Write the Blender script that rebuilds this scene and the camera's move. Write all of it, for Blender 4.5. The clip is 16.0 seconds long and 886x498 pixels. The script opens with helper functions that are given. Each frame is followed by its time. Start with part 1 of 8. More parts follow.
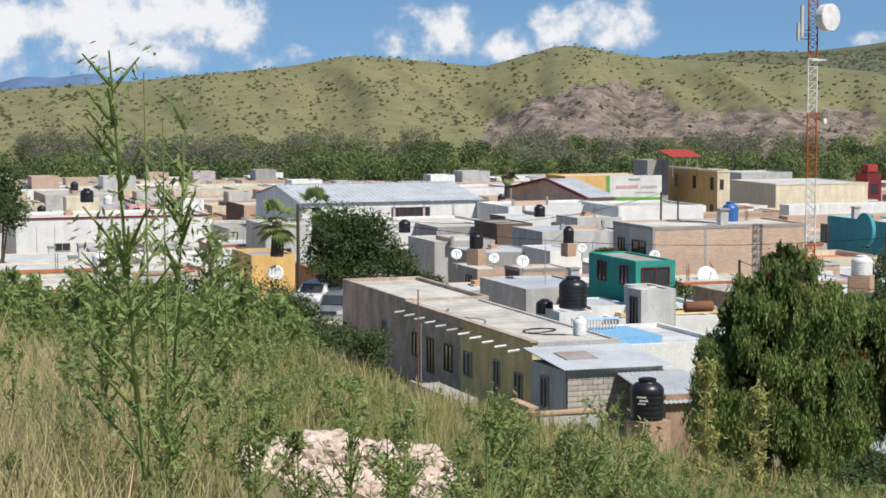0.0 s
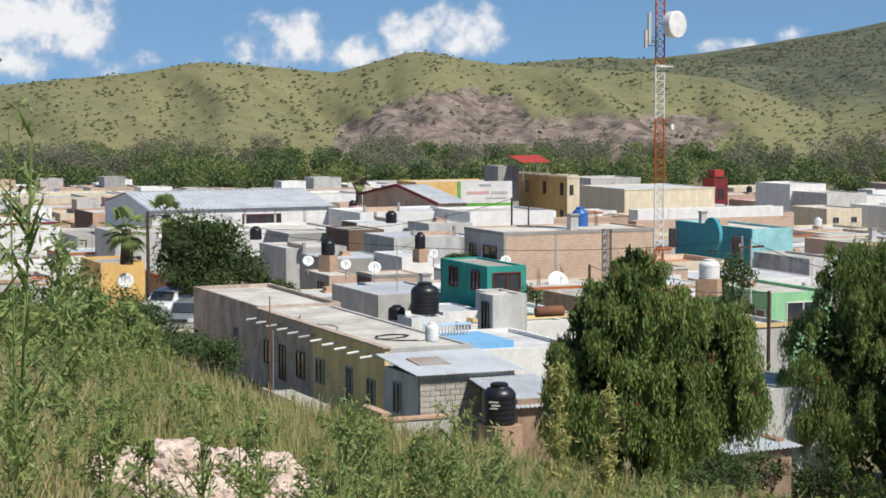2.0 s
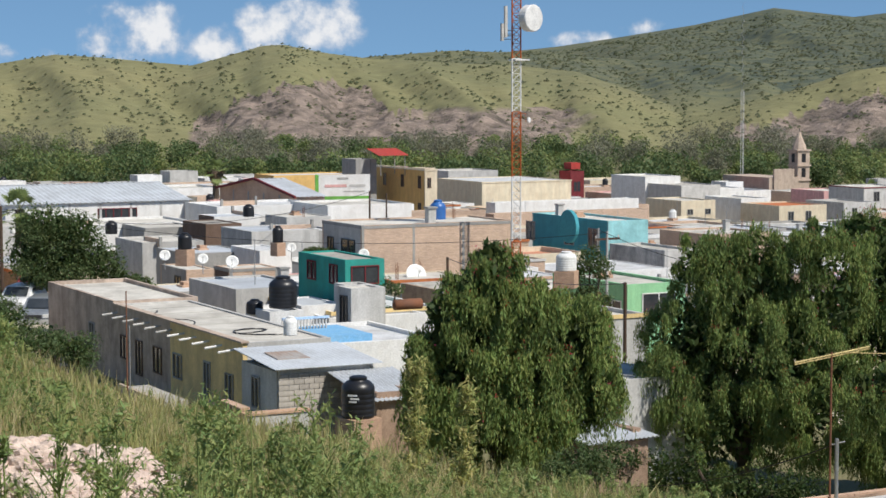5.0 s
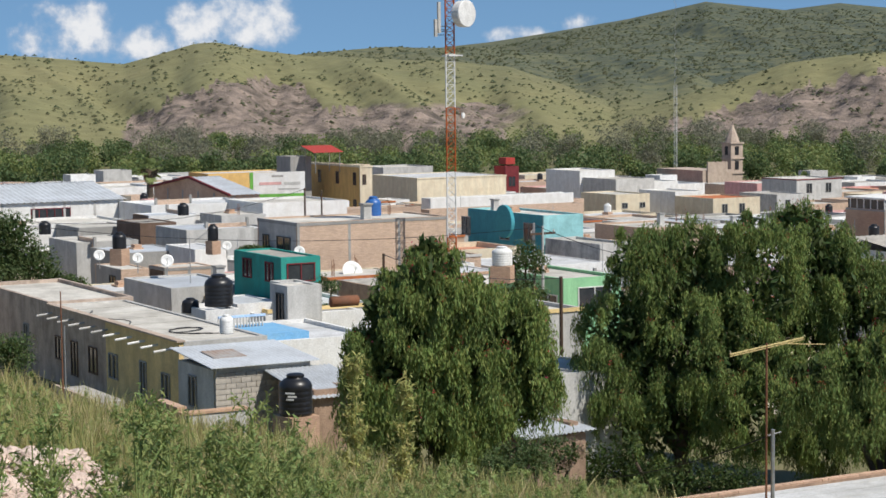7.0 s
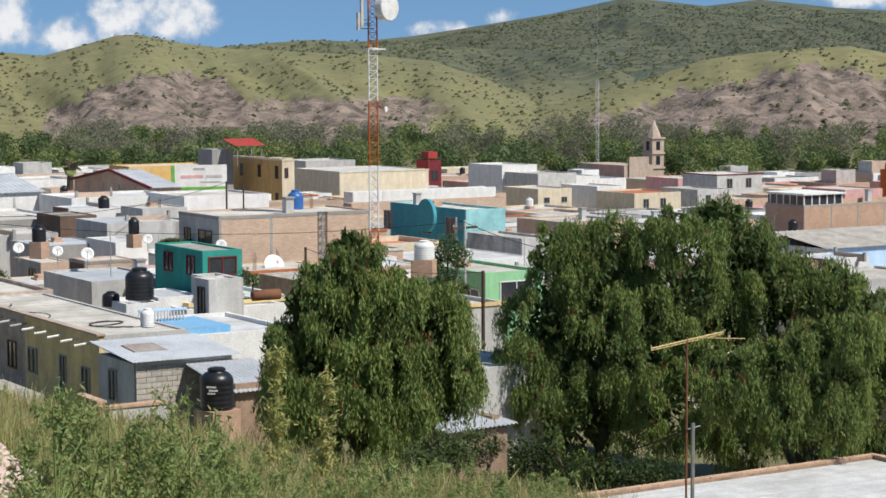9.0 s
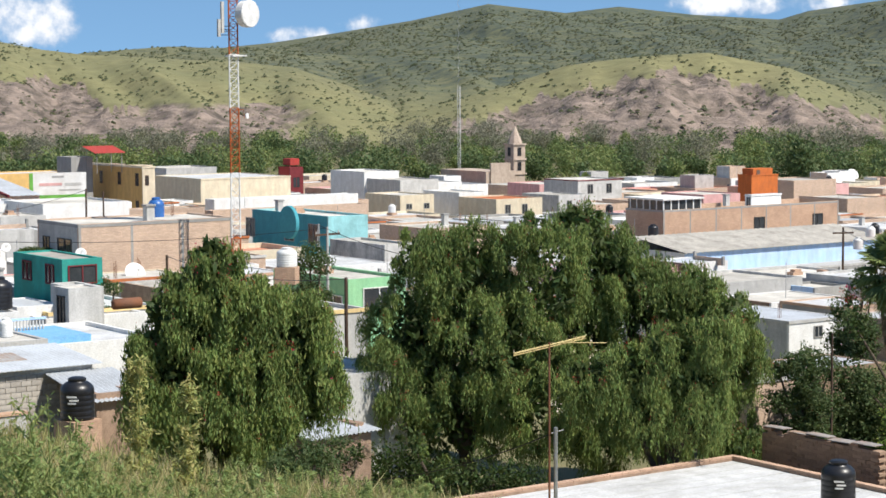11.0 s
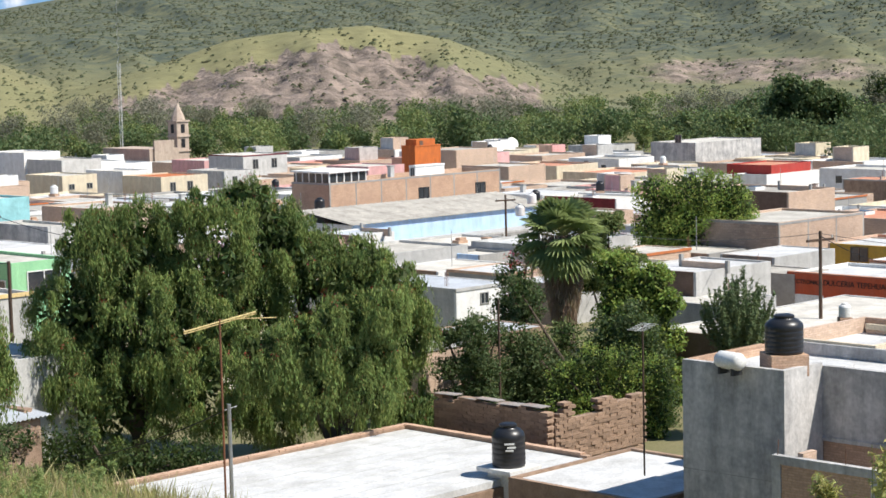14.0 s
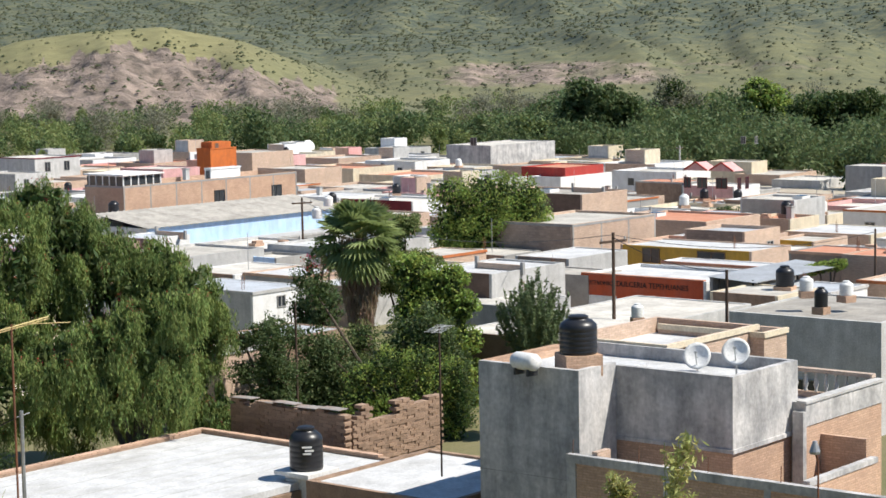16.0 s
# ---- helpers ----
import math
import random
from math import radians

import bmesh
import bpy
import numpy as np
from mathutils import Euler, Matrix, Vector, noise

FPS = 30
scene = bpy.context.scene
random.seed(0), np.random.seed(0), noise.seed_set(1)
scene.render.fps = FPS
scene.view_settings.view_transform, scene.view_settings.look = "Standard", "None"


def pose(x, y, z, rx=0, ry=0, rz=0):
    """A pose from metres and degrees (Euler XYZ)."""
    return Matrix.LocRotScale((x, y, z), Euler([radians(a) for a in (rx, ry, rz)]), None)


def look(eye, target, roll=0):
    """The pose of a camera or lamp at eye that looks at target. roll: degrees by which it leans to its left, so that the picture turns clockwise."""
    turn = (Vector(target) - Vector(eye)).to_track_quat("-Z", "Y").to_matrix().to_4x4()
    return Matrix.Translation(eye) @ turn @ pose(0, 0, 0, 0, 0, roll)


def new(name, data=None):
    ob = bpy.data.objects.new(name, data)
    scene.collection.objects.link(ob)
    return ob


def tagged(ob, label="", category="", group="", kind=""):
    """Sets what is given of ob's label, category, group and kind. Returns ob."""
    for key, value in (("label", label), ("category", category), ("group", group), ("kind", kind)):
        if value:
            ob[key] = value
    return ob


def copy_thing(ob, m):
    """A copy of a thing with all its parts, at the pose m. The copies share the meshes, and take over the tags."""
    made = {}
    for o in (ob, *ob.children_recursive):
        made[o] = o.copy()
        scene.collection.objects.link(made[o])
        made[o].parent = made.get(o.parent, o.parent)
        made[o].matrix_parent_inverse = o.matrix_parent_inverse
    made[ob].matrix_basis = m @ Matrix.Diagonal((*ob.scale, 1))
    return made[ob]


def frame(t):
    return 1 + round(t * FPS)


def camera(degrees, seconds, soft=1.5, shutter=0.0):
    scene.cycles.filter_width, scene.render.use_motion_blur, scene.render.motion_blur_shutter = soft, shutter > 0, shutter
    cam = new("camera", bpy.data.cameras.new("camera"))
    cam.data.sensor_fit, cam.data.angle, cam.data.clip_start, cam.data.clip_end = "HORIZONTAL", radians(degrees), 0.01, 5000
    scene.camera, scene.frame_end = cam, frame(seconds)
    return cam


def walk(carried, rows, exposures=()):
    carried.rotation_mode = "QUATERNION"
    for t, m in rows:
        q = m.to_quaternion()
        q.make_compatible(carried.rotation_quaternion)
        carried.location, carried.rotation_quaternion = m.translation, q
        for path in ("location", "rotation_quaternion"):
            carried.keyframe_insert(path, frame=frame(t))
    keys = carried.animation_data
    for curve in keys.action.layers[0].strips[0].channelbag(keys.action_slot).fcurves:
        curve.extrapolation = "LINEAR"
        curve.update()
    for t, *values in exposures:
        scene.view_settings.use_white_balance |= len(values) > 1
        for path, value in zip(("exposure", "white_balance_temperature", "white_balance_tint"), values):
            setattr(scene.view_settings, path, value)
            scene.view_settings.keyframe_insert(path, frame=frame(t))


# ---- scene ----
cam = camera(25.0, 16.0, soft=1.6)
EYE = 30.0
# seconds, yaw, pitch, roll in degrees: the camera turns where it stands
ROWS = [
    (0.0, 0.000, -4.600, 0.100),
    (0.5, -1.136, -4.587, -0.062),
    (1.0, -2.293, -4.644, 0.041),
    (1.5, -3.417, -4.610, 0.318),
    (2.0, -4.263, -4.429, 0.124),
    (2.5, -5.059, -4.308, 0.262),
    (3.0, -5.806, -4.278, 0.326),
    (3.5, -6.484, -4.359, 0.355),
    (4.0, -7.117, -4.434, 0.240),
    (6.5, -9.794, -4.876, 0.426),
    (7.0, -10.185, -4.757, 0.628),
    (7.5, -10.812, -4.757, 0.689),
    (8.0, -11.334, -4.878, 0.810),
    (10.5, -15.137, -4.822, -0.018),
    (11.0, -16.371, -4.783, 0.324),
    (11.5, -17.336, -4.696, -0.483),
    (12.0, -18.087, -4.744, -0.819),
    (12.5, -19.017, -5.162, -0.110),
    (13.0, -21.603, -5.534, 1.015),
    (13.5, -24.151, -5.627, 1.168),
    (14.0, -25.902, -5.654, 1.386),
    (14.5, -27.399, -5.717, 1.617),
    (15.0, -28.846, -5.732, 1.342),
    (15.5, -30.071, -5.743, 1.177),
    (16.0, -31.754, -5.704, 1.077),
]
walk(cam, [(t, Matrix.Translation((0, 0, EYE)) @ Matrix.Rotation(radians(yaw), 4, "Z")
            @ Matrix.Rotation(radians(90 + pitch), 4, "X") @ Matrix.Rotation(radians(-roll), 4, "Z"))
           for t, yaw, pitch, roll in ROWS],
     exposures=[(0.0, 0.13), (4.0, 0.08), (7.0, 0.03), (8.0, 0.05), (10.4, 0.24), (11.0, 0.40), (13.0, 0.48), (14.0, 0.50), (16.0, 0.46)])

# ---- light ----
SUN_AZ, SUN_EL = radians(135), radians(52)   # clockwise from +y
world = bpy.data.worlds.new("sky")
scene.world = world
world.use_nodes = True
wn, wl = world.node_tree.nodes, world.node_tree.links
wn.clear()
w_out = wn.new("ShaderNodeOutputWorld")
w_bg = wn.new("ShaderNodeBackground")
w_bg.inputs["Strength"].default_value = 0.115
w_sky = wn.new("ShaderNodeTexSky")
w_sky.sky_type = "NISHITA"
w_sky.sun_disc = False
w_sky.sun_elevation, w_sky.sun_rotation = SUN_EL, SUN_AZ
w_sky.altitude = 1800
w_sky.air_density, w_sky.dust_density, w_sky.ozone_density = 1.0, 0.2, 1.2
w_co = wn.new("ShaderNodeTexCoord")


def wmath(op, a, b=None, c=None):
    n = wn.new("ShaderNodeMath")
    n.operation = op
    for i, v in enumerate((a, b, c)):
        if v is None:
            continue
        if isinstance(v, (int, float)):
            n.inputs[i].default_value = v
        else:
            wl.new(v, n.inputs[i])
    return n.outputs[0]


w_lift = wn.new("ShaderNodeVectorMath")
w_lift.operation = "ADD"
w_lift.inputs[1].default_value = (0, 0, 0.20)
wl.new(w_co.outputs["Generated"], w_lift.inputs[0])
wl.new(w_lift.outputs[0], w_sky.inputs["Vector"])
# fair-weather clouds: noise cut by soft mounds over the far hills
w_sep = wn.new("ShaderNodeSeparateXYZ")
wl.new(w_co.outputs["Generated"], w_sep.inputs[0])
w_az = wmath("MULTIPLY", wmath("ARCTAN2", w_sep.outputs[0], w_sep.outputs[1]), 57.2958)
w_el = wmath("MULTIPLY", wmath("ARCSINE", w_sep.outputs[2]), 57.2958)
w_noise = wn.new("ShaderNodeTexNoise")
w_noise.inputs["Scale"].default_value = 48
w_noise.inputs["Detail"].default_value = 9
w_noise.inputs["Roughness"].default_value = 0.58
wl.new(w_co.outputs["Generated"], w_noise.inputs["Vector"])
CLOUDS = [(-12.8, 1.7, 2.8, 1.7, 1.0), (-10.0, 2.3, 2.0, 1.7, 1.0), (-8.2, 2.1, 1.7, 1.5, 0.95), (-6.2, 1.8, 1.9, 1.5, 1.05), (-8.6, 0.8, 6.5, 0.7, 0.85),
          (-0.4, 1.5, 1.9, 1.1, 0.95), (1.8, 1.25, 1.3, 0.8, 0.9), (3.3, 1.6, 1.2, 1.0, 0.95), (4.7, 1.75, 1.6, 1.15, 0.98),
          (14.1, 1.65, 0.8, 0.35, 0.9), (12.4, 1.3, 1.2, 0.35, 0.75), (24.4, 2.25, 2.2, 0.5, 0.95), (27.3, 2.2, 1.5, 0.45, 0.85)]
w_sum = None
for c_az, c_el, c_w, c_h, c_k in CLOUDS:
    du = wmath("DIVIDE", wmath("SUBTRACT", w_az, c_az), c_w)
    dv = wmath("DIVIDE", wmath("SUBTRACT", w_el, c_el), c_h)
    q = wmath("ADD", wmath("MULTIPLY", du, du), wmath("MULTIPLY", dv, dv))
    g = wmath("MULTIPLY", wmath("SUBTRACT", 1.0, wmath("MINIMUM", q, 1.0)), c_k)
    w_sum = g if w_sum is None else wmath("MAXIMUM", w_sum, g)
w_den = wmath("ADD", w_sum, wmath("MULTIPLY", wmath("SUBTRACT", w_noise.outputs[0], 0.5), 3.6))
w_map = wn.new("ShaderNodeMapRange")
w_map.interpolation_type = "SMOOTHSTEP"
w_map.inputs[1].default_value, w_map.inputs[2].default_value = 0.12, 1.0
wl.new(w_den, w_map.inputs[0])
w_any = wmath("MULTIPLY", w_map.outputs[0], wmath("MINIMUM", wmath("MULTIPLY", w_sum, 6.0), 1.0))
w_tint = wn.new("ShaderNodeMapRange")
w_tint.inputs[1].default_value, w_tint.inputs[2].default_value = 0.45, 1.1
wl.new(w_den, w_tint.inputs[0])
w_ccol = wn.new("ShaderNodeMix")
w_ccol.data_type = "RGBA"
w_ccol.inputs[6].default_value = (3.9, 4.6, 5.7, 1)
w_ccol.inputs[7].default_value = (7.0, 7.1, 7.3, 1)
wl.new(w_tint.outputs[0], w_ccol.inputs[0])
w_mix = wn.new("ShaderNodeMix")
w_mix.data_type = "RGBA"
wl.new(w_any, w_mix.inputs[0])
w_hue = wn.new("ShaderNodeMix")
w_hue.data_type, w_hue.blend_type = "RGBA", "MULTIPLY"
w_hue.inputs[0].default_value = 1.0
w_hue.inputs[7].default_value = (0.84, 1.01, 1.03, 1)
wl.new(w_sky.outputs[0], w_hue.inputs[6])
wl.new(w_hue.outputs[2], w_mix.inputs[6])
wl.new(w_ccol.outputs[2], w_mix.inputs[7])
wl.new(w_mix.outputs[2], w_bg.inputs["Color"])
wl.new(w_bg.outputs[0], w_out.inputs[0])

sun_data = bpy.data.lights.new("sun", "SUN")
sun_data.energy, sun_data.angle, sun_data.color = 5.0, radians(0.53), (1.0, 0.95, 0.865)
sun = new("sun", sun_data)
sun_dir = Vector((math.sin(SUN_AZ) * math.cos(SUN_EL), math.cos(SUN_AZ) * math.cos(SUN_EL), math.sin(SUN_EL)))
sun.matrix_world = look(sun_dir * 200, (0, 0, 0))


# ---- materials ----
def mat(name, col, col2=None, rough=0.85, scale=1.0, fine=14.0, metal=0.0, bump=0.15, vary=0.0, spec=0.3, stain=0.28, streak=0.0):
    """Two colours mixed by broad stains, fine grain over them, relief from the grain; vary: per-object tone."""
    m = bpy.data.materials.new(name)
    m.use_nodes = True
    nt, ln = m.node_tree.nodes, m.node_tree.links
    b = nt["Principled BSDF"]
    b.inputs["Roughness"].default_value, b.inputs["Metallic"].default_value = rough, metal
    b.inputs["Specular IOR Level"].default_value = spec
    col2 = col2 or tuple(c * 0.72 for c in col)
    co = nt.new("ShaderNodeTexCoord")
    n1 = nt.new("ShaderNodeTexNoise")
    n1.inputs["Scale"].default_value, n1.inputs["Detail"].default_value, n1.inputs["Roughness"].default_value = scale, 6, 0.65
    n2 = nt.new("ShaderNodeTexNoise")
    n2.inputs["Scale"].default_value, n2.inputs["Detail"].default_value = fine, 4
    ln.new(co.outputs["Object"], n1.inputs["Vector"])
    ln.new(co.outputs["Object"], n2.inputs["Vector"])
    r1 = nt.new("ShaderNodeMapRange")
    r1.inputs[1].default_value, r1.inputs[2].default_value = 0.5 - stain * 0.4, 0.5 + stain * 0.6
    ln.new(n1.outputs[0], r1.inputs[0])
    mx = nt.new("ShaderNodeMix")
    mx.data_type = "RGBA"
    mx.inputs[6].default_value, mx.inputs[7].default_value = (*col, 1), (*col2, 1)
    ln.new(r1.outputs[0], mx.inputs[0])
    hs = nt.new("ShaderNodeHueSaturation")
    ln.new(mx.outputs[2], hs.inputs["Color"])
    r2 = nt.new("ShaderNodeMapRange")
    r2.inputs[1].default_value, r2.inputs[2].default_value = 0.25, 0.75
    r2.inputs[3].default_value, r2.inputs[4].default_value = 0.82, 1.15
    ln.new(n2.outputs[0], r2.inputs[0])
    val = r2.outputs[0]
    if vary:
        oi = nt.new("ShaderNodeObjectInfo")
        r3 = nt.new("ShaderNodeMapRange")
        r3.inputs[3].default_value, r3.inputs[4].default_value = 1 - vary, 1 + vary
        ln.new(oi.outputs["Random"], r3.inputs[0])
        mu = nt.new("ShaderNodeMath")
        mu.operation = "MULTIPLY"
        ln.new(val, mu.inputs[0])
        ln.new(r3.outputs[0], mu.inputs[1])
        val = mu.outputs[0]
    if streak:
        mp = nt.new("ShaderNodeMapping")
        mp.inputs["Scale"].default_value = (1.5, 1.5, 0.35)
        ln.new(co.outputs["Object"], mp.inputs[0])
        n4 = nt.new("ShaderNodeTexNoise")
        n4.inputs["Scale"].default_value, n4.inputs["Detail"].default_value, n4.inputs["Roughness"].default_value = 1.0, 7, 0.7
        ln.new(mp.outputs[0], n4.inputs["Vector"])
        r4 = nt.new("ShaderNodeMapRange")
        r4.inputs[1].default_value, r4.inputs[2].default_value = 0.36, 0.62
        r4.inputs[3].default_value, r4.inputs[4].default_value = 1 - streak, 1.06
        ln.new(n4.outputs[0], r4.inputs[0])
        ms = nt.new("ShaderNodeMath")
        ms.operation = "MULTIPLY"
        ln.new(val, ms.inputs[0])
        ln.new(r4.outputs[0], ms.inputs[1])
        val = ms.outputs[0]
    ln.new(val, hs.inputs["Value"])
    ln.new(hs.outputs[0], b.inputs["Base Color"])
    if bump:
        bp = nt.new("ShaderNodeBump")
        bp.inputs["Strength"].default_value, bp.inputs["Distance"].default_value = bump, 0.05
        ln.new(n2.outputs[0], bp.inputs["Height"])
        ln.new(bp.outputs[0], b.inputs["Normal"])
    return m


def brick_mat(name, col, col2, mortar, bw=0.26, bh=0.075, gap=0.012, vary=0.1):
    """Laid brick: courses by height, joints recessed by bump, with broad stains."""
    m = mat(name, col, col2, scale=0.5, vary=vary)
    nt, ln = m.node_tree.nodes, m.node_tree.links
    hs = next(n for n in nt if n.type == "HUE_SAT")
    co = next(n for n in nt if n.type == "TEX_COORD")
    sp = nt.new("ShaderNodeSeparateXYZ")
    ln.new(co.outputs["Object"], sp.inputs[0])
    ad = nt.new("ShaderNodeMath")
    ln.new(sp.outputs[0], ad.inputs[0])
    ln.new(sp.outputs[1], ad.inputs[1])
    cb = nt.new("ShaderNodeCombineXYZ")
    ln.new(ad.outputs[0], cb.inputs[0])
    ln.new(sp.outputs[2], cb.inputs[1])
    br = nt.new("ShaderNodeTexBrick")
    br.inputs["Scale"].default_value = 1.0
    br.inputs["Brick Width"].default_value, br.inputs["Row Height"].default_value = bw, bh
    br.inputs["Mortar Size"].default_value = gap
    br.inputs["Color1"].default_value, br.inputs["Color2"].default_value = (1, 1, 1, 1), (0.78, 0.78, 0.78, 1)
    br.inputs["Mortar"].default_value = (*mortar, 1)
    ln.new(cb.outputs[0], br.inputs["Vector"])
    mu = nt.new("ShaderNodeMix")
    mu.data_type, mu.blend_type = "RGBA", "MULTIPLY"
    mu.inputs[0].default_value = 1.0
    ln.new(hs.outputs[0], mu.inputs[6])
    ln.new(br.outputs[0], mu.inputs[7])
    ln.new(mu.outputs[2], nt["Principled BSDF"].inputs["Base Color"])
    bp = next(n for n in nt if n.type == "BUMP")
    inv = nt.new("ShaderNodeMath")
    inv.operation = "SUBTRACT"
    inv.inputs[0].default_value = 1.0
    ln.new(br.outputs["Fac"], inv.inputs[1])
    ln.new(inv.outputs[0], bp.inputs["Height"])
    bp.inputs["Strength"].default_value = 0.5
    return m


def leaf_mat(name, col, col2, vary=0.0, scale=0.6, thin=0.38):
    """Leaves: tone by clump and by leaf, a little light through them."""
    m = mat(name, col, col2, rough=0.6, scale=scale, fine=5.0, bump=0, vary=vary, spec=0.25, stain=0.5)
    nt, ln = m.node_tree.nodes, m.node_tree.links
    b = nt["Principled BSDF"]
    hs = next(n for n in nt if n.type == "HUE_SAT")
    ge = nt.new("ShaderNodeNewGeometry")
    r = nt.new("ShaderNodeMapRange")
    r.inputs[3].default_value, r.inputs[4].default_value = 0.46, 0.53
    ln.new(ge.outputs["Random Per Island"], r.inputs[0])
    ln.new(r.outputs[0], hs.inputs["Hue"])
    tr = nt.new("ShaderNodeBsdfTranslucent")
    ln.new(hs.outputs[0], tr.inputs[0])
    mx = nt.new("ShaderNodeMixShader")
    mx.inputs[0].default_value = thin
    ln.new(b.outputs[0], mx.inputs[1])
    ln.new(tr.outputs[0], mx.inputs[2])
    ln.new(mx.outputs[0], nt["Material Output"].inputs[0])
    return m


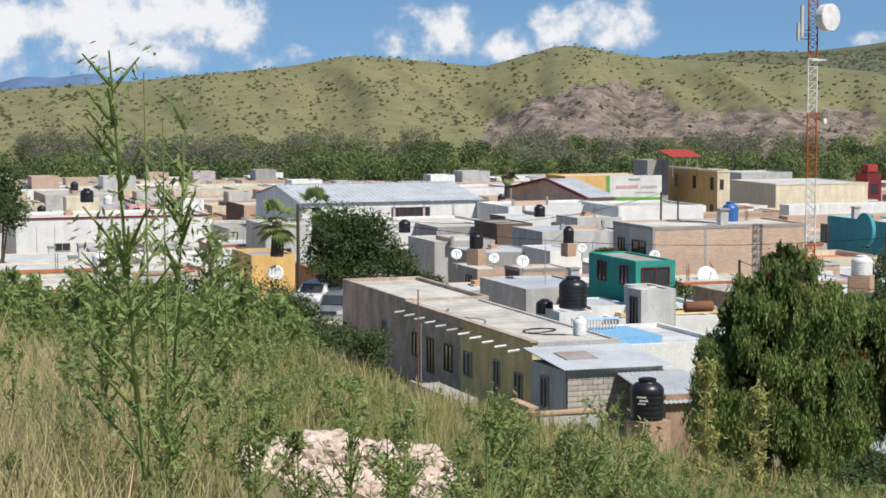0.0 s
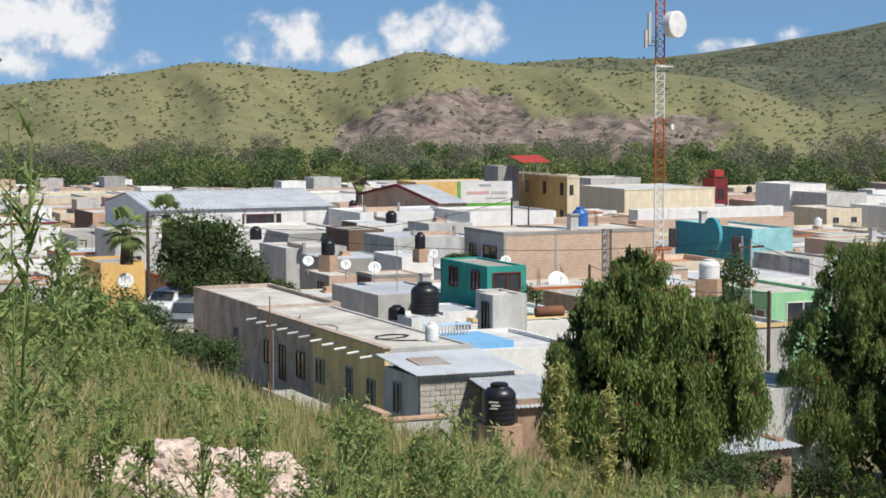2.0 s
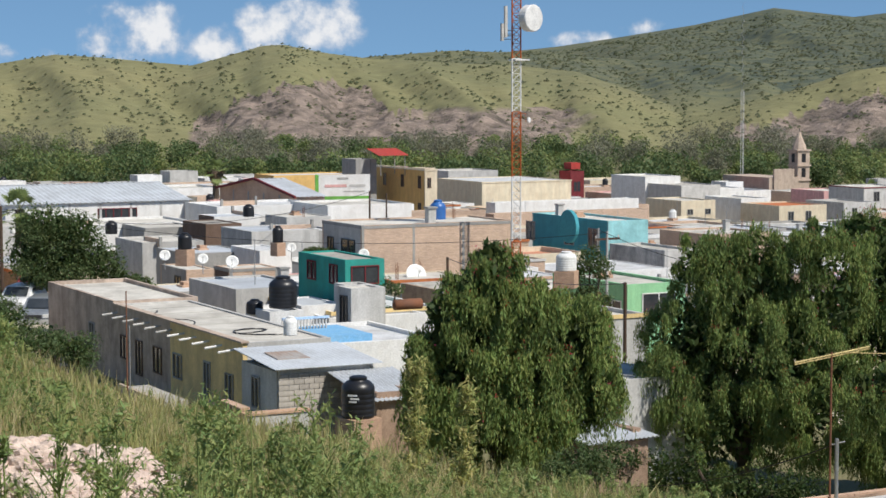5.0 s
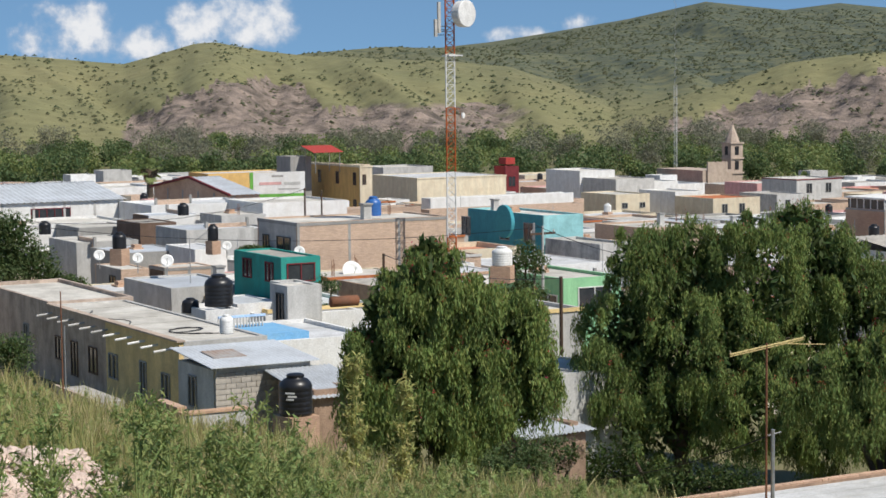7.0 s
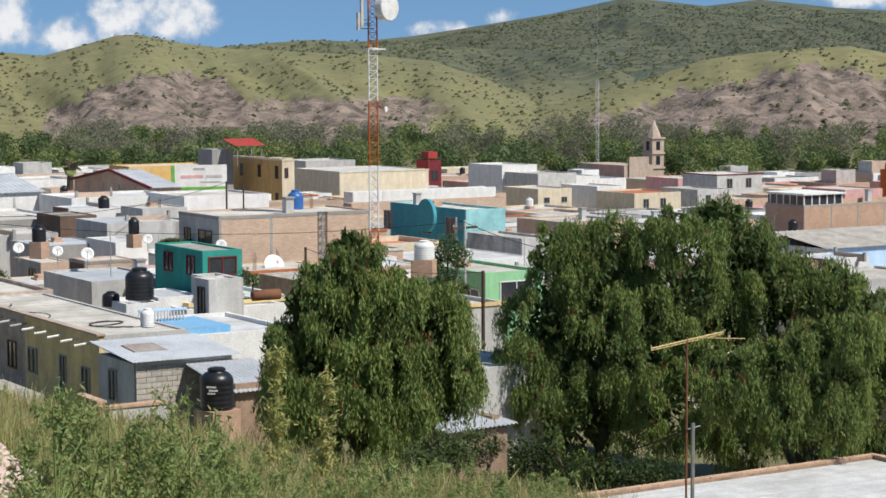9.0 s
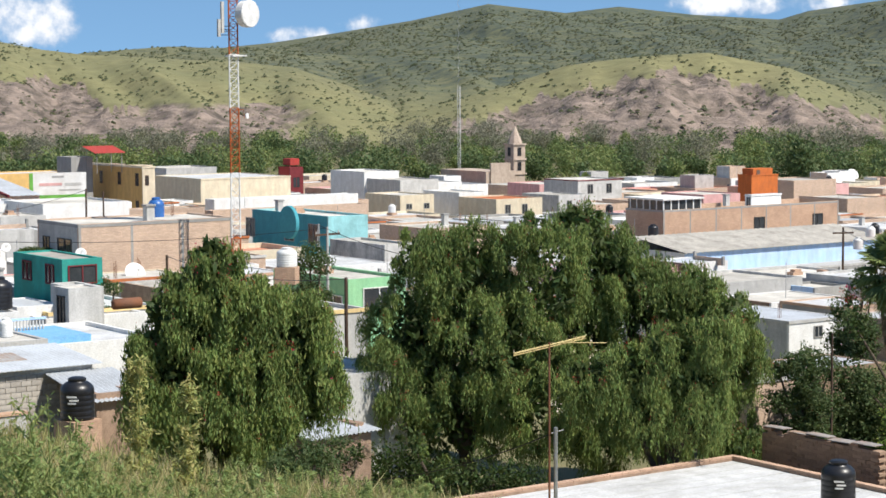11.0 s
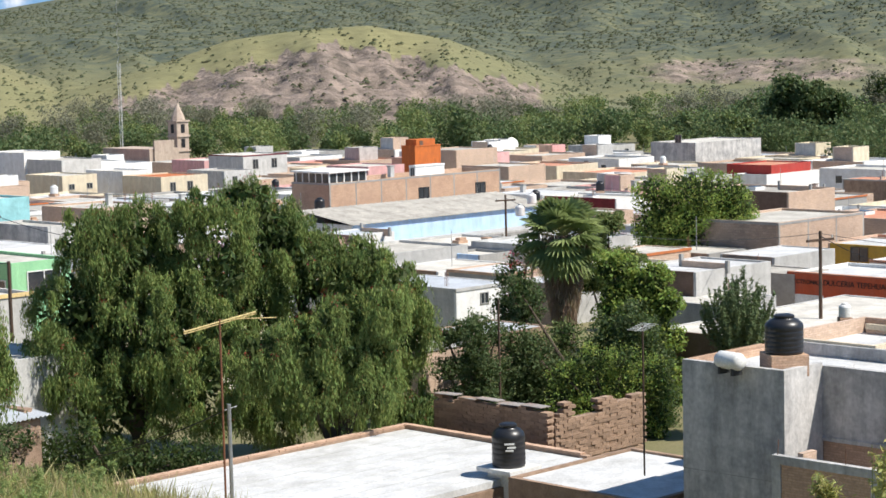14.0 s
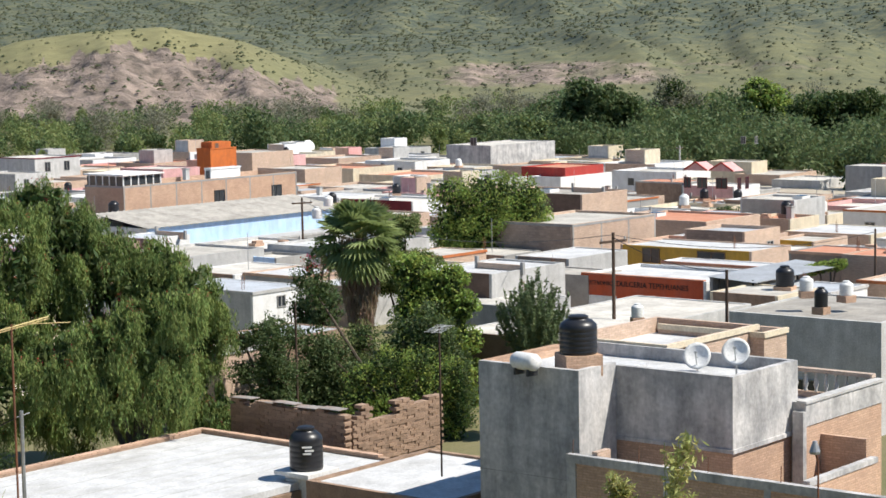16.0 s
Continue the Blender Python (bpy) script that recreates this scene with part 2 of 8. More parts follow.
WALLS = {"white", "cream", "yellow", "ochre", "peach", "pink", "orange", "signorange", "red", "teal", "turquoise", "turquoise_lit", "mint", "lightblue", "grey", "concrete", "greywhite", "stone", "adobe", "roofgrey", "rooflight", "roofwhite"}
M = {}
for key, args in {
    "white": dict(col=(0.74, 0.735, 0.72), col2=(0.62, 0.605, 0.575), stain=0.3, vary=0.04, streak=0.06),
    "cream": dict(col=(0.68, 0.60, 0.45), col2=(0.6, 0.5, 0.36), vary=0.05),
    "yellow": dict(col=(0.80, 0.60, 0.28), col2=(0.60, 0.45, 0.23)),
    "wornplaster": dict(col=(0.56, 0.45, 0.37), col2=(0.34, 0.265, 0.21), scale=0.8, stain=0.25, streak=0.25),
    "ochre": dict(col=(0.55, 0.33, 0.05), col2=(0.42, 0.26, 0.06)),
    "peach": dict(col=(0.68, 0.44, 0.16), col2=(0.6, 0.38, 0.15)),
    "pink": dict(col=(0.66, 0.38, 0.36), col2=(0.55, 0.32, 0.3)),
    "orange": dict(col=(0.55, 0.15, 0.035), col2=(0.45, 0.13, 0.04)),
    "signorange": dict(col=(0.52, 0.10, 0.04), col2=(0.45, 0.11, 0.06)),
    "red": dict(col=(0.42, 0.05, 0.04), col2=(0.34, 0.06, 0.05)),
    "maroon": dict(col=(0.18, 0.03, 0.035)),
    "teal": dict(col=(0.03, 0.30, 0.25), col2=(0.04, 0.24, 0.2)),
    "turquoise": dict(col=(0.07, 0.34, 0.40), col2=(0.06, 0.28, 0.33)),
    # paler copy of the turquoise, for a wall in the sun
    "turquoise_lit": dict(col=(0.30, 0.58, 0.60)),
    "mint": dict(col=(0.30, 0.58, 0.32), col2=(0.24, 0.5, 0.28)),
    "lightblue": dict(col=(0.42, 0.60, 0.84), col2=(0.5, 0.62, 0.78)),
    "blue": dict(col=(0.16, 0.38, 0.62), col2=(0.22, 0.42, 0.6)),
    "grey": dict(col=(0.36, 0.35, 0.33), col2=(0.25, 0.25, 0.24), stain=0.6, vary=0.12),
    "concrete": dict(col=(0.58, 0.56, 0.54), col2=(0.34, 0.335, 0.33), scale=0.7, stain=0.24, fine=7.0, bump=0.3, streak=0.32),
    "greywhite": dict(col=(0.52, 0.51, 0.49), col2=(0.4, 0.39, 0.37), vary=0.1),
    "roofgrey": dict(col=(0.44, 0.41, 0.36), col2=(0.28, 0.26, 0.23), scale=0.6, stain=0.3, vary=0.18),
    "rooflight": dict(col=(0.62, 0.59, 0.53), col2=(0.42, 0.39, 0.34), scale=0.45, stain=0.28, vary=0.15),
    "roofwhite": dict(col=(0.60, 0.605, 0.61), col2=(0.44, 0.435, 0.42), scale=0.5, stain=0.35),
    "roofred": dict(col=(0.45, 0.16, 0.08), col2=(0.6, 0.35, 0.25), scale=0.8, stain=0.7),
    "tin": dict(col=(0.56, 0.585, 0.61), col2=(0.42, 0.43, 0.44), rough=0.5, metal=0.15, scale=0.5, vary=0.1),
    "rusttin": dict(col=(0.42, 0.40, 0.38), col2=(0.34, 0.2, 0.12), rough=0.6, metal=0.2, scale=0.7),
    "brown": dict(col=(0.13, 0.085, 0.06), col2=(0.18, 0.12, 0.09)),
    "adobe": dict(col=(0.37, 0.255, 0.18), col2=(0.24, 0.16, 0.11), scale=1.5, fine=20, bump=0.6, vary=0.2),
    "wood": dict(col=(0.10, 0.065, 0.045), col2=(0.06, 0.04, 0.03), fine=30),
    "bark": dict(col=(0.12, 0.09, 0.065), col2=(0.06, 0.045, 0.035), fine=20, bump=0.6),
    "greybark": dict(col=(0.22, 0.19, 0.16), col2=(0.14, 0.12, 0.1), fine=8),
    "black": dict(col=(0.012, 0.012, 0.014), col2=(0.02, 0.02, 0.022), rough=0.38, bump=0.02, spec=0.5),
    "dark": dict(col=(0.02, 0.02, 0.022), rough=0.5, bump=0),
    "blueplastic": dict(col=(0.03, 0.13, 0.38), col2=(0.03, 0.1, 0.3), rough=0.4, bump=0.02, spec=0.5),
    "whiteplastic": dict(col=(0.75, 0.75, 0.73), col2=(0.66, 0.65, 0.62), rough=0.4, bump=0.03),
    "steel": dict(col=(0.45, 0.45, 0.45), rough=0.45, metal=0.6, bump=0.05),
    "darksteel": dict(col=(0.06, 0.06, 0.06), rough=0.5, metal=0.3, bump=0.05),
    "mastred": dict(col=(0.42, 0.10, 0.025), rough=0.5, bump=0.02),
    "mastwhite": dict(col=(0.75, 0.74, 0.72), rough=0.5, bump=0.02),
    "brass": dict(col=(0.5, 0.4, 0.18), col2=(0.4, 0.3, 0.15), rough=0.5, metal=0.3, bump=0.05),
    "tile": dict(col=(0.50, 0.17, 0.06), col2=(0.38, 0.13, 0.06), fine=6),
    "rock": dict(col=(0.63, 0.51, 0.43), col2=(0.48, 0.36, 0.30), scale=2.5, fine=18, bump=0.8),
    "stone": dict(col=(0.50, 0.40, 0.32), col2=(0.4, 0.31, 0.25)),
    "rust": dict(col=(0.22, 0.09, 0.045), col2=(0.14, 0.07, 0.045), rough=0.8),
    "paintwhite": dict(col=(0.7, 0.7, 0.7), rough=0.3, bump=0, spec=0.5),
    "carsilver": dict(col=(0.36, 0.38, 0.4), rough=0.3, metal=0.5, bump=0),
    "green": dict(col=(0.16, 0.42, 0.08)),
    "soil": dict(col=(0.24, 0.18, 0.115), col2=(0.17, 0.13, 0.08), scale=0.4),
}.items():
    if key in WALLS:
        args.setdefault("streak", 0.15)
    M[key] = mat(key, **args)
M["brick"] = brick_mat("brick", (0.62, 0.42, 0.30), (0.50, 0.33, 0.24), (0.8, 0.77, 0.7))
M["brickpale"] = brick_mat("brickpale", (0.66, 0.49, 0.38), (0.55, 0.41, 0.32), (0.85, 0.82, 0.75))
M["brickdull"] = brick_mat("brickdull", (0.38, 0.29, 0.23), (0.28, 0.22, 0.18), (0.75, 0.72, 0.68), bw=0.4, bh=0.2)
M["blockgrey"] = mat("blockgrey", (0.46, 0.42, 0.37), (0.36, 0.33, 0.29), scale=1.2, vary=0.14)
M["pane"] = mat("pane", (0.03, 0.035, 0.04), (0.05, 0.055, 0.06), rough=0.12, bump=0, spec=0.6)
# the much darker second tone paints shade between the hanging sprays
M["leaf_pepper"] = leaf_mat("leaf_pepper", (0.25, 0.325, 0.09), (0.085, 0.135, 0.044), thin=0.22)
M["leaf_far"] = leaf_mat("leaf_far", (0.12, 0.165, 0.065), (0.085, 0.13, 0.052), scale=0.05)
M["leaf_farlight"] = leaf_mat("leaf_farlight", (0.21, 0.26, 0.09), (0.16, 0.21, 0.075), scale=0.05)
M["leaf_grey"] = leaf_mat("leaf_grey", (0.24, 0.235, 0.165), (0.20, 0.205, 0.13), scale=0.05)
M["leaf_juniper"] = leaf_mat("leaf_juniper", (0.15, 0.20, 0.085), (0.09, 0.13, 0.055), thin=0.2)
M["leaf_bright"] = leaf_mat("leaf_bright", (0.27, 0.36, 0.08), (0.20, 0.29, 0.065))
# dark leaves: one dark cottonwood, and shade painted inside and under crowns
M["leaf_dark_and_shade"] = leaf_mat("leaf_dark_and_shade", (0.065, 0.10, 0.028), (0.05, 0.08, 0.025))
M["leaf_palm"] = leaf_mat("leaf_palm", (0.31, 0.34, 0.13), (0.20, 0.24, 0.085))
M["leaf_scrub"] = leaf_mat("leaf_scrub", (0.095, 0.105, 0.05), (0.075, 0.09, 0.045), scale=0.02)
M["thatch"] = leaf_mat("thatch", (0.36, 0.28, 0.19), (0.24, 0.18, 0.12))
M["leaf_weed"] = leaf_mat("leaf_weed", (0.28, 0.35, 0.12), (0.22, 0.28, 0.10), scale=2.0)
M["leaf_ambrosia"] = leaf_mat("leaf_ambrosia", (0.46, 0.46, 0.16), (0.37, 0.37, 0.13), scale=2.0)
M["grass"] = leaf_mat("grass", (0.36, 0.365, 0.13), (0.44, 0.38, 0.18), scale=0.25)
M["straw"] = leaf_mat("straw", (0.66, 0.55, 0.31), (0.52, 0.45, 0.23), scale=0.25)
M["flowerred"] = leaf_mat("flowerred", (0.45, 0.02, 0.03), (0.35, 0.02, 0.02))


# ---- building blocks ----
def part(name, bm, material, parent=None, label="", smooth=False):
    me = bpy.data.meshes.new(name)
    bm.to_mesh(me)
    bm.free()
    me.materials.append(M[material])
    if smooth:
        me.shade_smooth()
    ob = new(name, me)
    ob.parent = parent
    if label:
        ob["label"] = label
    return ob


def thing(name, x, y, z, yaw=0.0, label="", category="", group="", kind=""):
    ob = new(name)
    ob.empty_display_size = 0.3
    ob.matrix_world = pose(x, y, z, 0, 0, yaw)
    return tagged(ob, label, category, group, kind)


def add_box(bm, x0, y0, z0, x1, y1, z1):
    v = [bm.verts.new(p) for p in ((x0, y0, z0), (x1, y0, z0), (x1, y1, z0), (x0, y1, z0), (x0, y0, z1), (x1, y0, z1), (x1, y1, z1), (x0, y1, z1))]
    for f in ((3, 2, 1, 0), (4, 5, 6, 7), (0, 1, 5, 4), (1, 2, 6, 5), (2, 3, 7, 6), (3, 0, 4, 7)):
        bm.faces.new([v[i] for i in f])
    return bm


def boxm(*ab):
    return add_box(bmesh.new(), *ab)


def add_lathe(bm, profile, n=20, cx=0.0, cy=0.0):
    """Turn (radius, height) pairs about the upright axis; ends are closed."""
    rings = [[bm.verts.new((cx + r * math.cos(2 * math.pi * i / n), cy + r * math.sin(2 * math.pi * i / n), z)) for i in range(n)] for r, z in profile]
    for a, b in zip(rings, rings[1:]):
        for i in range(n):
            bm.faces.new((a[i], a[(i + 1) % n], b[(i + 1) % n], b[i]))
    bm.faces.new(rings[0][::-1])
    bm.faces.new(rings[-1])
    return bm


def add_tube(bm, pts, r0, r1=None, n=6):
    """A tapered tube through points."""
    r1 = r0 if r1 is None else r1
    pts = [Vector(p) for p in pts]
    rings = []
    for i, p in enumerate(pts):
        d = (pts[min(i + 1, len(pts) - 1)] - pts[max(i - 1, 0)]).normalized()
        s = d.orthogonal().normalized()
        t = d.cross(s)
        r = r0 + (r1 - r0) * i / max(1, len(pts) - 1)
        rings.append([bm.verts.new(p + (s * math.cos(2 * math.pi * k / n) + t * math.sin(2 * math.pi * k / n)) * r) for k in range(n)])
    for a, b in zip(rings, rings[1:]):
        for k in range(n):
            bm.faces.new((a[k], a[(k + 1) % n], b[(k + 1) % n], b[k]))
    bm.faces.new(rings[0][::-1])
    bm.faces.new(rings[-1])
    return bm


def tube(pts, r0, r1=None, n=6):
    return add_tube(bmesh.new(), pts, r0, r1, n)


def raw(name, verts, faces, material, parent=None, smooth=False, kind="", label="", category=""):
    """One mesh object from arrays of places and of corner indices."""
    me = bpy.data.meshes.new(name)
    verts = np.asarray(verts, dtype=np.float32)
    faces = np.asarray(faces, dtype=np.int32)
    k = faces.shape[1]
    me.vertices.add(len(verts))
    me.vertices.foreach_set("co", verts.ravel())
    me.loops.add(faces.size)
    me.loops.foreach_set("vertex_index", faces.ravel())
    me.polygons.add(len(faces))
    me.polygons.foreach_set("loop_start", np.arange(0, faces.size, k, dtype=np.int32))
    me.update(calc_edges=True)
    me.materials.append(M[material])
    if smooth:
        me.shade_smooth()
    else:
        me.shade_flat()
    ob = new(name, me)
    ob.parent = parent
    return tagged(ob, label, category, "", kind)


# ---- lie of the land ----
def ramp(x, pts):
    return np.interp(x, [p[0] for p in pts], [p[1] for p in pts])


BROW = [(-180, -0.03), (-90, 0.04), (-40, 0.10), (-13, 0.114), (-5.4, 0.128), (-1.3, 0.158), (3.5, 0.180), (6.4, 0.192), (9, 0.208), (16, 0.225), (30, 0.28), (60, 0.30), (90, 0.18), (180, -0.03)]
BROW_D = [(-40, 55), (-13, 55), (-5, 46), (3, 40), (10, 34), (20, 28), (60, 26)]


def town_z(x, y):
    d = np.hypot(x, y)
    az = np.degrees(np.arctan2(x, y))
    k = np.clip((az - 8) / 12, 0, 1)
    k = k * k * (3 - 2 * k)
    return np.maximum(1.0, (17.4 - (d - 60) * 0.030) * (1 - k) + (14.2 - (d - 60) * 0.024) * k)


def land_z(x, y):
    """The hill on which the camera stands, its brow, the steep drop and the plain of the town."""
    x, y = np.asarray(x, float), np.asarray(y, float)
    d = np.hypot(x, y)
    az = np.degrees(np.arctan2(x, y))
    s, db = ramp(az, BROW), ramp(az, BROW_D)
    rough = 0.12 * np.sin(x * 0.9 + 1.3 * np.sin(y * 0.5)) * np.sin(y * 0.7 + 0.8) + 0.07 * np.sin(x * 2.3 + y * 1.7)
    hill = EYE - 1.65 * np.clip(1 - d / db, 0, 1) - np.minimum(d, db) * s - np.maximum(d - db, 0) * np.where(np.abs(az) < 100, 0.42, -0.05) + rough * np.clip(d / 12, 0, 1)
    return np.maximum(hill, town_z(x, y) + 0.04 * rough)


# ---- ground ----
def polar_sheet(name, a0, a1, na, radii, height, material, label, shift=0.0):
    az = np.radians(np.linspace(a0, a1, na))
    rr = np.asarray(radii)
    A, R = np.meshgrid(az, rr)
    X, Y = np.sin(A) * R + shift, np.cos(A) * R + shift
    Z = height(X, Y)
    idx = np.arange(A.size).reshape(A.shape)
    f = np.stack([idx[:-1, :-1], idx[:-1, 1:], idx[1:, 1:], idx[1:, :-1]], -1).reshape(-1, 4)[:, ::-1]
    return raw(name, np.stack([X, Y, Z], -1).reshape(-1, 3), f, material, smooth=True, kind="structure", label=label)


RIDGES = [  # ridge distance, foot distance, (azimuth, elevation) of the crest
    (1300, 900, [(-30, 0.2), (-12.5, -0.03), (-10.1, 0.12), (-6.6, 0.43), (-4.6, 0.62), (-2.6, 0.94), (-1.3, 0.86), (1.2, 0.64), (1.9, 0.82), (3.2, 1.19), (3.8, 1.22),
                 (5.1, 0.98), (6.2, 0.84), (8.9, 0.69), (10.5, 0.62), (12.1, 0.45), (13.7, -0.09), (15.3, -0.7), (17, -1.3), (60, -1.6)]),
    (1150, 880, [(-30, -1.8), (13, -1.5), (15, -0.95), (16, -0.72), (18.3, -0.09), (19.9, 0.46), (21.8, 0.69), (23.9, 0.8), (26.2, 0.34), (27.8, -0.3), (28.9, -0.93), (31, -1.5), (60, -1.6)]),
    (1700, 1150, [(-30, -1.2), (-2, -0.4), (4, 0.5), (6.2, 0.86), (8.6, 1.04), (11, 0.95), (14, 0.75), (18, 0.8), (24, 0.9), (28.9, 0.5), (32.1, 0.4), (35.3, 0.75), (38.5, 1.3), (44.3, 1.2), (60, 1.4)]),
    (2900, 1600, [(-30, -1.5), (-2, -0.6), (4, 0.3), (8, 0.95), (10.2, 1.0), (11.6, 1.14), (13.1, 1.36), (15.5, 1.74), (17.7, 2.2), (19.9, 1.93), (21.4, 2.1), (23.5, 1.85), (25.9, 1.69), (26.7, 1.92),
                  (28.8, 2.2), (34, 2.8), (40, 2.6), (60, 2.4)]),
]


def gully(az, r, k):
    """Spurs and gullies that run down the slopes."""
    w = az + 0.6 * np.sin(r * 0.006 + k) + 0.35 * np.sin(r * 0.017 + 2 * k + az * 0.7)
    return 0.5 + (0.55 * np.sin(w * 1.25 + k) + 0.28 * np.sin(w * 2.9 + 2.1 * k + r * 0.004) + 0.07 * np.sin(w * 6.3 + r * 0.011 + np.sin(w * 2.2))) / 1.5


def hills_z(x, y):
    d = np.hypot(x, y)
    az = np.degrees(np.arctan2(x, y))
    z = np.full(d.shape, -4.0)
    for k, (rd, fd, crest) in enumerate(RIDGES):
        top = EYE + rd * np.tan(np.radians(ramp(az, crest)))
        u = (d - fd) / (rd - fd)
        s = np.clip(u, 0, 1)
        s = s ** 0.85 * (1.25 - 0.25 * s)
        dip = gully(az, d, k * 1.7) * (0.26, 0.26, 0.20, 0.13)[k] * np.sin(np.clip(u, 0, 1) * np.pi)
        lay = np.where(u <= 0, -4.0, np.where(u <= 1, 1 + (top - 1) * np.maximum(s - dip, 0.0), 1 + (top - 1) * np.clip(1 - (u - 1) * 0.8, 0, 1)))
        z = np.maximum(z, lay)
    return np.maximum(z, 0.0 * d + 0.8)


def all_z(x, y):
    d = np.hypot(x, y)
    return np.where(d > 800, hills_z(x, y), land_z(x, y))


def terrain_mat():
    """Dry scrub grassland by steepness and noise: green flats, straw slopes, bare pink rock where it is steep."""
    m = mat("hillside", (0.22, 0.20, 0.095), (0.155, 0.16, 0.075), rough=0.95, scale=0.012, fine=0.12, bump=0.0, stain=0.6)
    nt, ln = m.node_tree.nodes, m.node_tree.links
    b = nt["Principled BSDF"]
    hs = next(n for n in nt if n.type == "HUE_SAT")
    at = nt.new("ShaderNodeAttribute")
    at.attribute_name = "bare"
    co = next(n for n in nt if n.type == "TEX_COORD")
    no = nt.new("ShaderNodeTexNoise")
    no.inputs["Scale"].default_value, no.inputs["Detail"].default_value, no.inputs["Roughness"].default_value = 0.035, 8, 0.7
    ln.new(co.outputs["Object"], no.inputs["Vector"])
    ad = nt.new("ShaderNodeMath")
    ln.new(at.outputs["Fac"], ad.inputs[0])
    ln.new(no.outputs[0], ad.inputs[1])
    r = nt.new("ShaderNodeMapRange")
    r.inputs[1].default_value, r.inputs[2].default_value = 0.86, 1.12
    ln.new(ad.outputs[0], r.inputs[0])
    rock = nt.new("ShaderNodeMix")
    rock.data_type = "RGBA"
    rock.inputs[6].default_value, rock.inputs[7].default_value = (0.095, 0.078, 0.062, 1), (0.32, 0.25, 0.205, 1)
    n3 = nt.new("ShaderNodeTexNoise")
    n3.inputs["Scale"].default_value, n3.inputs["Detail"].default_value, n3.inputs["Roughness"].default_value = 0.055, 9, 0.75
    ln.new(co.outputs["Object"], n3.inputs["Vector"])
    r3 = nt.new("ShaderNodeMapRange")
    r3.inputs[1].default_value, r3.inputs[2].default_value = 0.38, 0.60
    ln.new(n3.outputs[0], r3.inputs[0])
    ln.new(r3.outputs[0], rock.inputs[0])
    mx = nt.new("ShaderNodeMix")
    mx.data_type = "RGBA"
    ln.new(r.outputs[0], mx.inputs[0])
    aw = nt.new("ShaderNodeAttribute")
    aw.attribute_name = "wooded"
    mw = nt.new("ShaderNodeMath")
    mw.operation = "MULTIPLY"
    mw.use_clamp = True
    rw = nt.new("ShaderNodeMapRange")
    rw.inputs[1].default_value, rw.inputs[2].default_value = 0.3, 0.6
    rw.inputs[3].default_value, rw.inputs[4].default_value = 1.25, 0.35
    ln.new(n3.outputs[0], rw.inputs[0])
    ln.new(aw.outputs["Fac"], mw.inputs[0])
    ln.new(rw.outputs[0], mw.inputs[1])
    mg = nt.new("ShaderNodeMix")
    mg.data_type = "RGBA"
    mg.inputs[7].default_value = (0.058, 0.075, 0.056, 1)
    ln.new(mw.outputs[0], mg.inputs[0])
    ln.new(hs.outputs[0], mg.inputs[6])
    ln.new(mg.outputs[2], mx.inputs[6])
    ln.new(rock.outputs[2], mx.inputs[7])
    ln.new(mx.outputs[2], b.inputs["Base Color"])
    bp = nt.new("ShaderNodeBump")
    bp.inputs["Distance"].default_value = 6.0
    rb = nt.new("ShaderNodeMapRange")
    rb.inputs[3].default_value, rb.inputs[4].default_value = 0.22, 1.0
    ln.new(r.outputs[0], rb.inputs[0])
    ln.new(rb.outputs[0], bp.inputs["Strength"])
    crag = nt.new("ShaderNodeTexVoronoi")
    crag.inputs["Scale"].default_value = 0.085
    stretch = nt.new("ShaderNodeMapping")
    stretch.inputs["Scale"].default_value = (1.0, 0.45, 1.3)
    ln.new(co.outputs["Object"], stretch.inputs[0])
    ln.new(stretch.outputs[0], crag.inputs["Vector"])
    cm = nt.new("ShaderNodeMath")
    cm.operation = "MULTIPLY_ADD"
    cm.inputs[1].default_value = 0.55
    ln.new(crag.outputs["Distance"], cm.inputs[0])
    ln.new(no.outputs[0], cm.inputs[2])
    ln.new(cm.outputs[0], bp.inputs["Height"])
    ln.new(bp.outputs[0], b.inputs["Normal"])
    return m


M["hillside"] = terrain_mat()
M["ground"] = mat("ground", (0.20, 0.17, 0.09), (0.12, 0.13, 0.05), scale=0.35, fine=9, bump=0.4, stain=0.6)
ground = polar_sheet("ground", -180, 180, 361, [0.01, 2, 4, 6, 8, 10, 12, 14, 16, 18, 20, 22, 24, 26, 28, 30, 32, 34, 36, 38, 40, 42, 44, 46, 48, 50, 53, 56, 60, 65, 70, 80, 100, 130, 170, 220, 300, 400, 500, 600, 700, 830],
                     land_z, "ground", "grassy hillside falling to the earth streets of a town", 0.31)
hills = polar_sheet("ground_hills", -24, 56, 801, np.concatenate([np.arange(825, 1700, 8), np.arange(1700, 3700, 25)]), hills_z, "hillside",
                    "dry green scrub hills with bare pink rock faces")
# bare earth and cement streets down in the town
M["street"] = mat("street", (0.46, 0.40, 0.31), (0.36, 0.31, 0.24), scale=0.3, fine=6)
ground.data.materials.append(M["street"])
g_mid = np.empty(len(ground.data.polygons) * 3, dtype=np.float32)
ground.data.polygons.foreach_get("center", g_mid)
g_mid = g_mid.reshape(-1, 3)
in_town = (np.hypot(g_mid[:, 0], g_mid[:, 1]) > 104) & (np.abs(np.degrees(np.arctan2(g_mid[:, 0], g_mid[:, 1]))) < 70) & (np.hypot(g_mid[:, 0], g_mid[:, 1]) < 440)
g_az = np.degrees(np.arctan2(g_mid[:, 0], g_mid[:, 1]))
in_town &= ~((g_az > 20) & (g_az < 35) & (np.hypot(g_mid[:, 0], g_mid[:, 1]) < 128))
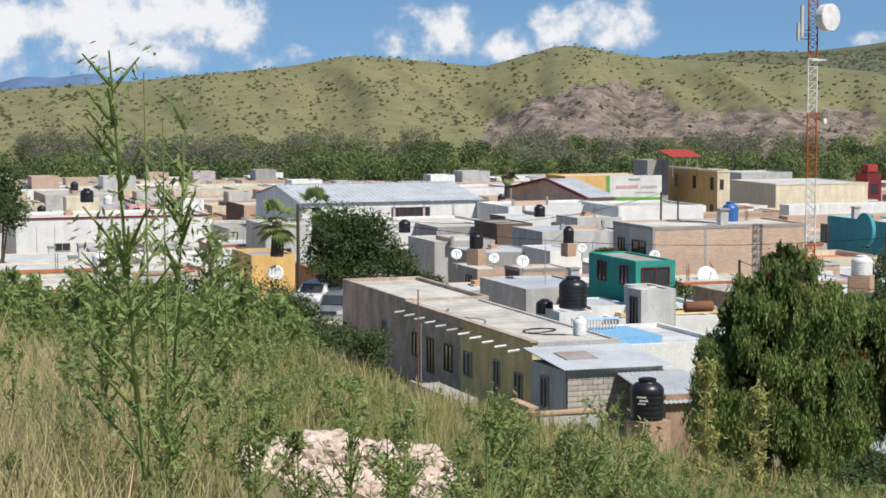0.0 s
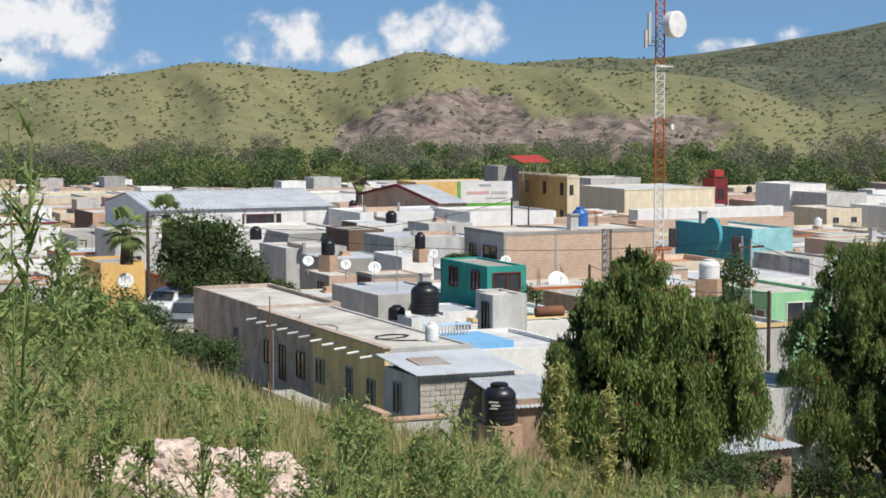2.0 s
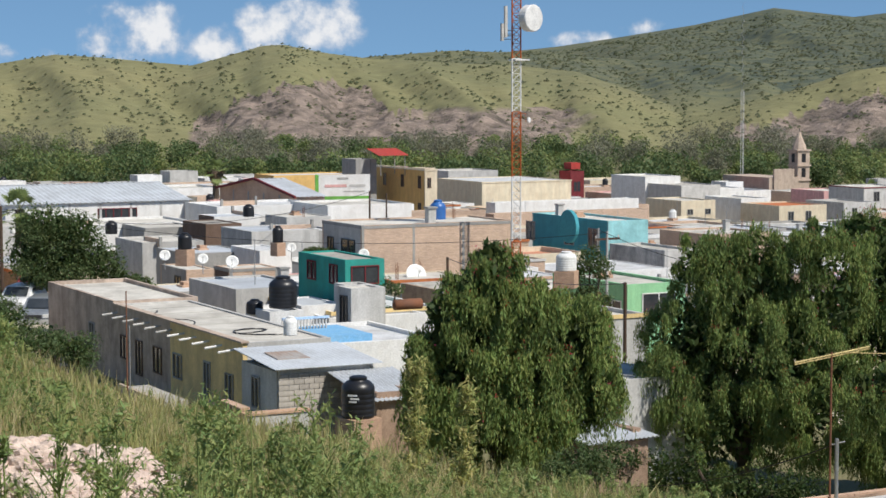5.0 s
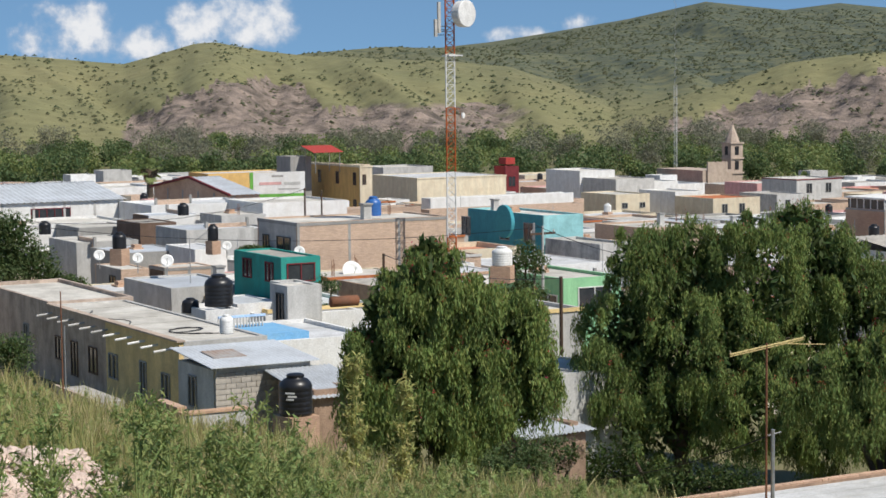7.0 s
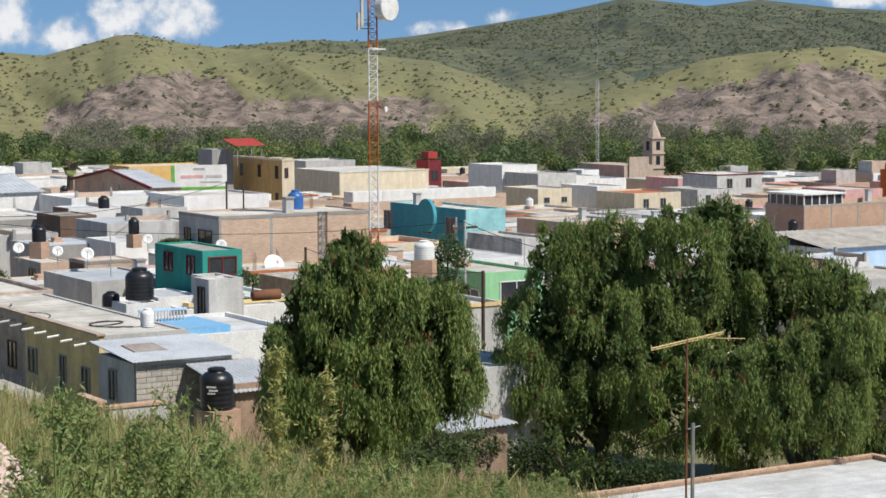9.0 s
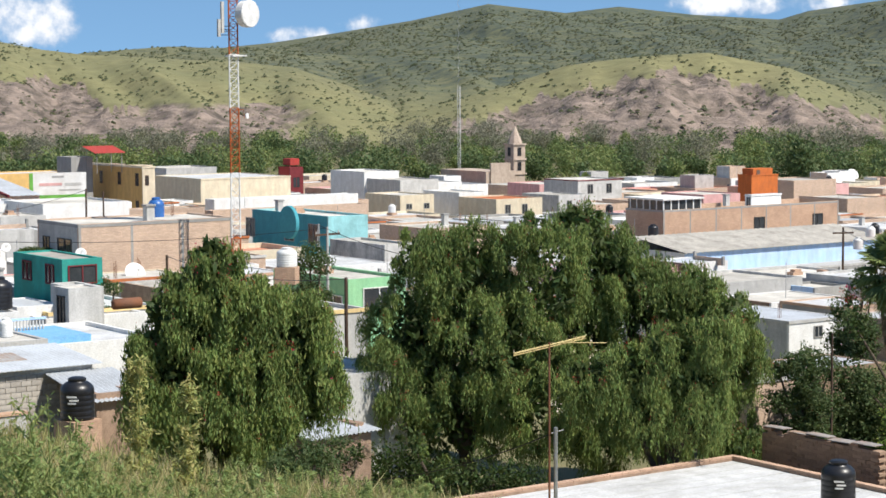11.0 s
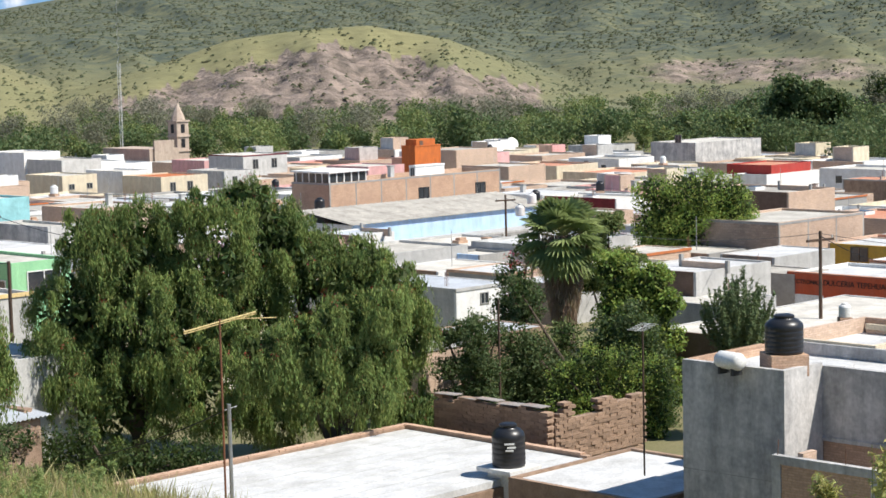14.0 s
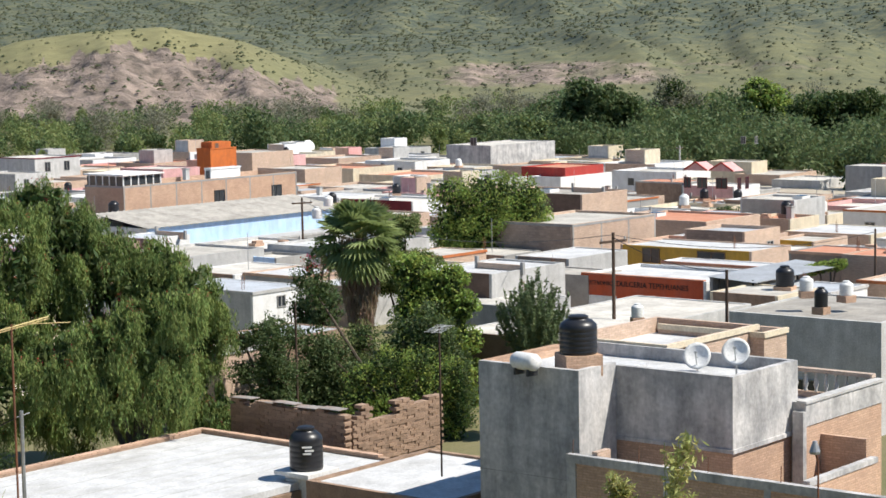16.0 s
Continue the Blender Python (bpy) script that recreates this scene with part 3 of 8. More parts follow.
ground.data.polygons.foreach_set("material_index", in_town.astype(np.int32))
# bare rock where the slopes face the river
hv = np.empty(len(hills.data.vertices) * 3, dtype=np.float32)
hills.data.vertices.foreach_get("co", hv)
hv = hv.reshape(-1, 3)
h_az, h_d = np.degrees(np.arctan2(hv[:, 0], hv[:, 1])), np.hypot(hv[:, 0], hv[:, 1])


def mound(a, c, w):
    return np.clip(1.3 - np.abs((a - c) / w) ** 2 * 1.3, 0, 1)


h_up = np.degrees(np.arctan2(hv[:, 2] - EYE, h_d))
FACES = [  # upper edges of the two bare rock faces: bearing, elevation
    [(0.7, -1.51), (1.1, -0.95), (1.9, -0.51), (3.5, 0.10), (4.5, 0.29), (5.3, 0.25), (6.1, 0.06), (6.7, -0.36), (7.2, -0.71), (8.8, -0.63), (10.2, -0.79), (11.4, -1.10), (12.4, -1.46)],
    [(15.7, -1.36), (16.7, -1.07), (18.3, -0.71), (19.1, -0.38), (20.7, -0.08), (22.3, 0.34), (23.3, 0.39), (24.7, 0.02), (26.8, -0.52), (28.4, -0.88), (29.2, -1.18)],
]
ragged = 0.10 * np.sin(h_az * 5.3) + 0.07 * np.sin(h_az * 13.1 + 2.0) + 0.05 * np.sin(h_az * 31.0 + h_d * 0.05)
bare = np.zeros(len(h_az))
for face, reach in zip(FACES, (1300, 1150)):
    inside = np.clip((h_az - face[0][0]) * 1.5, 0, 1) * np.clip((face[-1][0] - h_az) * 1.5, 0, 1)
    bare = np.maximum(bare, 0.84 * inside * np.clip((ramp(h_az, face) + ragged - h_up) / 0.22, 0, 1) * (h_d < reach))
bare = np.maximum(bare, 0.58 * mound(h_az, 35.0, 4.5) * mound(h_up, -0.75, 0.5))
bare = np.maximum(bare, 0.62 * mound(h_az, 10.0, 3.6) * mound(h_up, -1.0, 0.55))
bare = np.maximum(bare, 0.36 * mound(h_az, 40, 6.0) * mound(h_up, -0.6, 0.4))
for i in np.nonzero(bare > 0.05)[0]:
    q = Vector((hv[i, 0] * 0.022, hv[i, 1] * 0.022, 0.0))
    hv[i, 2] += min(1.0, bare[i] * 1.4) * (3.0 * (abs(noise.noise(q)) - 0.25) + 3.0 * noise.noise(q * 2.9) + 2.6 * noise.noise(q * 6.7))
hills.data.vertices.foreach_set("co", hv.ravel())
hills.data.update()
wooded = np.clip((h_d - 1150) / 350, 0, 1) * np.clip(0.5 + 0.055 * (h_az - 4), 0.25, 1.2)
wooded = np.maximum(wooded, 0.5 * np.clip((h_d - 1600) / 500, 0, 1) * np.clip((h_az - 7) / 4, 0, 1))
wooded = np.maximum(wooded, 0.6 * np.clip((h_az - 25) / 6, 0, 1))
attr = hills.data.attributes.new("wooded", "FLOAT", "POINT")
attr.data.foreach_set("value", wooded.astype(np.float32))
attr = hills.data.attributes.new("bare", "FLOAT", "POINT")
attr.data.foreach_set("value", bare.astype(np.float32))

# far range; the blue of the haze is put into its base colour
range_x = np.linspace(-1700, -300, 60)
range_top = EYE + 4200 * np.tan(np.radians(0.12 + 0.28 * np.exp(-((range_x + 730) / 130) ** 2) + 0.10 * np.sin(range_x * 0.013) + 0.06 * np.sin(range_x * 0.041) - 0.0002 * (range_x + 900)))
rv = np.concatenate([np.stack([range_x, 0 * range_x + 4200, range_top], 1), np.stack([range_x, 0 * range_x + 3800, 0 * range_x - 10], 1)])
M["haze_ridge"] = mat("haze_ridge", (0.10, 0.16, 0.28), (0.12, 0.19, 0.32), scale=0.004, fine=0.02, bump=0)
raw("backdrop_range", rv, [(i, i + 1, 61 + i, 60 + i) for i in range(59)], "haze_ridge", kind="structure", label="distant mountain range with haze blue in its colour")


# ---- plants ----
def quads(rng, centres, size, aspect=1.0, droop=0.0):
    """Small leaf quads at the given places, turned at random; droop makes them hang."""
    n = len(centres)
    a = rng.normal(size=(n, 3))
    a /= np.linalg.norm(a, axis=1)[:, None]
    if droop:
        a = a * (1 - droop) + np.array([0, 0, -1.0]) * droop
        a /= np.linalg.norm(a, axis=1)[:, None]
    b = np.cross(a, rng.normal(size=(n, 3)))
    b /= np.linalg.norm(b, axis=1)[:, None]
    s = (size * rng.uniform(0.6, 1.4, n))[:, None]
    a, b = a * s * aspect, b * s
    v = np.stack([centres - a, centres + b * 0.5, centres + a, centres - b * 0.5], 1).reshape(-1, 3)
    return v, np.arange(4 * n).reshape(-1, 4)


def lobes_cloud(rng, lobes, n, shell=0.55):
    """Places scattered towards the skins of several ellipsoids (x, y, z, rx, ry, rz)."""
    w = np.array([l[3] * l[4] + l[4] * l[5] for l in lobes])
    pick = rng.choice(len(lobes), n, p=w / w.sum())
    L = np.array(lobes)[pick]
    d = rng.normal(size=(n, 3))
    d /= np.linalg.norm(d, axis=1)[:, None]
    r = shell + (1 - shell) * rng.random(n) ** 0.6
    return L[:, :3] + d * L[:, 3:] * r[:, None]


def crown_lobes(rng, w, h, n, base=0.3):
    out = []
    for _ in range(n):
        a, r, q = rng.uniform(0, 6.28), rng.uniform(0, 0.32) ** 0.7, rng.uniform(base, 0.82)
        k = rng.uniform(0.18, 0.30) * (1.15 - 0.5 * abs(q - 0.55))
        out.append((math.cos(a) * r * w * 0.6, math.sin(a) * r * w * 0.6, q * h, k * w, k * w, k * h * 0.8))
    out.append((0, 0, 0.6 * h, 0.3 * w, 0.3 * w, 0.32 * h))
    return out


def trunk_bm(rng, h, r, limbs=5, spread=0.3):
    bm = bmesh.new()
    top = Vector((rng.normal() * 0.06 * h, rng.normal() * 0.06 * h, 0.55 * h))
    add_tube(bm, [(0, 0, -0.4), (top.x * 0.3, top.y * 0.3, 0.2 * h), tuple(top)], r, r * 0.55, 7)
    for i in range(limbs):
        a = 6.28 * i / limbs + rng.uniform(-0.4, 0.4)
        s = Vector((top.x * 0.6, top.y * 0.6, rng.uniform(0.22, 0.5) * h))
        e = Vector((math.cos(a) * spread * h, math.sin(a) * spread * h, rng.uniform(0.6, 0.85) * h))
        add_tube(bm, [tuple(s), tuple((s + e) * 0.5 + Vector((0, 0, 0.06 * h))), tuple(e)], r * 0.45, r * 0.1, 5)
    return bm


def tree_thing(name, x, y, z, w, h, leaf, label, seed, n=900, size=0.32, lobes=11, base=0.28, group="", bark="bark"):
    rng = np.random.default_rng(seed)
    t = thing(name, x, y, z, rng.uniform(0, 360), label, "tree", group)
    part("trunk", trunk_bm(rng, h, 0.035 * h), bark, t)
    v, f = quads(rng, lobes_cloud(rng, crown_lobes(rng, w, h, lobes, base), n), size)
    raw("crown", v, f, leaf, t)
    return t


# woods along the river, between the town and the hills
TOWN_EDGE = [(-16, 400), (32, 405), (35, 385), (37, 340), (40, 300), (42, 285), (44.3, 235), (48, 220)]   # bearing, distance
def woods(name, material, count, seed, zone, hr, wr, leaves, size, label, bare=False):
    rng = np.random.default_rng(seed)
    V, F, off = [], [], 0
    for _ in range(count):
        a, d = zone(rng)
        h, w = rng.uniform(*hr), 0
        w = h * rng.uniform(*wr)
        x, y = math.sin(math.radians(a)) * d, math.cos(math.radians(a)) * d
        z = float(np.maximum(all_z(np.array([x]), np.array([y]))[0], 0.8)) - 0.3
        lobes = crown_lobes(rng, w, h, 9, 0.15)
        c = lobes_cloud(rng, lobes, leaves, 0.5 if not bare else 0.2)
        v, f = quads(rng, c, size, 1.0 if not bare else 2.0)
        V.append(v + [x, y, z])
        F.append(f + off)
        off += len(v)
    return raw(name, np.concatenate(V), np.concatenate(F), material, kind="stuff", label=label, category="trees")


woods("far_woods", "leaf_far", 620, 3, lambda g: (g.uniform(-17, 48), g.uniform(455, 860)), (6, 11), (0.9, 1.4), 440, 0.48, "dense dark green riverside trees behind the town")
woods("far_woods", "leaf_far", 170, 8, lambda g: (lambda a: (a, ramp(a, TOWN_EDGE) + g.uniform(28, 190)))(g.uniform(33, 48)), (6, 13), (0.9, 1.3), 520, 0.42, "green trees at the edge of town")
woods("far_woods", "leaf_farlight", 330, 4, lambda g: (g.uniform(-17, 48), g.uniform(460, 880)), (7, 13), (0.8, 1.3), 620, 0.42, "lighter green riverside trees behind the town")
woods("bare_woods", "leaf_grey", 120, 5, lambda g: (g.choice([g.uniform(-14, 11), g.uniform(12, 46)], p=[0.6, 0.4]), g.uniform(560, 820)), (11, 17), (0.8, 1.2), 1500, 0.24, "half-bare grey cottonwood trees", True)
woods("tall_woods", "leaf_far", 46, 6, lambda g: (g.choice([g.uniform(34.5, 38), g.uniform(39.5, 48), g.uniform(22, 48)]), g.uniform(455, 560)), (9, 17), (0.8, 1.2), 1000, 0.55, "tall dark cottonwood trees at the edge of town")


# scrub on the hills
def scrub(seed, count):
    rng = np.random.default_rng(seed)
    a = rng.uniform(-15, 47, count)
    d = 880 + 1900 * rng.random(count) ** 1.25
    patch = np.sin(a * 2.3 + d * 0.011) * np.sin(d * 0.017 - a * 1.1) + 0.6 * np.sin(a * 6.7 + d * 0.031)
    keep = rng.random(count) < np.where(d < 1500, 0.16 + 0.42 * np.clip(patch + 0.1, 0, 1), 0.45 + 0.5 * np.clip(patch + 0.4, 0, 1))
    a, d = a[keep], d[keep]
    x, y = np.sin(np.radians(a)) * d, np.cos(np.radians(a)) * d
    z = hills_z(x, y)
    n = len(a)
    s = rng.uniform(0.25, 1.0, n) ** 1.6 * (0.9 + d / 1700)
    ico = np.array([(0, 0, 1.1), (0.9, 0, 0.3), (0.28, 0.85, 0.35), (-0.73, 0.53, 0.3), (-0.73, -0.53, 0.35), (0.28, -0.85, 0.3), (0, 0, -0.4)])
    tri = np.array([(0, 1, 2), (0, 2, 3), (0, 3, 4), (0, 4, 5), (0, 5, 1), (6, 4, 3)])
    v = ico[None] * s[:, None, None] * rng.uniform(0.7, 1.3, (n, 7, 1)) * np.array([1.25, 1.25, 0.9]) + np.stack([x, y, z], 1)[:, None]
    f = tri[None] + (np.arange(n) * 7)[:, None, None]
    return raw("hill_scrub", v.reshape(-1, 3), f.reshape(-1, 3), "leaf_scrub", kind="stuff", label="dark thorn bushes dotted over the hills", category="bushes")


scrub(7, 105000)


# ---- town ----
GRID = 19.0   # the streets' turn


def window_part(parent, name, x, z, w, h, y=0.0, side="front", frame_mat="white", bars=1, depth=0.06):
    """A window set into a wall: a frame that stands proud and panes between its bars. front: wall along x at y=0; left: wall along y at x=0."""
    fr = bmesh.new()
    t = 0.06
    add_box(fr, x, -depth, z, x + w, 0.01, z + t)
    add_box(fr, x, -depth, z + h - t, x + w, 0.01, z + h)
    for i in range(bars + 2):
        q = x + (w - t) * i / (bars + 1)
        add_box(fr, q, -depth + 0.004, z + t, q + t, 0.01, z + h - t)
    pa = boxm(x + t, -0.012, z + t, x + w - t, 0.012, z + h - t)
    if side == "left":
        for bm in (fr, pa):
            bmesh.ops.transform(bm, matrix=Matrix.Rotation(radians(-90), 4, "Z"), verts=bm.verts)
    f = part(name, fr, frame_mat, parent)
    p = part("pane", pa, "pane", f)
    if y:
        f.location = (0, y, 0) if side == "front" else (y, 0, 0)
    return f


def house(x, y, z, w, l, h, wall="white", roof="rooflight", side=None, label="", parapet=0.18, front=(), left=(), yaw=GRID, band=None, name="house", group="houses of the town", posts=False, frame_mat="grey"):
    """A flat-roofed house: walls with a parapet, a sunk roof slab, windows. Its near left corner stands at x, y. front, left: (along, height, width, tall)."""
    t = thing(name, x, y, z, yaw, label, "house", group)
    th = 0.18
    wb = bmesh.new()
    top = h
    # walls as four slabs up to the parapet
    add_box(wb, 0, 0, 0, w, th, top)
    part("wall", wb, wall, t)
    part("wall", boxm(0, l - th, 0, w, l, top), wall, t)
    part("wall", boxm(w - th, th, 0, w, l - th, top), wall, t)
    sb = boxm(0, th, 0, th, l - th, top)
    part("side_wall", sb, side or wall, t)
    part("roof", boxm(th, th, top - parapet - 0.15, w - th, l - th, top - parapet), roof, t)
    if band:
        bb = bmesh.new()
        add_box(bb, -0.06, -0.06, top - 0.16, w + 0.06, 0.05, top + 0.02)
        add_box(bb, -0.06, 0.05, top - 0.16, 0.05, l, top + 0.02)
        part("cornice", bb, band, t)
    if posts:
        # concrete frame showing in the brickwork
        n = max(2, int(w / 3.2))
        for i in range(n + 1):
            q = (w - 0.16) * i / n
            part("pillar", boxm(q, -0.012, 0, q + 0.16, 0.06, top + 0.004), "grey", t)
        part("beam", boxm(0, -0.02, top - 0.2, w, 0.05, top - 0.03), "grey", t)
        part("beam", boxm(0, -0.02, top * 0.52, w, 0.05, top * 0.52 + 0.16), "grey", t)
        part("beam", boxm(-0.02, 0, top - 0.2, 0.05, l, top - 0.03), "grey", t)
    for a, b, ww, hh in front:
        window_part(t, "window", a, b, ww, hh, frame_mat=frame_mat)
    for a, b, ww, hh in left:
        window_part(t, "window", -a - ww, b, ww, hh, side="left", frame_mat=frame_mat)
    return t


PLOTS = []    # their footprints along the grid
OWN = []      # roofs of the houses named below
HOUSES = []   # footprints already taken: centre x, y and reach


def put(x, y, z, w, l, h, wall, roof, label, **k):
    if len(label.split()) < 5:
        label += " under a flat roof"
    c, s = math.cos(radians(GRID)), math.sin(radians(GRID))
    HOUSES.append((x + c * w / 2 - s * l / 2, y + s * w / 2 + c * l / 2, 0.5 * math.hypot(w, l), z + h))
    PLOTS.append((x + c * w / 2 - s * l / 2, y + s * w / 2 + c * l / 2, w / 2, l / 2))
    if w > 3 and l > 3:
        OWN.append((x, y, w, l, z + h))
    return house(x, y, z, w, l, h, wall, roof, label=label, **k)


# near houses under the hill
put(-36.48, 170.32, 12.47, 17.03, 9.00, 6.50, "white", "rooflight", "long white house with a dark red cornice", band="maroon", front=((3.2, 3.6, 1.4, 0.7),))
put(-13.36, 138.88, 13.51, 3.13, 6.00, 4.90, "peach", "roofgrey", "small orange-yellow house", front=())
put(-22.21, 222.94, 10.98, 5.20, 9.07, 6.00, "brick", "rooflight", "weathered brick house with a flat roof", side="brown")
put(-19.67, 183.14, 12.17, 5.08, 11.02, 5.00, "greywhite", "roofgrey", "grey flat-roofed house")
put(4.51, 180.51, 12.28, 3.46, 6.00, 5.70, "brown", "roofgrey", "dark brown rendered wall of a house")
put(7.58, 196.61, 11.80, 6.64, 7.99, 5.50, "white", "tin", "white house with a blue-grey sheet roof", front=((1, 3.2, 1, .8), (4, 3.2, 1, .8)))
put(16.28, 220.08, 11.08, 3.74, 5.65, 5.50, "greywhite", "rooflight", "grey flat-roofed house")
put(5.13, 162.92, 13.31, 4.48, 3.85, 6.21, "white", "tin", "low white house with a blue-grey sheet roof", side="brown", parapet=0.05, front=((1.2, 4.0, 0.8, 0.7),))
put(10.77, 159.64, 13.40, 3.85, 4.50, 6.23, "greywhite", "rooflight", "low grey house with a blank front", parapet=0.08)
put(-2.55, 184.11, 12.18, 6.95, 6.03, 4.90, "greywhite", "rooflight", "pale flat-roofed house", front=((3, 2.6, 1, 1),))
put(-3.93, 147.46, 13.27, 4.87, 5.78, 4.70, "grey", "rooflight", "low grey house with a bright flat roof")
put(2.15, 123.98, 14.48, 1.88, 4.80, 4.27, "brickpale", "rooflight", "small pale brick house with a grey side", side="grey", left=((1, 2.6, 1.1, 1.2),), parapet=0.06, frame_mat="darksteel")
# brown side: the shadow tone of this brick face put into its colour
put(4.63, 119.91, 14.60, 3.13, 2.59, 4.55, "brickpale", "rooflight", "pale brick house without plaster", side="brown", posts=True, parapet=0.06)
put(9.54, 98.54, 15.23, 2.16, 5.88, 6.21, "teal", "roofgrey", "teal green house with barred windows", parapet=0.08, front=((0.3, 4.95, 1.55, 0.95),), left=((0.9, 4.9, 1.0, 1.0), (3.6, 4.9, 1.1, 1.0)), frame_mat="maroon")
put(12.03, 114.37, 14.75, 9.99, 5.59, 7.30, "brickpale", "rooflight", "broad raw brick house with concrete ties and a grey plastered side", side="greywhite", left=((3.9, 4.9, 0.9, 1.5), (0.9, 5.3, 1.9, 1.1)), posts=True, parapet=0.1, frame_mat="darksteel")
put(9.13, 91.55, 15.44, 1.66, 1.70, 5.27, "greywhite", "rooflight", "small grey cement outbuilding with a dark doorway", parapet=0.06, left=((0.4, 3.2, 0.8, 1.7),), frame_mat="darksteel")
put(7.20, 96.73, 14.79, 2.28, 4.00, 4.60, "white", "tin", "low white house with a sheet roof", parapet=0.05)
put(9.93, 95.49, 14.82, 1.38, 3.00, 5.52, "greywhite", "greywhite", "grey plastered rooftop room", front=())
put(8.43, 95.27, 14.83, 5.16, 7.00, 4.10, "white", "roofwhite", "white flat-roofed house with low parapets")
# sunlit front and shaded side of one house put into two paints
put(35.64, 153.35, 11.97, 3.72, 11.97, 7.50, "turquoise_lit", "rooflight", "turquoise house with arched windows", side="turquoise", left=((1.5, 5.2, 1.5, 1.6), (5.2, 5.2, 1.5, 1.6), (11.5, 5.2, 1.5, 1.6)))
put(38.18, 145.59, 11.63, 2.99, 7.75, 6.10, "greywhite", "roofgrey", "unfinished dark grey house", side="concrete")
put(27.09, 111.66, 12.95, 4.00, 8.47, 5.70, "mint", "rooflight", "mint green house with white window bars", left=((0.6, 3.2, 2.0, 1.5), (5.5, 3.0, 1.2, 1.5)), front=((1.0, 3.9, 2.3, 1.25),), frame_mat="white")
put(30.83, 123.55, 12.48, 1.73, 5.00, 4.90, "cream", "roofred", "cream house with a red patch on its roof")
# low sheds and roofs in the blocks behind the yellow house
put(4.07, 149.94, 13.20, 2.87, 5.00, 6.61, "brown", "roofgrey", "dark brown shed with a flat top", parapet=0.06)
put(7.08, 141.82, 13.44, 5.21, 6.00, 6.36, "greywhite", "tin", "low house under pale roof sheets", parapet=0.05)
put(-0.59, 140.00, 13.50, 4.53, 6.00, 5.75, "greywhite", "rooflight", "low house with a weathered roof", parapet=0.06, front=((1.0, 3.6, 1.6, 0.7),))
put(-0.41, 154.00, 13.08, 4.34, 6.00, 6.21, "grey", "rooflight", "grey house with a low roof", parapet=0.06)
put(2.30, 129.98, 13.80, 4.47, 6.00, 5.46, "grey", "tin", "low grey house under sheet metal", parapet=0.05)
put(6.83, 126.82, 13.89, 2.20, 5.00, 5.76, "white", "roofwhite", "small whitewashed house with a bare roof", parapet=0.06)
# low white roofs before the warehouse and the shed
put(5.65, 171.91, 12.54, 10.08, 8.00, 7.28, "white", "roofwhite", "long low white house with a flat roof", front=((1.2, 3.9, 1.0, 0.8), (3.2, 3.9, 1.3, 0.9), (6.0, 3.2, 0.9, 1.7), (7.6, 3.9, 1.0, 0.8)))
put(-6.08, 157.88, 12.96, 10.40, 8.00, 6.32, "white", "rooflight", "long low whitewashed house", front=((2, 3.4, 1.0, 0.8), (6, 3.4, 1.0, 0.8)))
put(14.75, 167.35, 12.66, 7.87, 8.00, 7.42, "white", "rooflight", "long low white house with small windows", front=((1.2, 3.9, 1.0, 0.8), (3.6, 3.9, 1.3, 0.9), (5.6, 3.9, 1.0, 0.8)))
put(-14.62, 164.35, 12.75, 8.26, 7.00, 6.06, "greywhite", "rooflight", "pale low house with a worn roof", front=((1.2, 3.3, 1.0, 0.8), (4.6, 3.3, 1.3, 0.9)))
put(49.48, 173.07, 10.48, 6.90, 8.00, 6.30, "brickpale", "rooflight", "low brick house with a pale roof")
put(54.37, 123.57, 10.90, 9.64, 7.00, 5.35, "greywhite", "rooflight", "low grey house with a pale roof")
put(67.36, 122.73, 10.78, 9.96, 7.00, 5.43, "greywhite", "roofwhite", "low pale house behind the palm")
# centre of town
put(32.01, 232.81, 11.15, 1.61, 18.66, 9.18, "cream", "rooflight", "yellow two-storey house with arched windows", side="peach", left=((1.0, 6.9, 0.8, 1.5), (5.6, 6.9, 0.8, 1.5), (10.5, 6.9, 0.8, 1.5), (1.0, 3.6, 0.8, 1.6)), front=((0.3, 7.0, 0.5, 1.2),), band="cream", frame_mat="brown")
put(43.09, 258.43, 10.26, 13.60, 13.17, 7.31, "cream", "roofwhite", "long cream hall with blank walls", side="cream", band="cream", parapet=0.1)
put(44.33, 296.71, 9.19, 8.50, 8.00, 8.22, "greywhite", "rooflight", "grey-white hall behind a cream hall")
red_house = put(70.46, 331.60, 7.64, 2.69, 3.75, 8.12, "maroon", "roofred", "dark red two-storey house with an open gallery", side="red", left=((0.8, 4.6, 1.9, 1.8),), front=((0.6, 4.6, 1.4, 1.8),), frame_mat="maroon")
part("upper_room", boxm(0.5, 0.6, 8.4, 2.3, 3.0, 9.5), "red", red_house)
put(39.51, 227.73, 10.63, 19.69, 2.19, 6.00, "white", "roofwhite", "long white wall and flat roof")
put(25.10, 205.29, 11.50, 10.65, 3.38, 5.50, "brickpale", "roofgrey", "long low brick house", side="brown")
put(35.27, 204.06, 11.35, 18.88, 1.84, 5.50, "brickpale", "rooflight", "long brick yard house")
put(77.32, 307.27, 7.34, 6.67, 10.00, 8.50, "white", "rooflight", "white two-storey house")
put(80.87, 298.57, 7.33, 7.22, 10.00, 7.50, "greywhite", "roofgrey", "grey two-storey house")
put(89.33, 309.10, 6.82, 5.55, 8.00, 7.00, "white", "rooflight", "white house")
put(73.52, 271.47, 8.06, 5.79, 9.00, 6.00, "cream", "rooflight", "cream low house", front=((1, 4, 1, .8), (4, 4, 1, .8)))
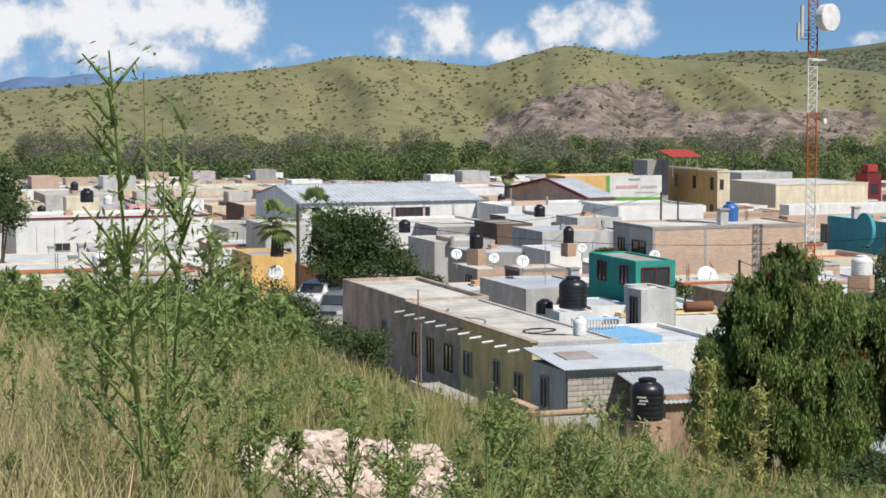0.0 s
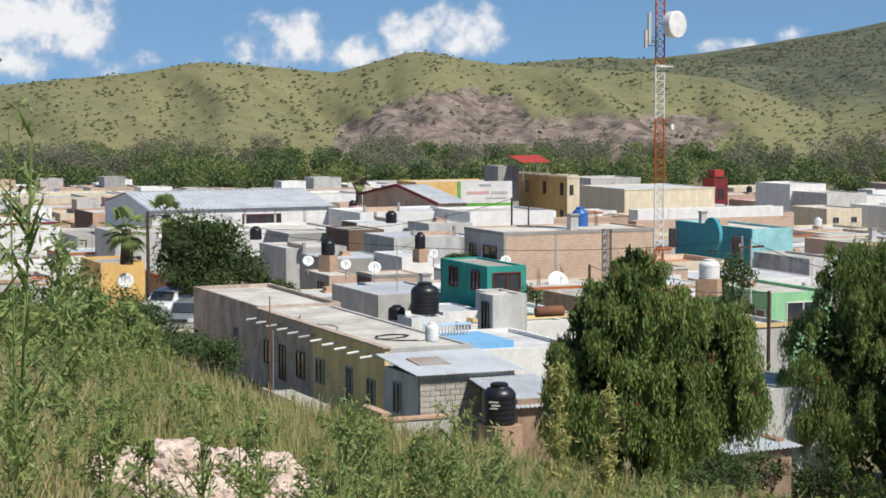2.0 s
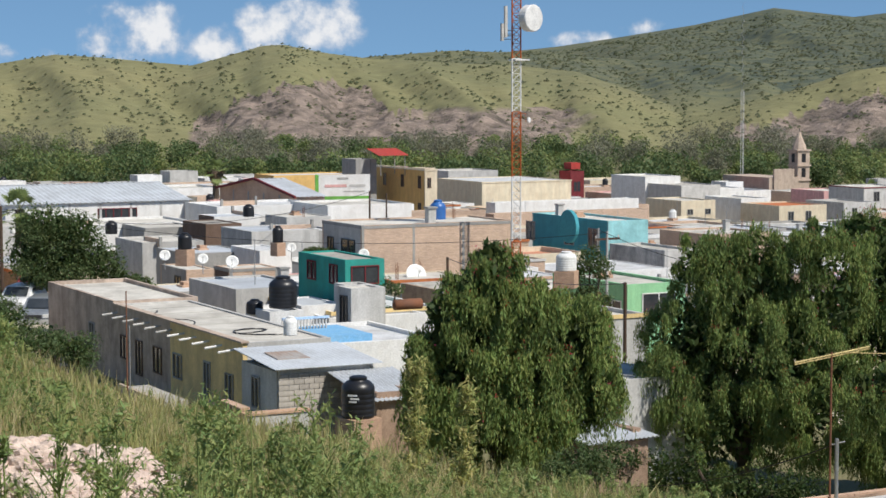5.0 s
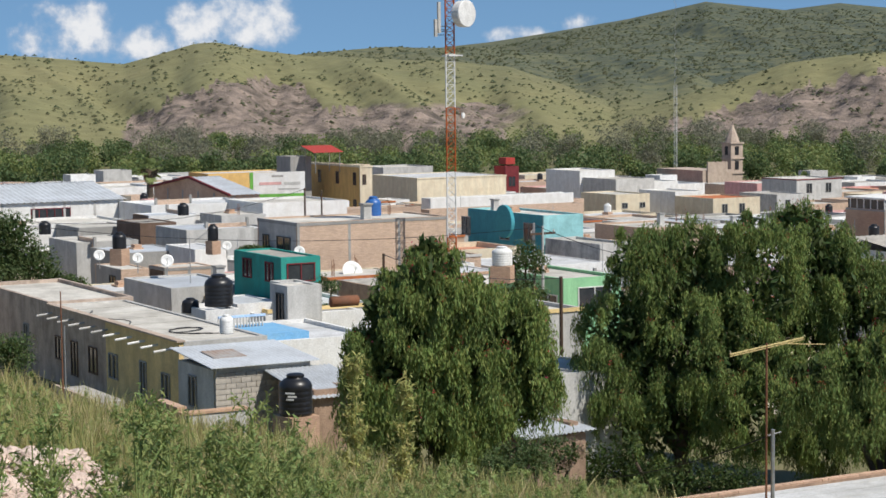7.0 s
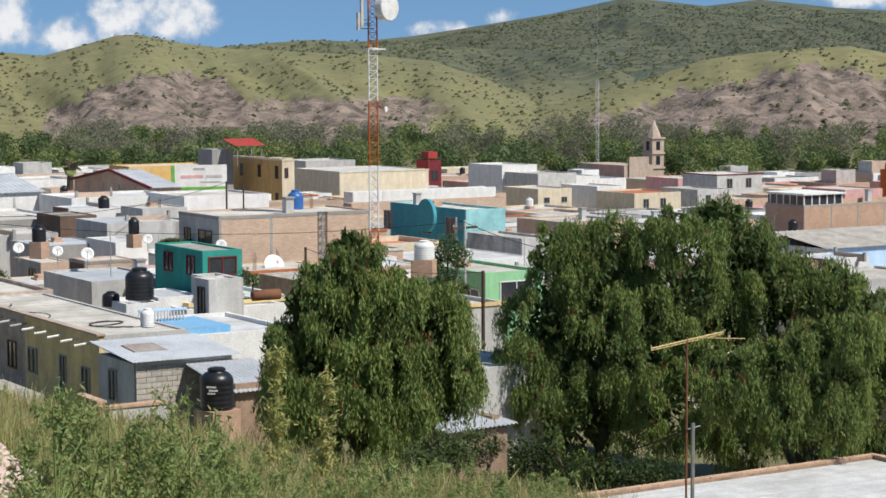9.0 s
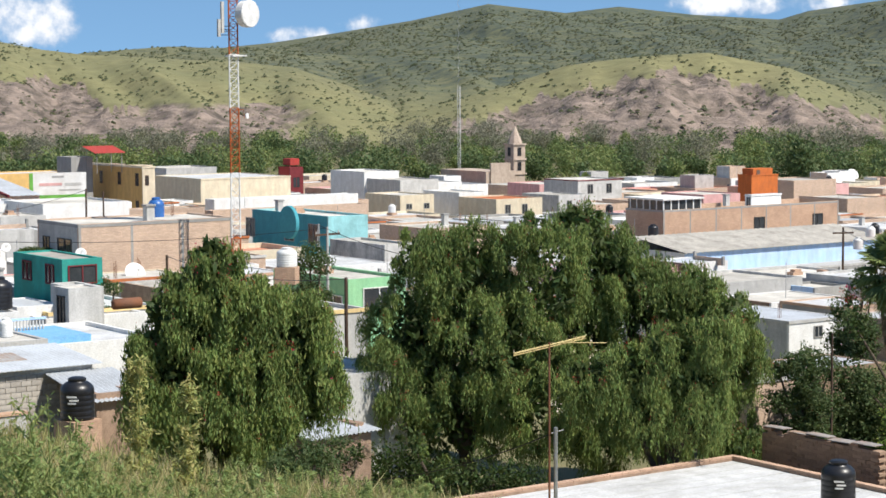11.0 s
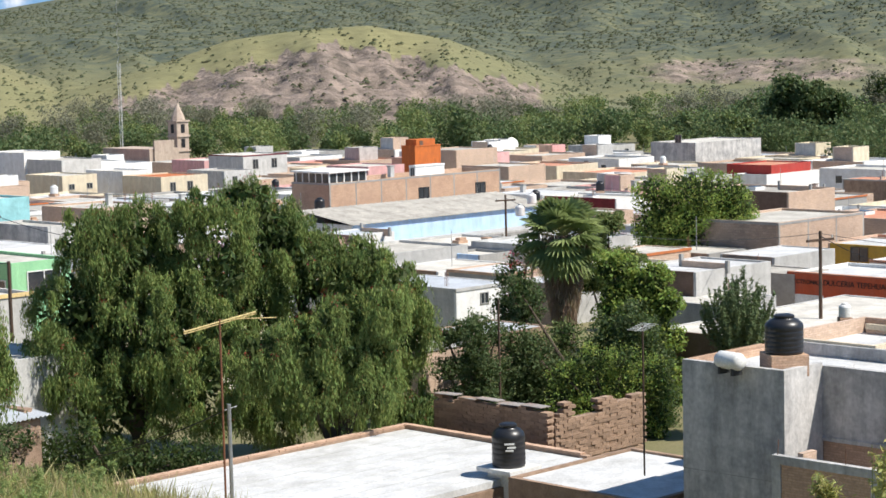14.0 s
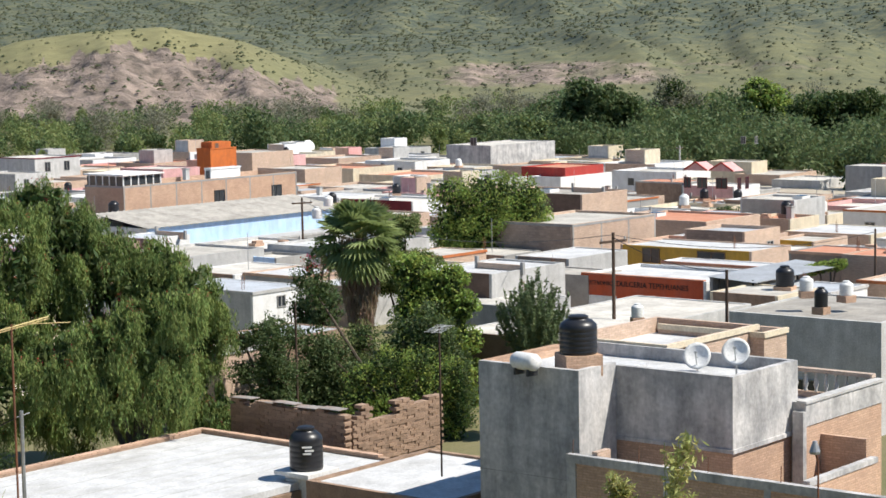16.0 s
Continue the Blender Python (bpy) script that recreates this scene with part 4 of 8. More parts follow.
put(83.39, 275.51, 7.55, 5.00, 9.00, 6.50, "white", "rooflight", "white house with a blank wall")
put(85.61, 264.90, 7.61, 8.15, 9.00, 6.00, "cream", "tile", "cream house with a red tiled roof", front=((1.5, 3.8, 1.0, 1.4), (4.5, 3.8, 1.0, 1.4)))
put(111.92, 322.36, 5.97, 7.27, 9.00, 6.50, "pink", "rooflight", "faded red house")
put(100.75, 281.36, 6.97, 5.86, 9.00, 6.00, "greywhite", "roofgrey", "grey house", front=((1.5, 3.8, 1.0, 1.4),))
put(113.64, 308.04, 6.26, 9.44, 9.00, 7.50, "greywhite", "rooflight", "grey house with a deep red roof edge", band="maroon", front=((2, 5.2, 1.2, 1.6), (6, 5.2, 1.2, 1.6)))
orange_house = put(127.88, 272.19, 7.42, 5.45, 2.91, 8.50, "orange", "tile", "tall orange house with a roof room", side="orange", band="orange")
part("roof_room", boxm(0.6, 0.3, 8.3, 4.6, 2.6, 9.4), "orange", orange_house)
part("door", boxm(1.3, 0.24, 8.4, 2.0, 0.34, 9.2), "brown", orange_house)
long_brick = put(74.93, 179.28, 9.98, 24.20, 5.59, 7.50, "brick", "roofwhite", "long raw brick house with a glazed upper porch", posts=True, parapet=0.5, front=((12.1, 5.0, 1.5, 1.3), (20.4, 5.0, 1.5, 1.3)), left=(), frame_mat="darksteel")
part("porch_roof", boxm(-0.2, -0.2, 8.45, 5.2, 5.6, 8.6), "white", long_brick)
for k in range(6):
    part("porch_post", boxm(0.02 + 0.97 * k, 0.02, 7.5, 0.14 + 0.97 * k, 0.14, 8.45), "white", long_brick)
for k in range(5):
    part("porch_post", boxm(0.02, 0.99 + 0.97 * k, 7.5, 0.14, 1.11 + 0.97 * k, 8.45), "white", long_brick)
part("porch_glazing", boxm(0.06, 0.09, 7.5, 4.9, 0.11, 8.4), "pane", long_brick)
part("porch_glazing", boxm(0.06, 0.15, 7.5, 0.08, 5.3, 8.4), "pane", long_brick)
put(87.59, 186.45, 9.70, 4.24, 0.91, 8.63, "white", "roofwhite", "white rooftop room with an overhanging slab", band="white", left=((0.1, 7.4, 0.6, 1.0),))
put(74.46, 180.82, 9.95, 5.89, 4.00, 6.00, "white", "rooflight", "plain white house beside a workshop roof")
put(63.18, 124.22, 10.80, 3.35, 3.65, 4.90, "grey", "rooflight", "low house in two greys", side="lightblue")
put(127.26, 240.96, 7.60, 7.49, 9.00, 6.50, "brickpale", "rooflight", "brick house")
put(145.19, 293.14, 6.29, 9.75, 9.00, 7.50, "brickpale", "roofgrey", "brick house")
put(115.72, 262.17, 7.26, 7.17, 9.00, 6.50, "pink", "rooflight", "faded pink house")
put(51.20, 103.82, 11.86, 4.44, 7.20, 4.30, "white", "tin", "white cottage with a sheet roof", side="greywhite", front=((2.0, 3.2, 0.7, 0.7),), parapet=0.04, band="greywhite")
put(40.16, 78.30, 12.53, 3.99, 3.60, 4.84, "adobe", "tin", "low shed under a blue-grey sheet roof", parapet=0.03)
put(188.76, 288.78, 5.86, 18.89, 9.80, 7.47, "concrete", "rooflight", "grey concrete two-storey house", left=((3, 7.4, 1.4, 1.4),))
put(167.01, 237.08, 7.18, 13.47, 5.83, 4.05, "white", "rooflight", "white house with a low parapet")
rr = house(169.30, 239.14, 7.11, 9.88, 8.00, 5.30, "red", "roofred", label="red roof parapet over a white house", name="roof_room", group="rooms on roofs")
pink_house = put(154.55, 183.61, 8.88, 6.08, 7.20, 4.18, "white", "rooflight", "pink two-gabled house with dark windows", side="pink", left=((0.9, 3.9, 1.6, 1.3), (3.7, 3.9, 1.4, 1.3), (6.0, 3.9, 1.0, 1.3)), front=((0.8, 3.8, 0.8, 1.4), (2.6, 3.8, 0.8, 1.4)), frame_mat="maroon")
for ga in (0.1, 3.7):
    gable = bmesh.new()
    gv = [[gable.verts.new((gx, ga + gy, 6.0 + gz)) for gy, gz in ((0, 0), (3.3, 0), (1.65, 1.0))] for gx in (0.0, 2.5)]
    gable.faces.new(gv[0])
    gable.faces.new(gv[1][::-1])
    for i in range(3):
        gable.faces.new((gv[0][i], gv[1][i], gv[1][(i + 1) % 3], gv[0][(i + 1) % 3]))
    part("gable", gable, "pink", pink_house)
    part("gable_edge", tube([(-0.05, ga, 6.05), (-0.05, ga + 1.65, 7.05), (-0.05, ga + 3.3, 6.05)], 0.12, 0.12, 4), "red", pink_house)
put(205.57, 239.99, 6.56, 4.89, 8.00, 5.02, "cream", "rooflight", "cream upper-storey house", front=((1, 7.8, 0.9, 1.2),), left=((1, 7.8, 0.9, 1.2),))
put(204.90, 232.63, 6.70, 11.55, 8.00, 3.19, "brickpale", "rooflight", "pale brick house")
put(202.57, 221.28, 6.94, 9.69, 8.00, 2.72, "greywhite", "rooflight", "grey-white house")
put(84.04, 117.88, 10.67, 10.96, 7.53, 6.50, "brickpale", "rooflight", "raw block house with open yard", side="brickdull", posts=True)
put(98.38, 136.55, 10.10, 6.79, 10.00, 7.50, "brickpale", "roofgrey", "upper block room on a house", side="brown")
put(69.81, 96.37, 11.28, 3.59, 6.00, 5.10, "blockgrey", "roofgrey", "low block house with a cluttered roof", parapet=0.08)
put(116.53, 130.48, 9.94, 5.55, 5.34, 6.50, "greywhite", "rooflight", "brown and grey house", side="blockgrey")
put(86.51, 101.02, 11.45, 5.26, 10.43, 4.85, "brickpale", "roofwhite", "mustard yellow house with dark openings", side="ochre", left=((7.2, 3.7, 1.4, 1.0), (2.0, 3.5, 2.2, 1.2)), parapet=0.08, frame_mat="brown")
put(80.90, 92.65, 11.69, 2.43, 7.98, 4.67, "white", "roofwhite", "white flat roof with a worn red edge", band="roofred", parapet=0.06)
put(128.50, 143.89, 10.01, 6.70, 5.76, 5.20, "brickpale", "rooflight", "low block house under a wide concrete roof", side="brickdull", parapet=0.08)
put(101.53, 111.51, 10.52, 5.32, 3.84, 4.70, "brickpale", "rooflight", "low brick house with an ochre yard wall", side="ochre")
put(100.68, 123.00, 10.33, 8.35, 9.00, 5.70, "brickpale", "roofred", "low brick house with an orange roof edge")
put(104.97, 175.35, 9.24, 5.51, 10.00, 5.30, "white", "rooflight", "white house with a dark red gallery", side="maroon")
put(67.73, 108.38, 11.07, 4.15, 7.00, 4.80, "cream", "rooflight", "low cream house")
put(91.07, 153.17, 9.86, 3.17, 8.00, 5.50, "brickpale", "rooflight", "brick house")


# ---- single buildings ----
def sheet_roof(w, l, z0, z1, over=0.25, pitch=0.18, amp=0.025):
    """Corrugated sheet over w by l, from height z0 at the front to z1 at the back."""
    n = int((w + 2 * over) / (pitch / 2))
    xs = np.linspace(-over, w + over, n + 1)
    bm = bmesh.new()
    rows = []
    for y, z in ((-over, z0), (l + over, z1)):
        for dz in (0.0, 0.03):
            rows.append([bm.verts.new((x, y, z + dz + amp * (1 if i % 2 else -1))) for i, x in enumerate(xs)])
    a, b, c, d = rows[0], rows[1], rows[2], rows[3]
    for i in range(n):
        bm.faces.new((b[i], b[i + 1], d[i + 1], d[i]))
        bm.faces.new((a[i + 1], a[i], c[i], c[i + 1]))
        bm.faces.new((a[i], a[i + 1], b[i + 1], b[i]))
        bm.faces.new((d[i], d[i + 1], c[i + 1], c[i]))
    return bm


# long yellow house below the hill
yh = thing("house", 3.54, 78.92, 15.20, GRID, "long yellow house with a flat concrete roof and spouts", "house", "houses of the town")
YL, YW, YH = 16.34, 3.82, 4.70
part("wall", boxm(0, 0, 0, 0.2, YL * 0.52, YH), "yellow", yh, "ochre yellow plaster")
part("wall", boxm(0, YL * 0.52, 0, 0.2, YL, YH), "wornplaster", yh, "faded grey-pink plaster")
part("wall", boxm(0.2, 0, 0, YW, 0.2, YH), "greywhite", yh)
part("wall", boxm(YW - 0.2, 0.2, 0, YW, YL, YH), "greywhite", yh)
part("wall", boxm(0.2, YL - 0.2, 0, YW - 0.2, YL, YH), "greywhite", yh)
part("roof", boxm(0.2, 0.2, YH - 0.2, YW - 0.2, YL - 0.2, YH - 0.06), "rooflight", yh)
part("cornice", boxm(-0.1, -0.08, YH, 0.25, YL, YH + 0.07), "stone", yh, "worn mortared roof edge")
for k in range(11):
    sy = 0.8 + k * (YL - 1.4) / 10
    part("spout", tube([(-0.75, sy, YH - 0.42), (0.1, sy, YH - 0.34)], 0.05, 0.05, 6), "whiteplastic" if k < 5 else "greywhite", yh)
for a, b, ww, hh in ((1.0, 2.2, 0.9, 1.1), (3.6, 1.7, 0.75, 1.8), (7.0, 2.3, 1.1, 1.1)):
    window_part(yh, "window", -a - ww, b, ww, hh, side="left", frame_mat="grey")
for a, b, ww, hh in ((9.6, 2.2, 1.1, 1.2), (12.2, 1.8, 0.9, 1.6), (14.3, 2.3, 1.0, 1.1)):
    window_part(yh, "window", -a - ww, b, ww, hh, side="left", frame_mat="brown", bars=1)
HOUSES.append((1.54, 86.92, 9, 20))
put(-1.77, 94.37, 14.60, 4.20, 10.80, 5.43, "wornplaster", "rooflight", "low grey house joined to a longer one", left=((3, 2.9, 0.8, 1.2),))
hose = tube([(1.0 + 1.2 * math.sin(q * 0.55) + 0.15 * q, 4.2 - 0.9 * math.cos(q * 0.55) - 0.1 * q, YH - 0.03) for q in range(13)], 0.035, 0.035, 5)
hs_ob = tagged(part("garden_hose", hose, "black"), "black hose lying in loops on a roof", "hose")
hs_ob.matrix_world = yh.matrix_world
for k in range(1, 7):
    part("roof_seam", boxm(0.25, YL * k / 7, YH - 0.06, YW - 0.25, YL * k / 7 + 0.05, YH - 0.05), "roofgrey", yh)
wire_roof = tube([(0.5 + 0.5 * math.sin(q * 0.7), 7.0 + 0.55 * q, YH - 0.03 + 0.02 * (q % 2)) for q in range(12)], 0.02, 0.02, 4)
wr = tagged(part("cable", wire_roof, "black"), "black cable lying across a concrete roof", "cable")
wr.matrix_world = yh.matrix_world
doorstep = thing("doorstep", 0.34, 76.00, 18.47, GRID, "pale stone doorstep and path beside a house", "step")
part("slab", boxm(-0.6, -1.5, -0.5, 0.5, 3.0, -0.15), "roofgrey", doorstep)
part("edge", boxm(-0.75, -1.5, -0.5, -0.6, 3.0, -0.02), "stone", doorstep)
# block hut against it
hut = thing("hut", 4.52, 71.86, 16.60, GRID, "grey concrete-block hut with a sheet-metal roof", "hut")
HW, HL, HH = 3.85, 3.63, 3.21
part("wall", boxm(0.05, 0.05, 0, HW - 0.05, 0.2, HH), "greywhite", hut, "mortar behind the blocks")
part("wall", boxm(0, 0.21, 0, 0.18, HL, HH - 0.1), "greywhite", hut)
part("wall", boxm(HW - 0.18, 0.21, 0, HW, HL, HH), "greywhite", hut)
part("wall", boxm(0.18, HL - 0.2, 0, HW - 0.18, HL, HH - 0.1), "greywhite", hut)
window_part(hut, "window", -2.6, 1.5, 0.8, 1.2, side="left", frame_mat="grey")
part("roof", sheet_roof(HW, HL, HH + 0.02, HH + 0.32, amp=0.009), "tin", hut, "bright corrugated roof sheets with a rusty patch")
rp = part("rust_patch", sheet_roof(1.3, 1.3, 0.0, 0.104, over=0, amp=0.009), "rusttin", hut, "rust-stained sheet")
rp.location = (0.5, 1.3, HH + 0.165)
blk = boxm(-0.19, -0.03, -0.09, 0.19, 0.03, 0.09)
bmesh.ops.bevel(blk, geom=blk.edges[:], offset=0.01, segments=1)
block = part("block", blk, "blockgrey", hut)
block_mesh = block.data
first = True
for r in range(int((HH - 0.05) / 0.2)):
    for c in range(int(HW / 0.4) + 1):
        bx = 0.2 + c * 0.4 - (0.2 if r % 2 else 0.0)
        if bx > HW - 0.15:
            continue
        o = block if first else new("block", block_mesh)
        first = False
        o.parent = hut
        o.location = (max(bx, 0.19), 0.035, 0.12 + r * 0.2)
# low adobe yard in front of the house
yard = thing("yard_wall", 3.02, 65.93, 19.52, GRID, "low whitewashed yard wall topped with brick", "wall")
part("wall", boxm(0, 0, -1.6, 2.3, 0.25, -0.4), "greywhite", yard)
part("coping", boxm(-0.04, -0.05, -0.4, 2.34, 0.32, -0.31), "brick", yard)
part("wall", boxm(0, 0.33, -1.6, 0.22, 2.4, -0.25), "adobe", yard)
part("coping", boxm(-0.05, 0.33, -0.25, 0.3, 2.4, -0.17), "brick", yard)
# white roofs with a blue panel behind the hut
wt = put(7.38, 83.68, 15.18, 5.20, 7.00, 3.99, "white", "roofwhite", "white house with a curved blue roof panel")
part("blue_panel", boxm(0.5, 1.6, 3.65, 2.8, 5.4, 4.11), "blue", wt)
put(8.68, 96.61, 14.79, 5.81, 8.00, 4.28, "white", "roofwhite", "white flat roof with a yellow edge", band="yellow")
put(5.38, 91.84, 14.94, 1.70, 3.00, 4.73, "white", "roofwhite", "white rooftop tank base")
lt = put(7.76, 69.07, 15.61, 1.57, 3.00, 3.69, "adobe", "tin", "low adobe lean-to with a bright sheet roof")
part("lean_to_roof", sheet_roof(2.2, 3.4, 3.44, 3.99), "tin", lt)

# warehouse with a wide sheet roof
wh = thing("warehouse", -12.29, 174.33, 9.0, GRID, "white warehouse with a wide blue-grey sheet roof", "warehouse")
WW, WL, WH = 16.66, 17.00, 10.96
part("front_wall", boxm(0, 0, 0, WW, 0.25, WH), "white", wh)
part("back_wall", boxm(0, WL - 0.25, 0, WW, WL, WH), "white", wh)
for gx in (0.0, WW - 0.25):
    gb = bmesh.new()
    vs = [gb.verts.new(p) for p in ((gx, 0.25, 0), (gx, WL - 0.25, 0), (gx, WL - 0.25, WH), (gx, WL / 2, WH + 1.2), (gx, 0.25, WH))]
    ws = [gb.verts.new(v.co + Vector((0.25, 0, 0))) for v in vs]
    gb.faces.new(vs[::-1])
    gb.faces.new(ws)
    for i in range(5):
        gb.faces.new((vs[i], vs[(i + 1) % 5], ws[(i + 1) % 5], ws[i]))
    part("gable_wall", gb, "white", wh)
part("roof", sheet_roof(WW, WL / 2, WH + 0.04, WH + 1.3, pitch=0.5, amp=0.04), "tin", wh)
rb = sheet_roof(WW, WL / 2, WH + 1.3, WH + 0.04, pitch=0.5, amp=0.04)
bmesh.ops.translate(rb, vec=(0, WL / 2, 0), verts=rb.verts)
part("roof", rb, "tin", wh)
for k in range(1, 6):
    part("pillar", boxm(WW * k / 6, -0.03, 0, WW * k / 6 + 0.2, 0.1, WH - 0.1), "greywhite", wh)
window_part(wh, "window", WW * 0.49, WH - 2.0, 3.6, 1.5, frame_mat="maroon", bars=4)
HOUSES.append((-7.18, 185.08, 12, 19.96))

# brick shed with a gable
gs = thing("shed", 14.12, 194.64, 5.0, GRID, "brick shed with a grey gabled sheet roof", "shed")
GW, GL, GH = 3.0, 20.78, 14.35
part("wall", boxm(0, 0, 0, GW, 0.25, GH), "brickpale", gs)
part("wall", boxm(0, GL - 0.25, 0, GW, GL, GH), "brickpale", gs)
for gx in (0.0, GW - 0.25):
    gb = bmesh.new()
    vs = [gb.verts.new(p) for p in ((gx, 0.25, 0), (gx, GL - 0.25, 0), (gx, GL - 0.25, GH), (gx, GL / 2, GH + 1.3), (gx, 0.25, GH))]
    ws = [gb.verts.new(v.co + Vector((0.25, 0, 0))) for v in vs]
    gb.faces.new(vs[::-1])
    gb.faces.new(ws)
    for i in range(5):
        gb.faces.new((vs[i], vs[(i + 1) % 5], ws[(i + 1) % 5], ws[i]))
    part("gable_wall", gb, "brick", gs)
part("roof", sheet_roof(GW, GL / 2, GH, GH + 1.35, pitch=0.5, amp=0.04), "tin", gs)
rb = sheet_roof(GW, GL / 2, GH + 1.35, GH, pitch=0.5, amp=0.04)
bmesh.ops.translate(rb, vec=(0, GL / 2, 0), verts=rb.verts)
part("roof", rb, "tin", gs)
part("barge_board", tube([(-0.3, -0.3, GH), (-0.3, GL / 2, GH + 1.4), (-0.3, GL + 0.3, GH)], 0.16, 0.16, 4), "maroon", gs)
for k in range(1, 5):
    part("pillar", boxm(-0.05, GL * k / 5, 0, 0.1, GL * k / 5 + 0.25, GH), "grey", gs)
HOUSES.append((gs.location.x, gs.location.y + 8, 14, 18))

# billboard, drawn with plain bars
bb = thing("billboard", 16.73, 204.32, 18.41, 8.0, "white roadside billboard with a green border", "billboard")
BW, BH = 5.8, 2.65
part("panel", boxm(0, 0, 0, BW, 0.12, BH), "white", bb)
part("border", boxm(0, -0.02, 0.05, BW, 0.03, 0.42), "green", bb)
part("border", boxm(0, -0.022, 0.42, 0.36, 0.03, BH), "green", bb)
for bx, bz, bw, bh, bc in ((2.3, 2.15, 1.2, 0.2, "grey"), (1.0, 1.35, 2.3, 0.28, "pink"), (3.6, 1.35, 1.7, 0.26, "greywhite"), (3.0, 0.85, 2.2, 0.12, "greywhite")):
    part("lettering_bar", boxm(bx, -0.03, bz, bx + bw, 0.02, bz + bh), bc, bb)
for px in (0.8, 5.4):
    part("post", tube([(px, 0.25, -7), (px, 0.25, BH * 0.8)], 0.09, 0.09, 6), "darksteel", bb)
put(18.92, 309.30, 8.40, 14.39, 8.00, 8.00, "peach", "roofwhite", "low orange hall behind a billboard")
awning = thing("awning", -0.27, 158.00, 18.19, GRID, "orange sheet awning on thin posts", "awning")
part("roof", sheet_roof(2.1, 1.6, 0.0, 0.42, over=0.1, pitch=0.3), "tile", awning)
for px in (0.05, 2.05):
    part("post", tube([(px, 0.05, -2.2), (px, 0.05, 0.0)], 0.05, 0.05, 5), "brown", awning)
rail = thing("railing", 5.69, 87.82, 19.14, GRID, "pale painted railing along a white roof", "railing")
part("top_rail", boxm(0, -0.05, 0.60, 2.26, 0.05, 0.70), "lightblue", rail)
part("bottom_rail", boxm(0, -0.04, -0.9, 2.26, 0.04, 0.04), "white", rail)
slim = add_lathe(bmesh.new(), [(0.03, 0.04), (0.045, 0.2), (0.03, 0.60)], 8)
spindle = part("baluster", slim, "greywhite", rail, "", True)
for k in range(1, 15):
    o = new("baluster", spindle.data)
    o.parent = rail
    o.location = (0.151 * k, 0, 0)
# red canopy on the yellow two-storey house
cp = thing("roof_canopy", 27.15, 236.45, 21.86, GRID, "red sheet canopy on thin posts", "canopy")
part("roof", sheet_roof(3.4, 3.0, 0.0, 0.75, pitch=0.4), "red", cp)
for px in (0.1, 3.3):
    for py in (0.1, 2.9):
        part("post", tube([(px, py, -2.4), (px, py, 0.1 + py * 0.2)], 0.05, 0.05, 5), "grey", cp)
put(24.45, 238.75, 10.50, 2.75, 4.00, 10.88, "grey", "roofgrey", "grey rooftop water room")

# blue wall with a long ribbed roof
bl = thing("workshop", 64.93, 150.43, 10.21, GRID, "long pale blue workshop with a weathered sheet roof", "workshop")
LW, LL, LH =  23.30, 6.00, 5.70
part("wall", boxm(0, 0, 0, LW, 0.25, LH), "lightblue", bl)
part("wall", boxm(0, 0.25, 0, 0.25, LL, LH), "white", bl)
part("wall", boxm(LW - 0.25, 0.25, 0, LW, LL, LH), "white", bl)
part("wall", boxm(0.25, LL - 0.25, 0, LW - 0.25, LL, LH + 0.9), "white", bl)
part("roof", sheet_roof(LW, LL, LH + 0.04, LH + 1.0, over=0.3, pitch=0.6, amp=0.03), "roofgrey", bl, "grey corrugated roof with patched sheets")
part("ledge", boxm(-0.3, -2.6, LH - 1.75, LW, 0, LH - 1.6), "greywhite", bl)
part("base_wall", boxm(-0.3, -2.6, 0, LW, -2.35, LH - 1.76), "grey", bl)
for k in range(6):
    window_part(bl, "window", 4 + k * 5.0, LH - 2.6, 2.0, 0.6, y=-2.62, frame_mat="darksteel")
for k in range(9):
    part("buttress", boxm(2.2 + 3.2 * k, -2.75, 0, 2.5 + 3.2 * k, -2.6, LH - 1.76), "greywhite", bl)
HOUSES.append((76.29, 156.62, 17, 16))

# shop with painted lettering
sh = thing("shop", 72.53, 88.63, 11.39, GRID, "candy shop with an orange lettered wall", "shop")
SW, SL, SH =  6.36, 8.77, 5.10
part("wall", boxm(0, 0.2, 0, 0.2, SL, SH), "signorange", sh, "orange painted wall")
part("wall", boxm(0, 0, 0, SW, 0.2, SH), "white", sh)
part("wall", boxm(SW - 0.2, 0.2, 0, SW, SL, SH), "white", sh)
part("wall", boxm(0.2, SL - 0.2, 0, SW - 0.2, SL, SH), "white", sh)
part("roof", boxm(0.2, 0.2, SH - 0.35, SW - 0.2, SL - 0.2, SH - 0.2), "roofwhite", sh)
part("coping", boxm(0.02, 0.2, SH, 0.3, SL, SH + 0.06), "roofred", sh)
for wy in (1.2, 6.2):
    part("painted_panel", boxm(-0.012, wy, 0.4, 0.02, wy + 4.2, SH - 1.25), "white", sh)
for word, along_y, size in (("TEPEHUANES", 0.46, 0.46), ("DULCERIA", 0.72, 0.46), ("ELECTRONICA", 0.995, 0.36)):
    cu = bpy.data.curves.new("lettering", "FONT")
    cu.body, cu.size, cu.extrude = word, size, 0.01
    tmp = new("tmp", cu)
    dg = bpy.context.evaluated_depsgraph_get()
    me = bpy.data.meshes.new_from_object(tmp.evaluated_get(dg))
    bpy.data.objects.remove(tmp)
    me.materials.clear()
    me.materials.append(M["dark"])
    lo = new("lettering", me)
    lo.parent = sh
    lo.matrix_local = Matrix.Translation((-0.02, SL * along_y - 0.1, SH - 0.62)) @ Matrix.Rotation(radians(-90), 4, "Z") @ Matrix.Rotation(radians(90), 4, "X")
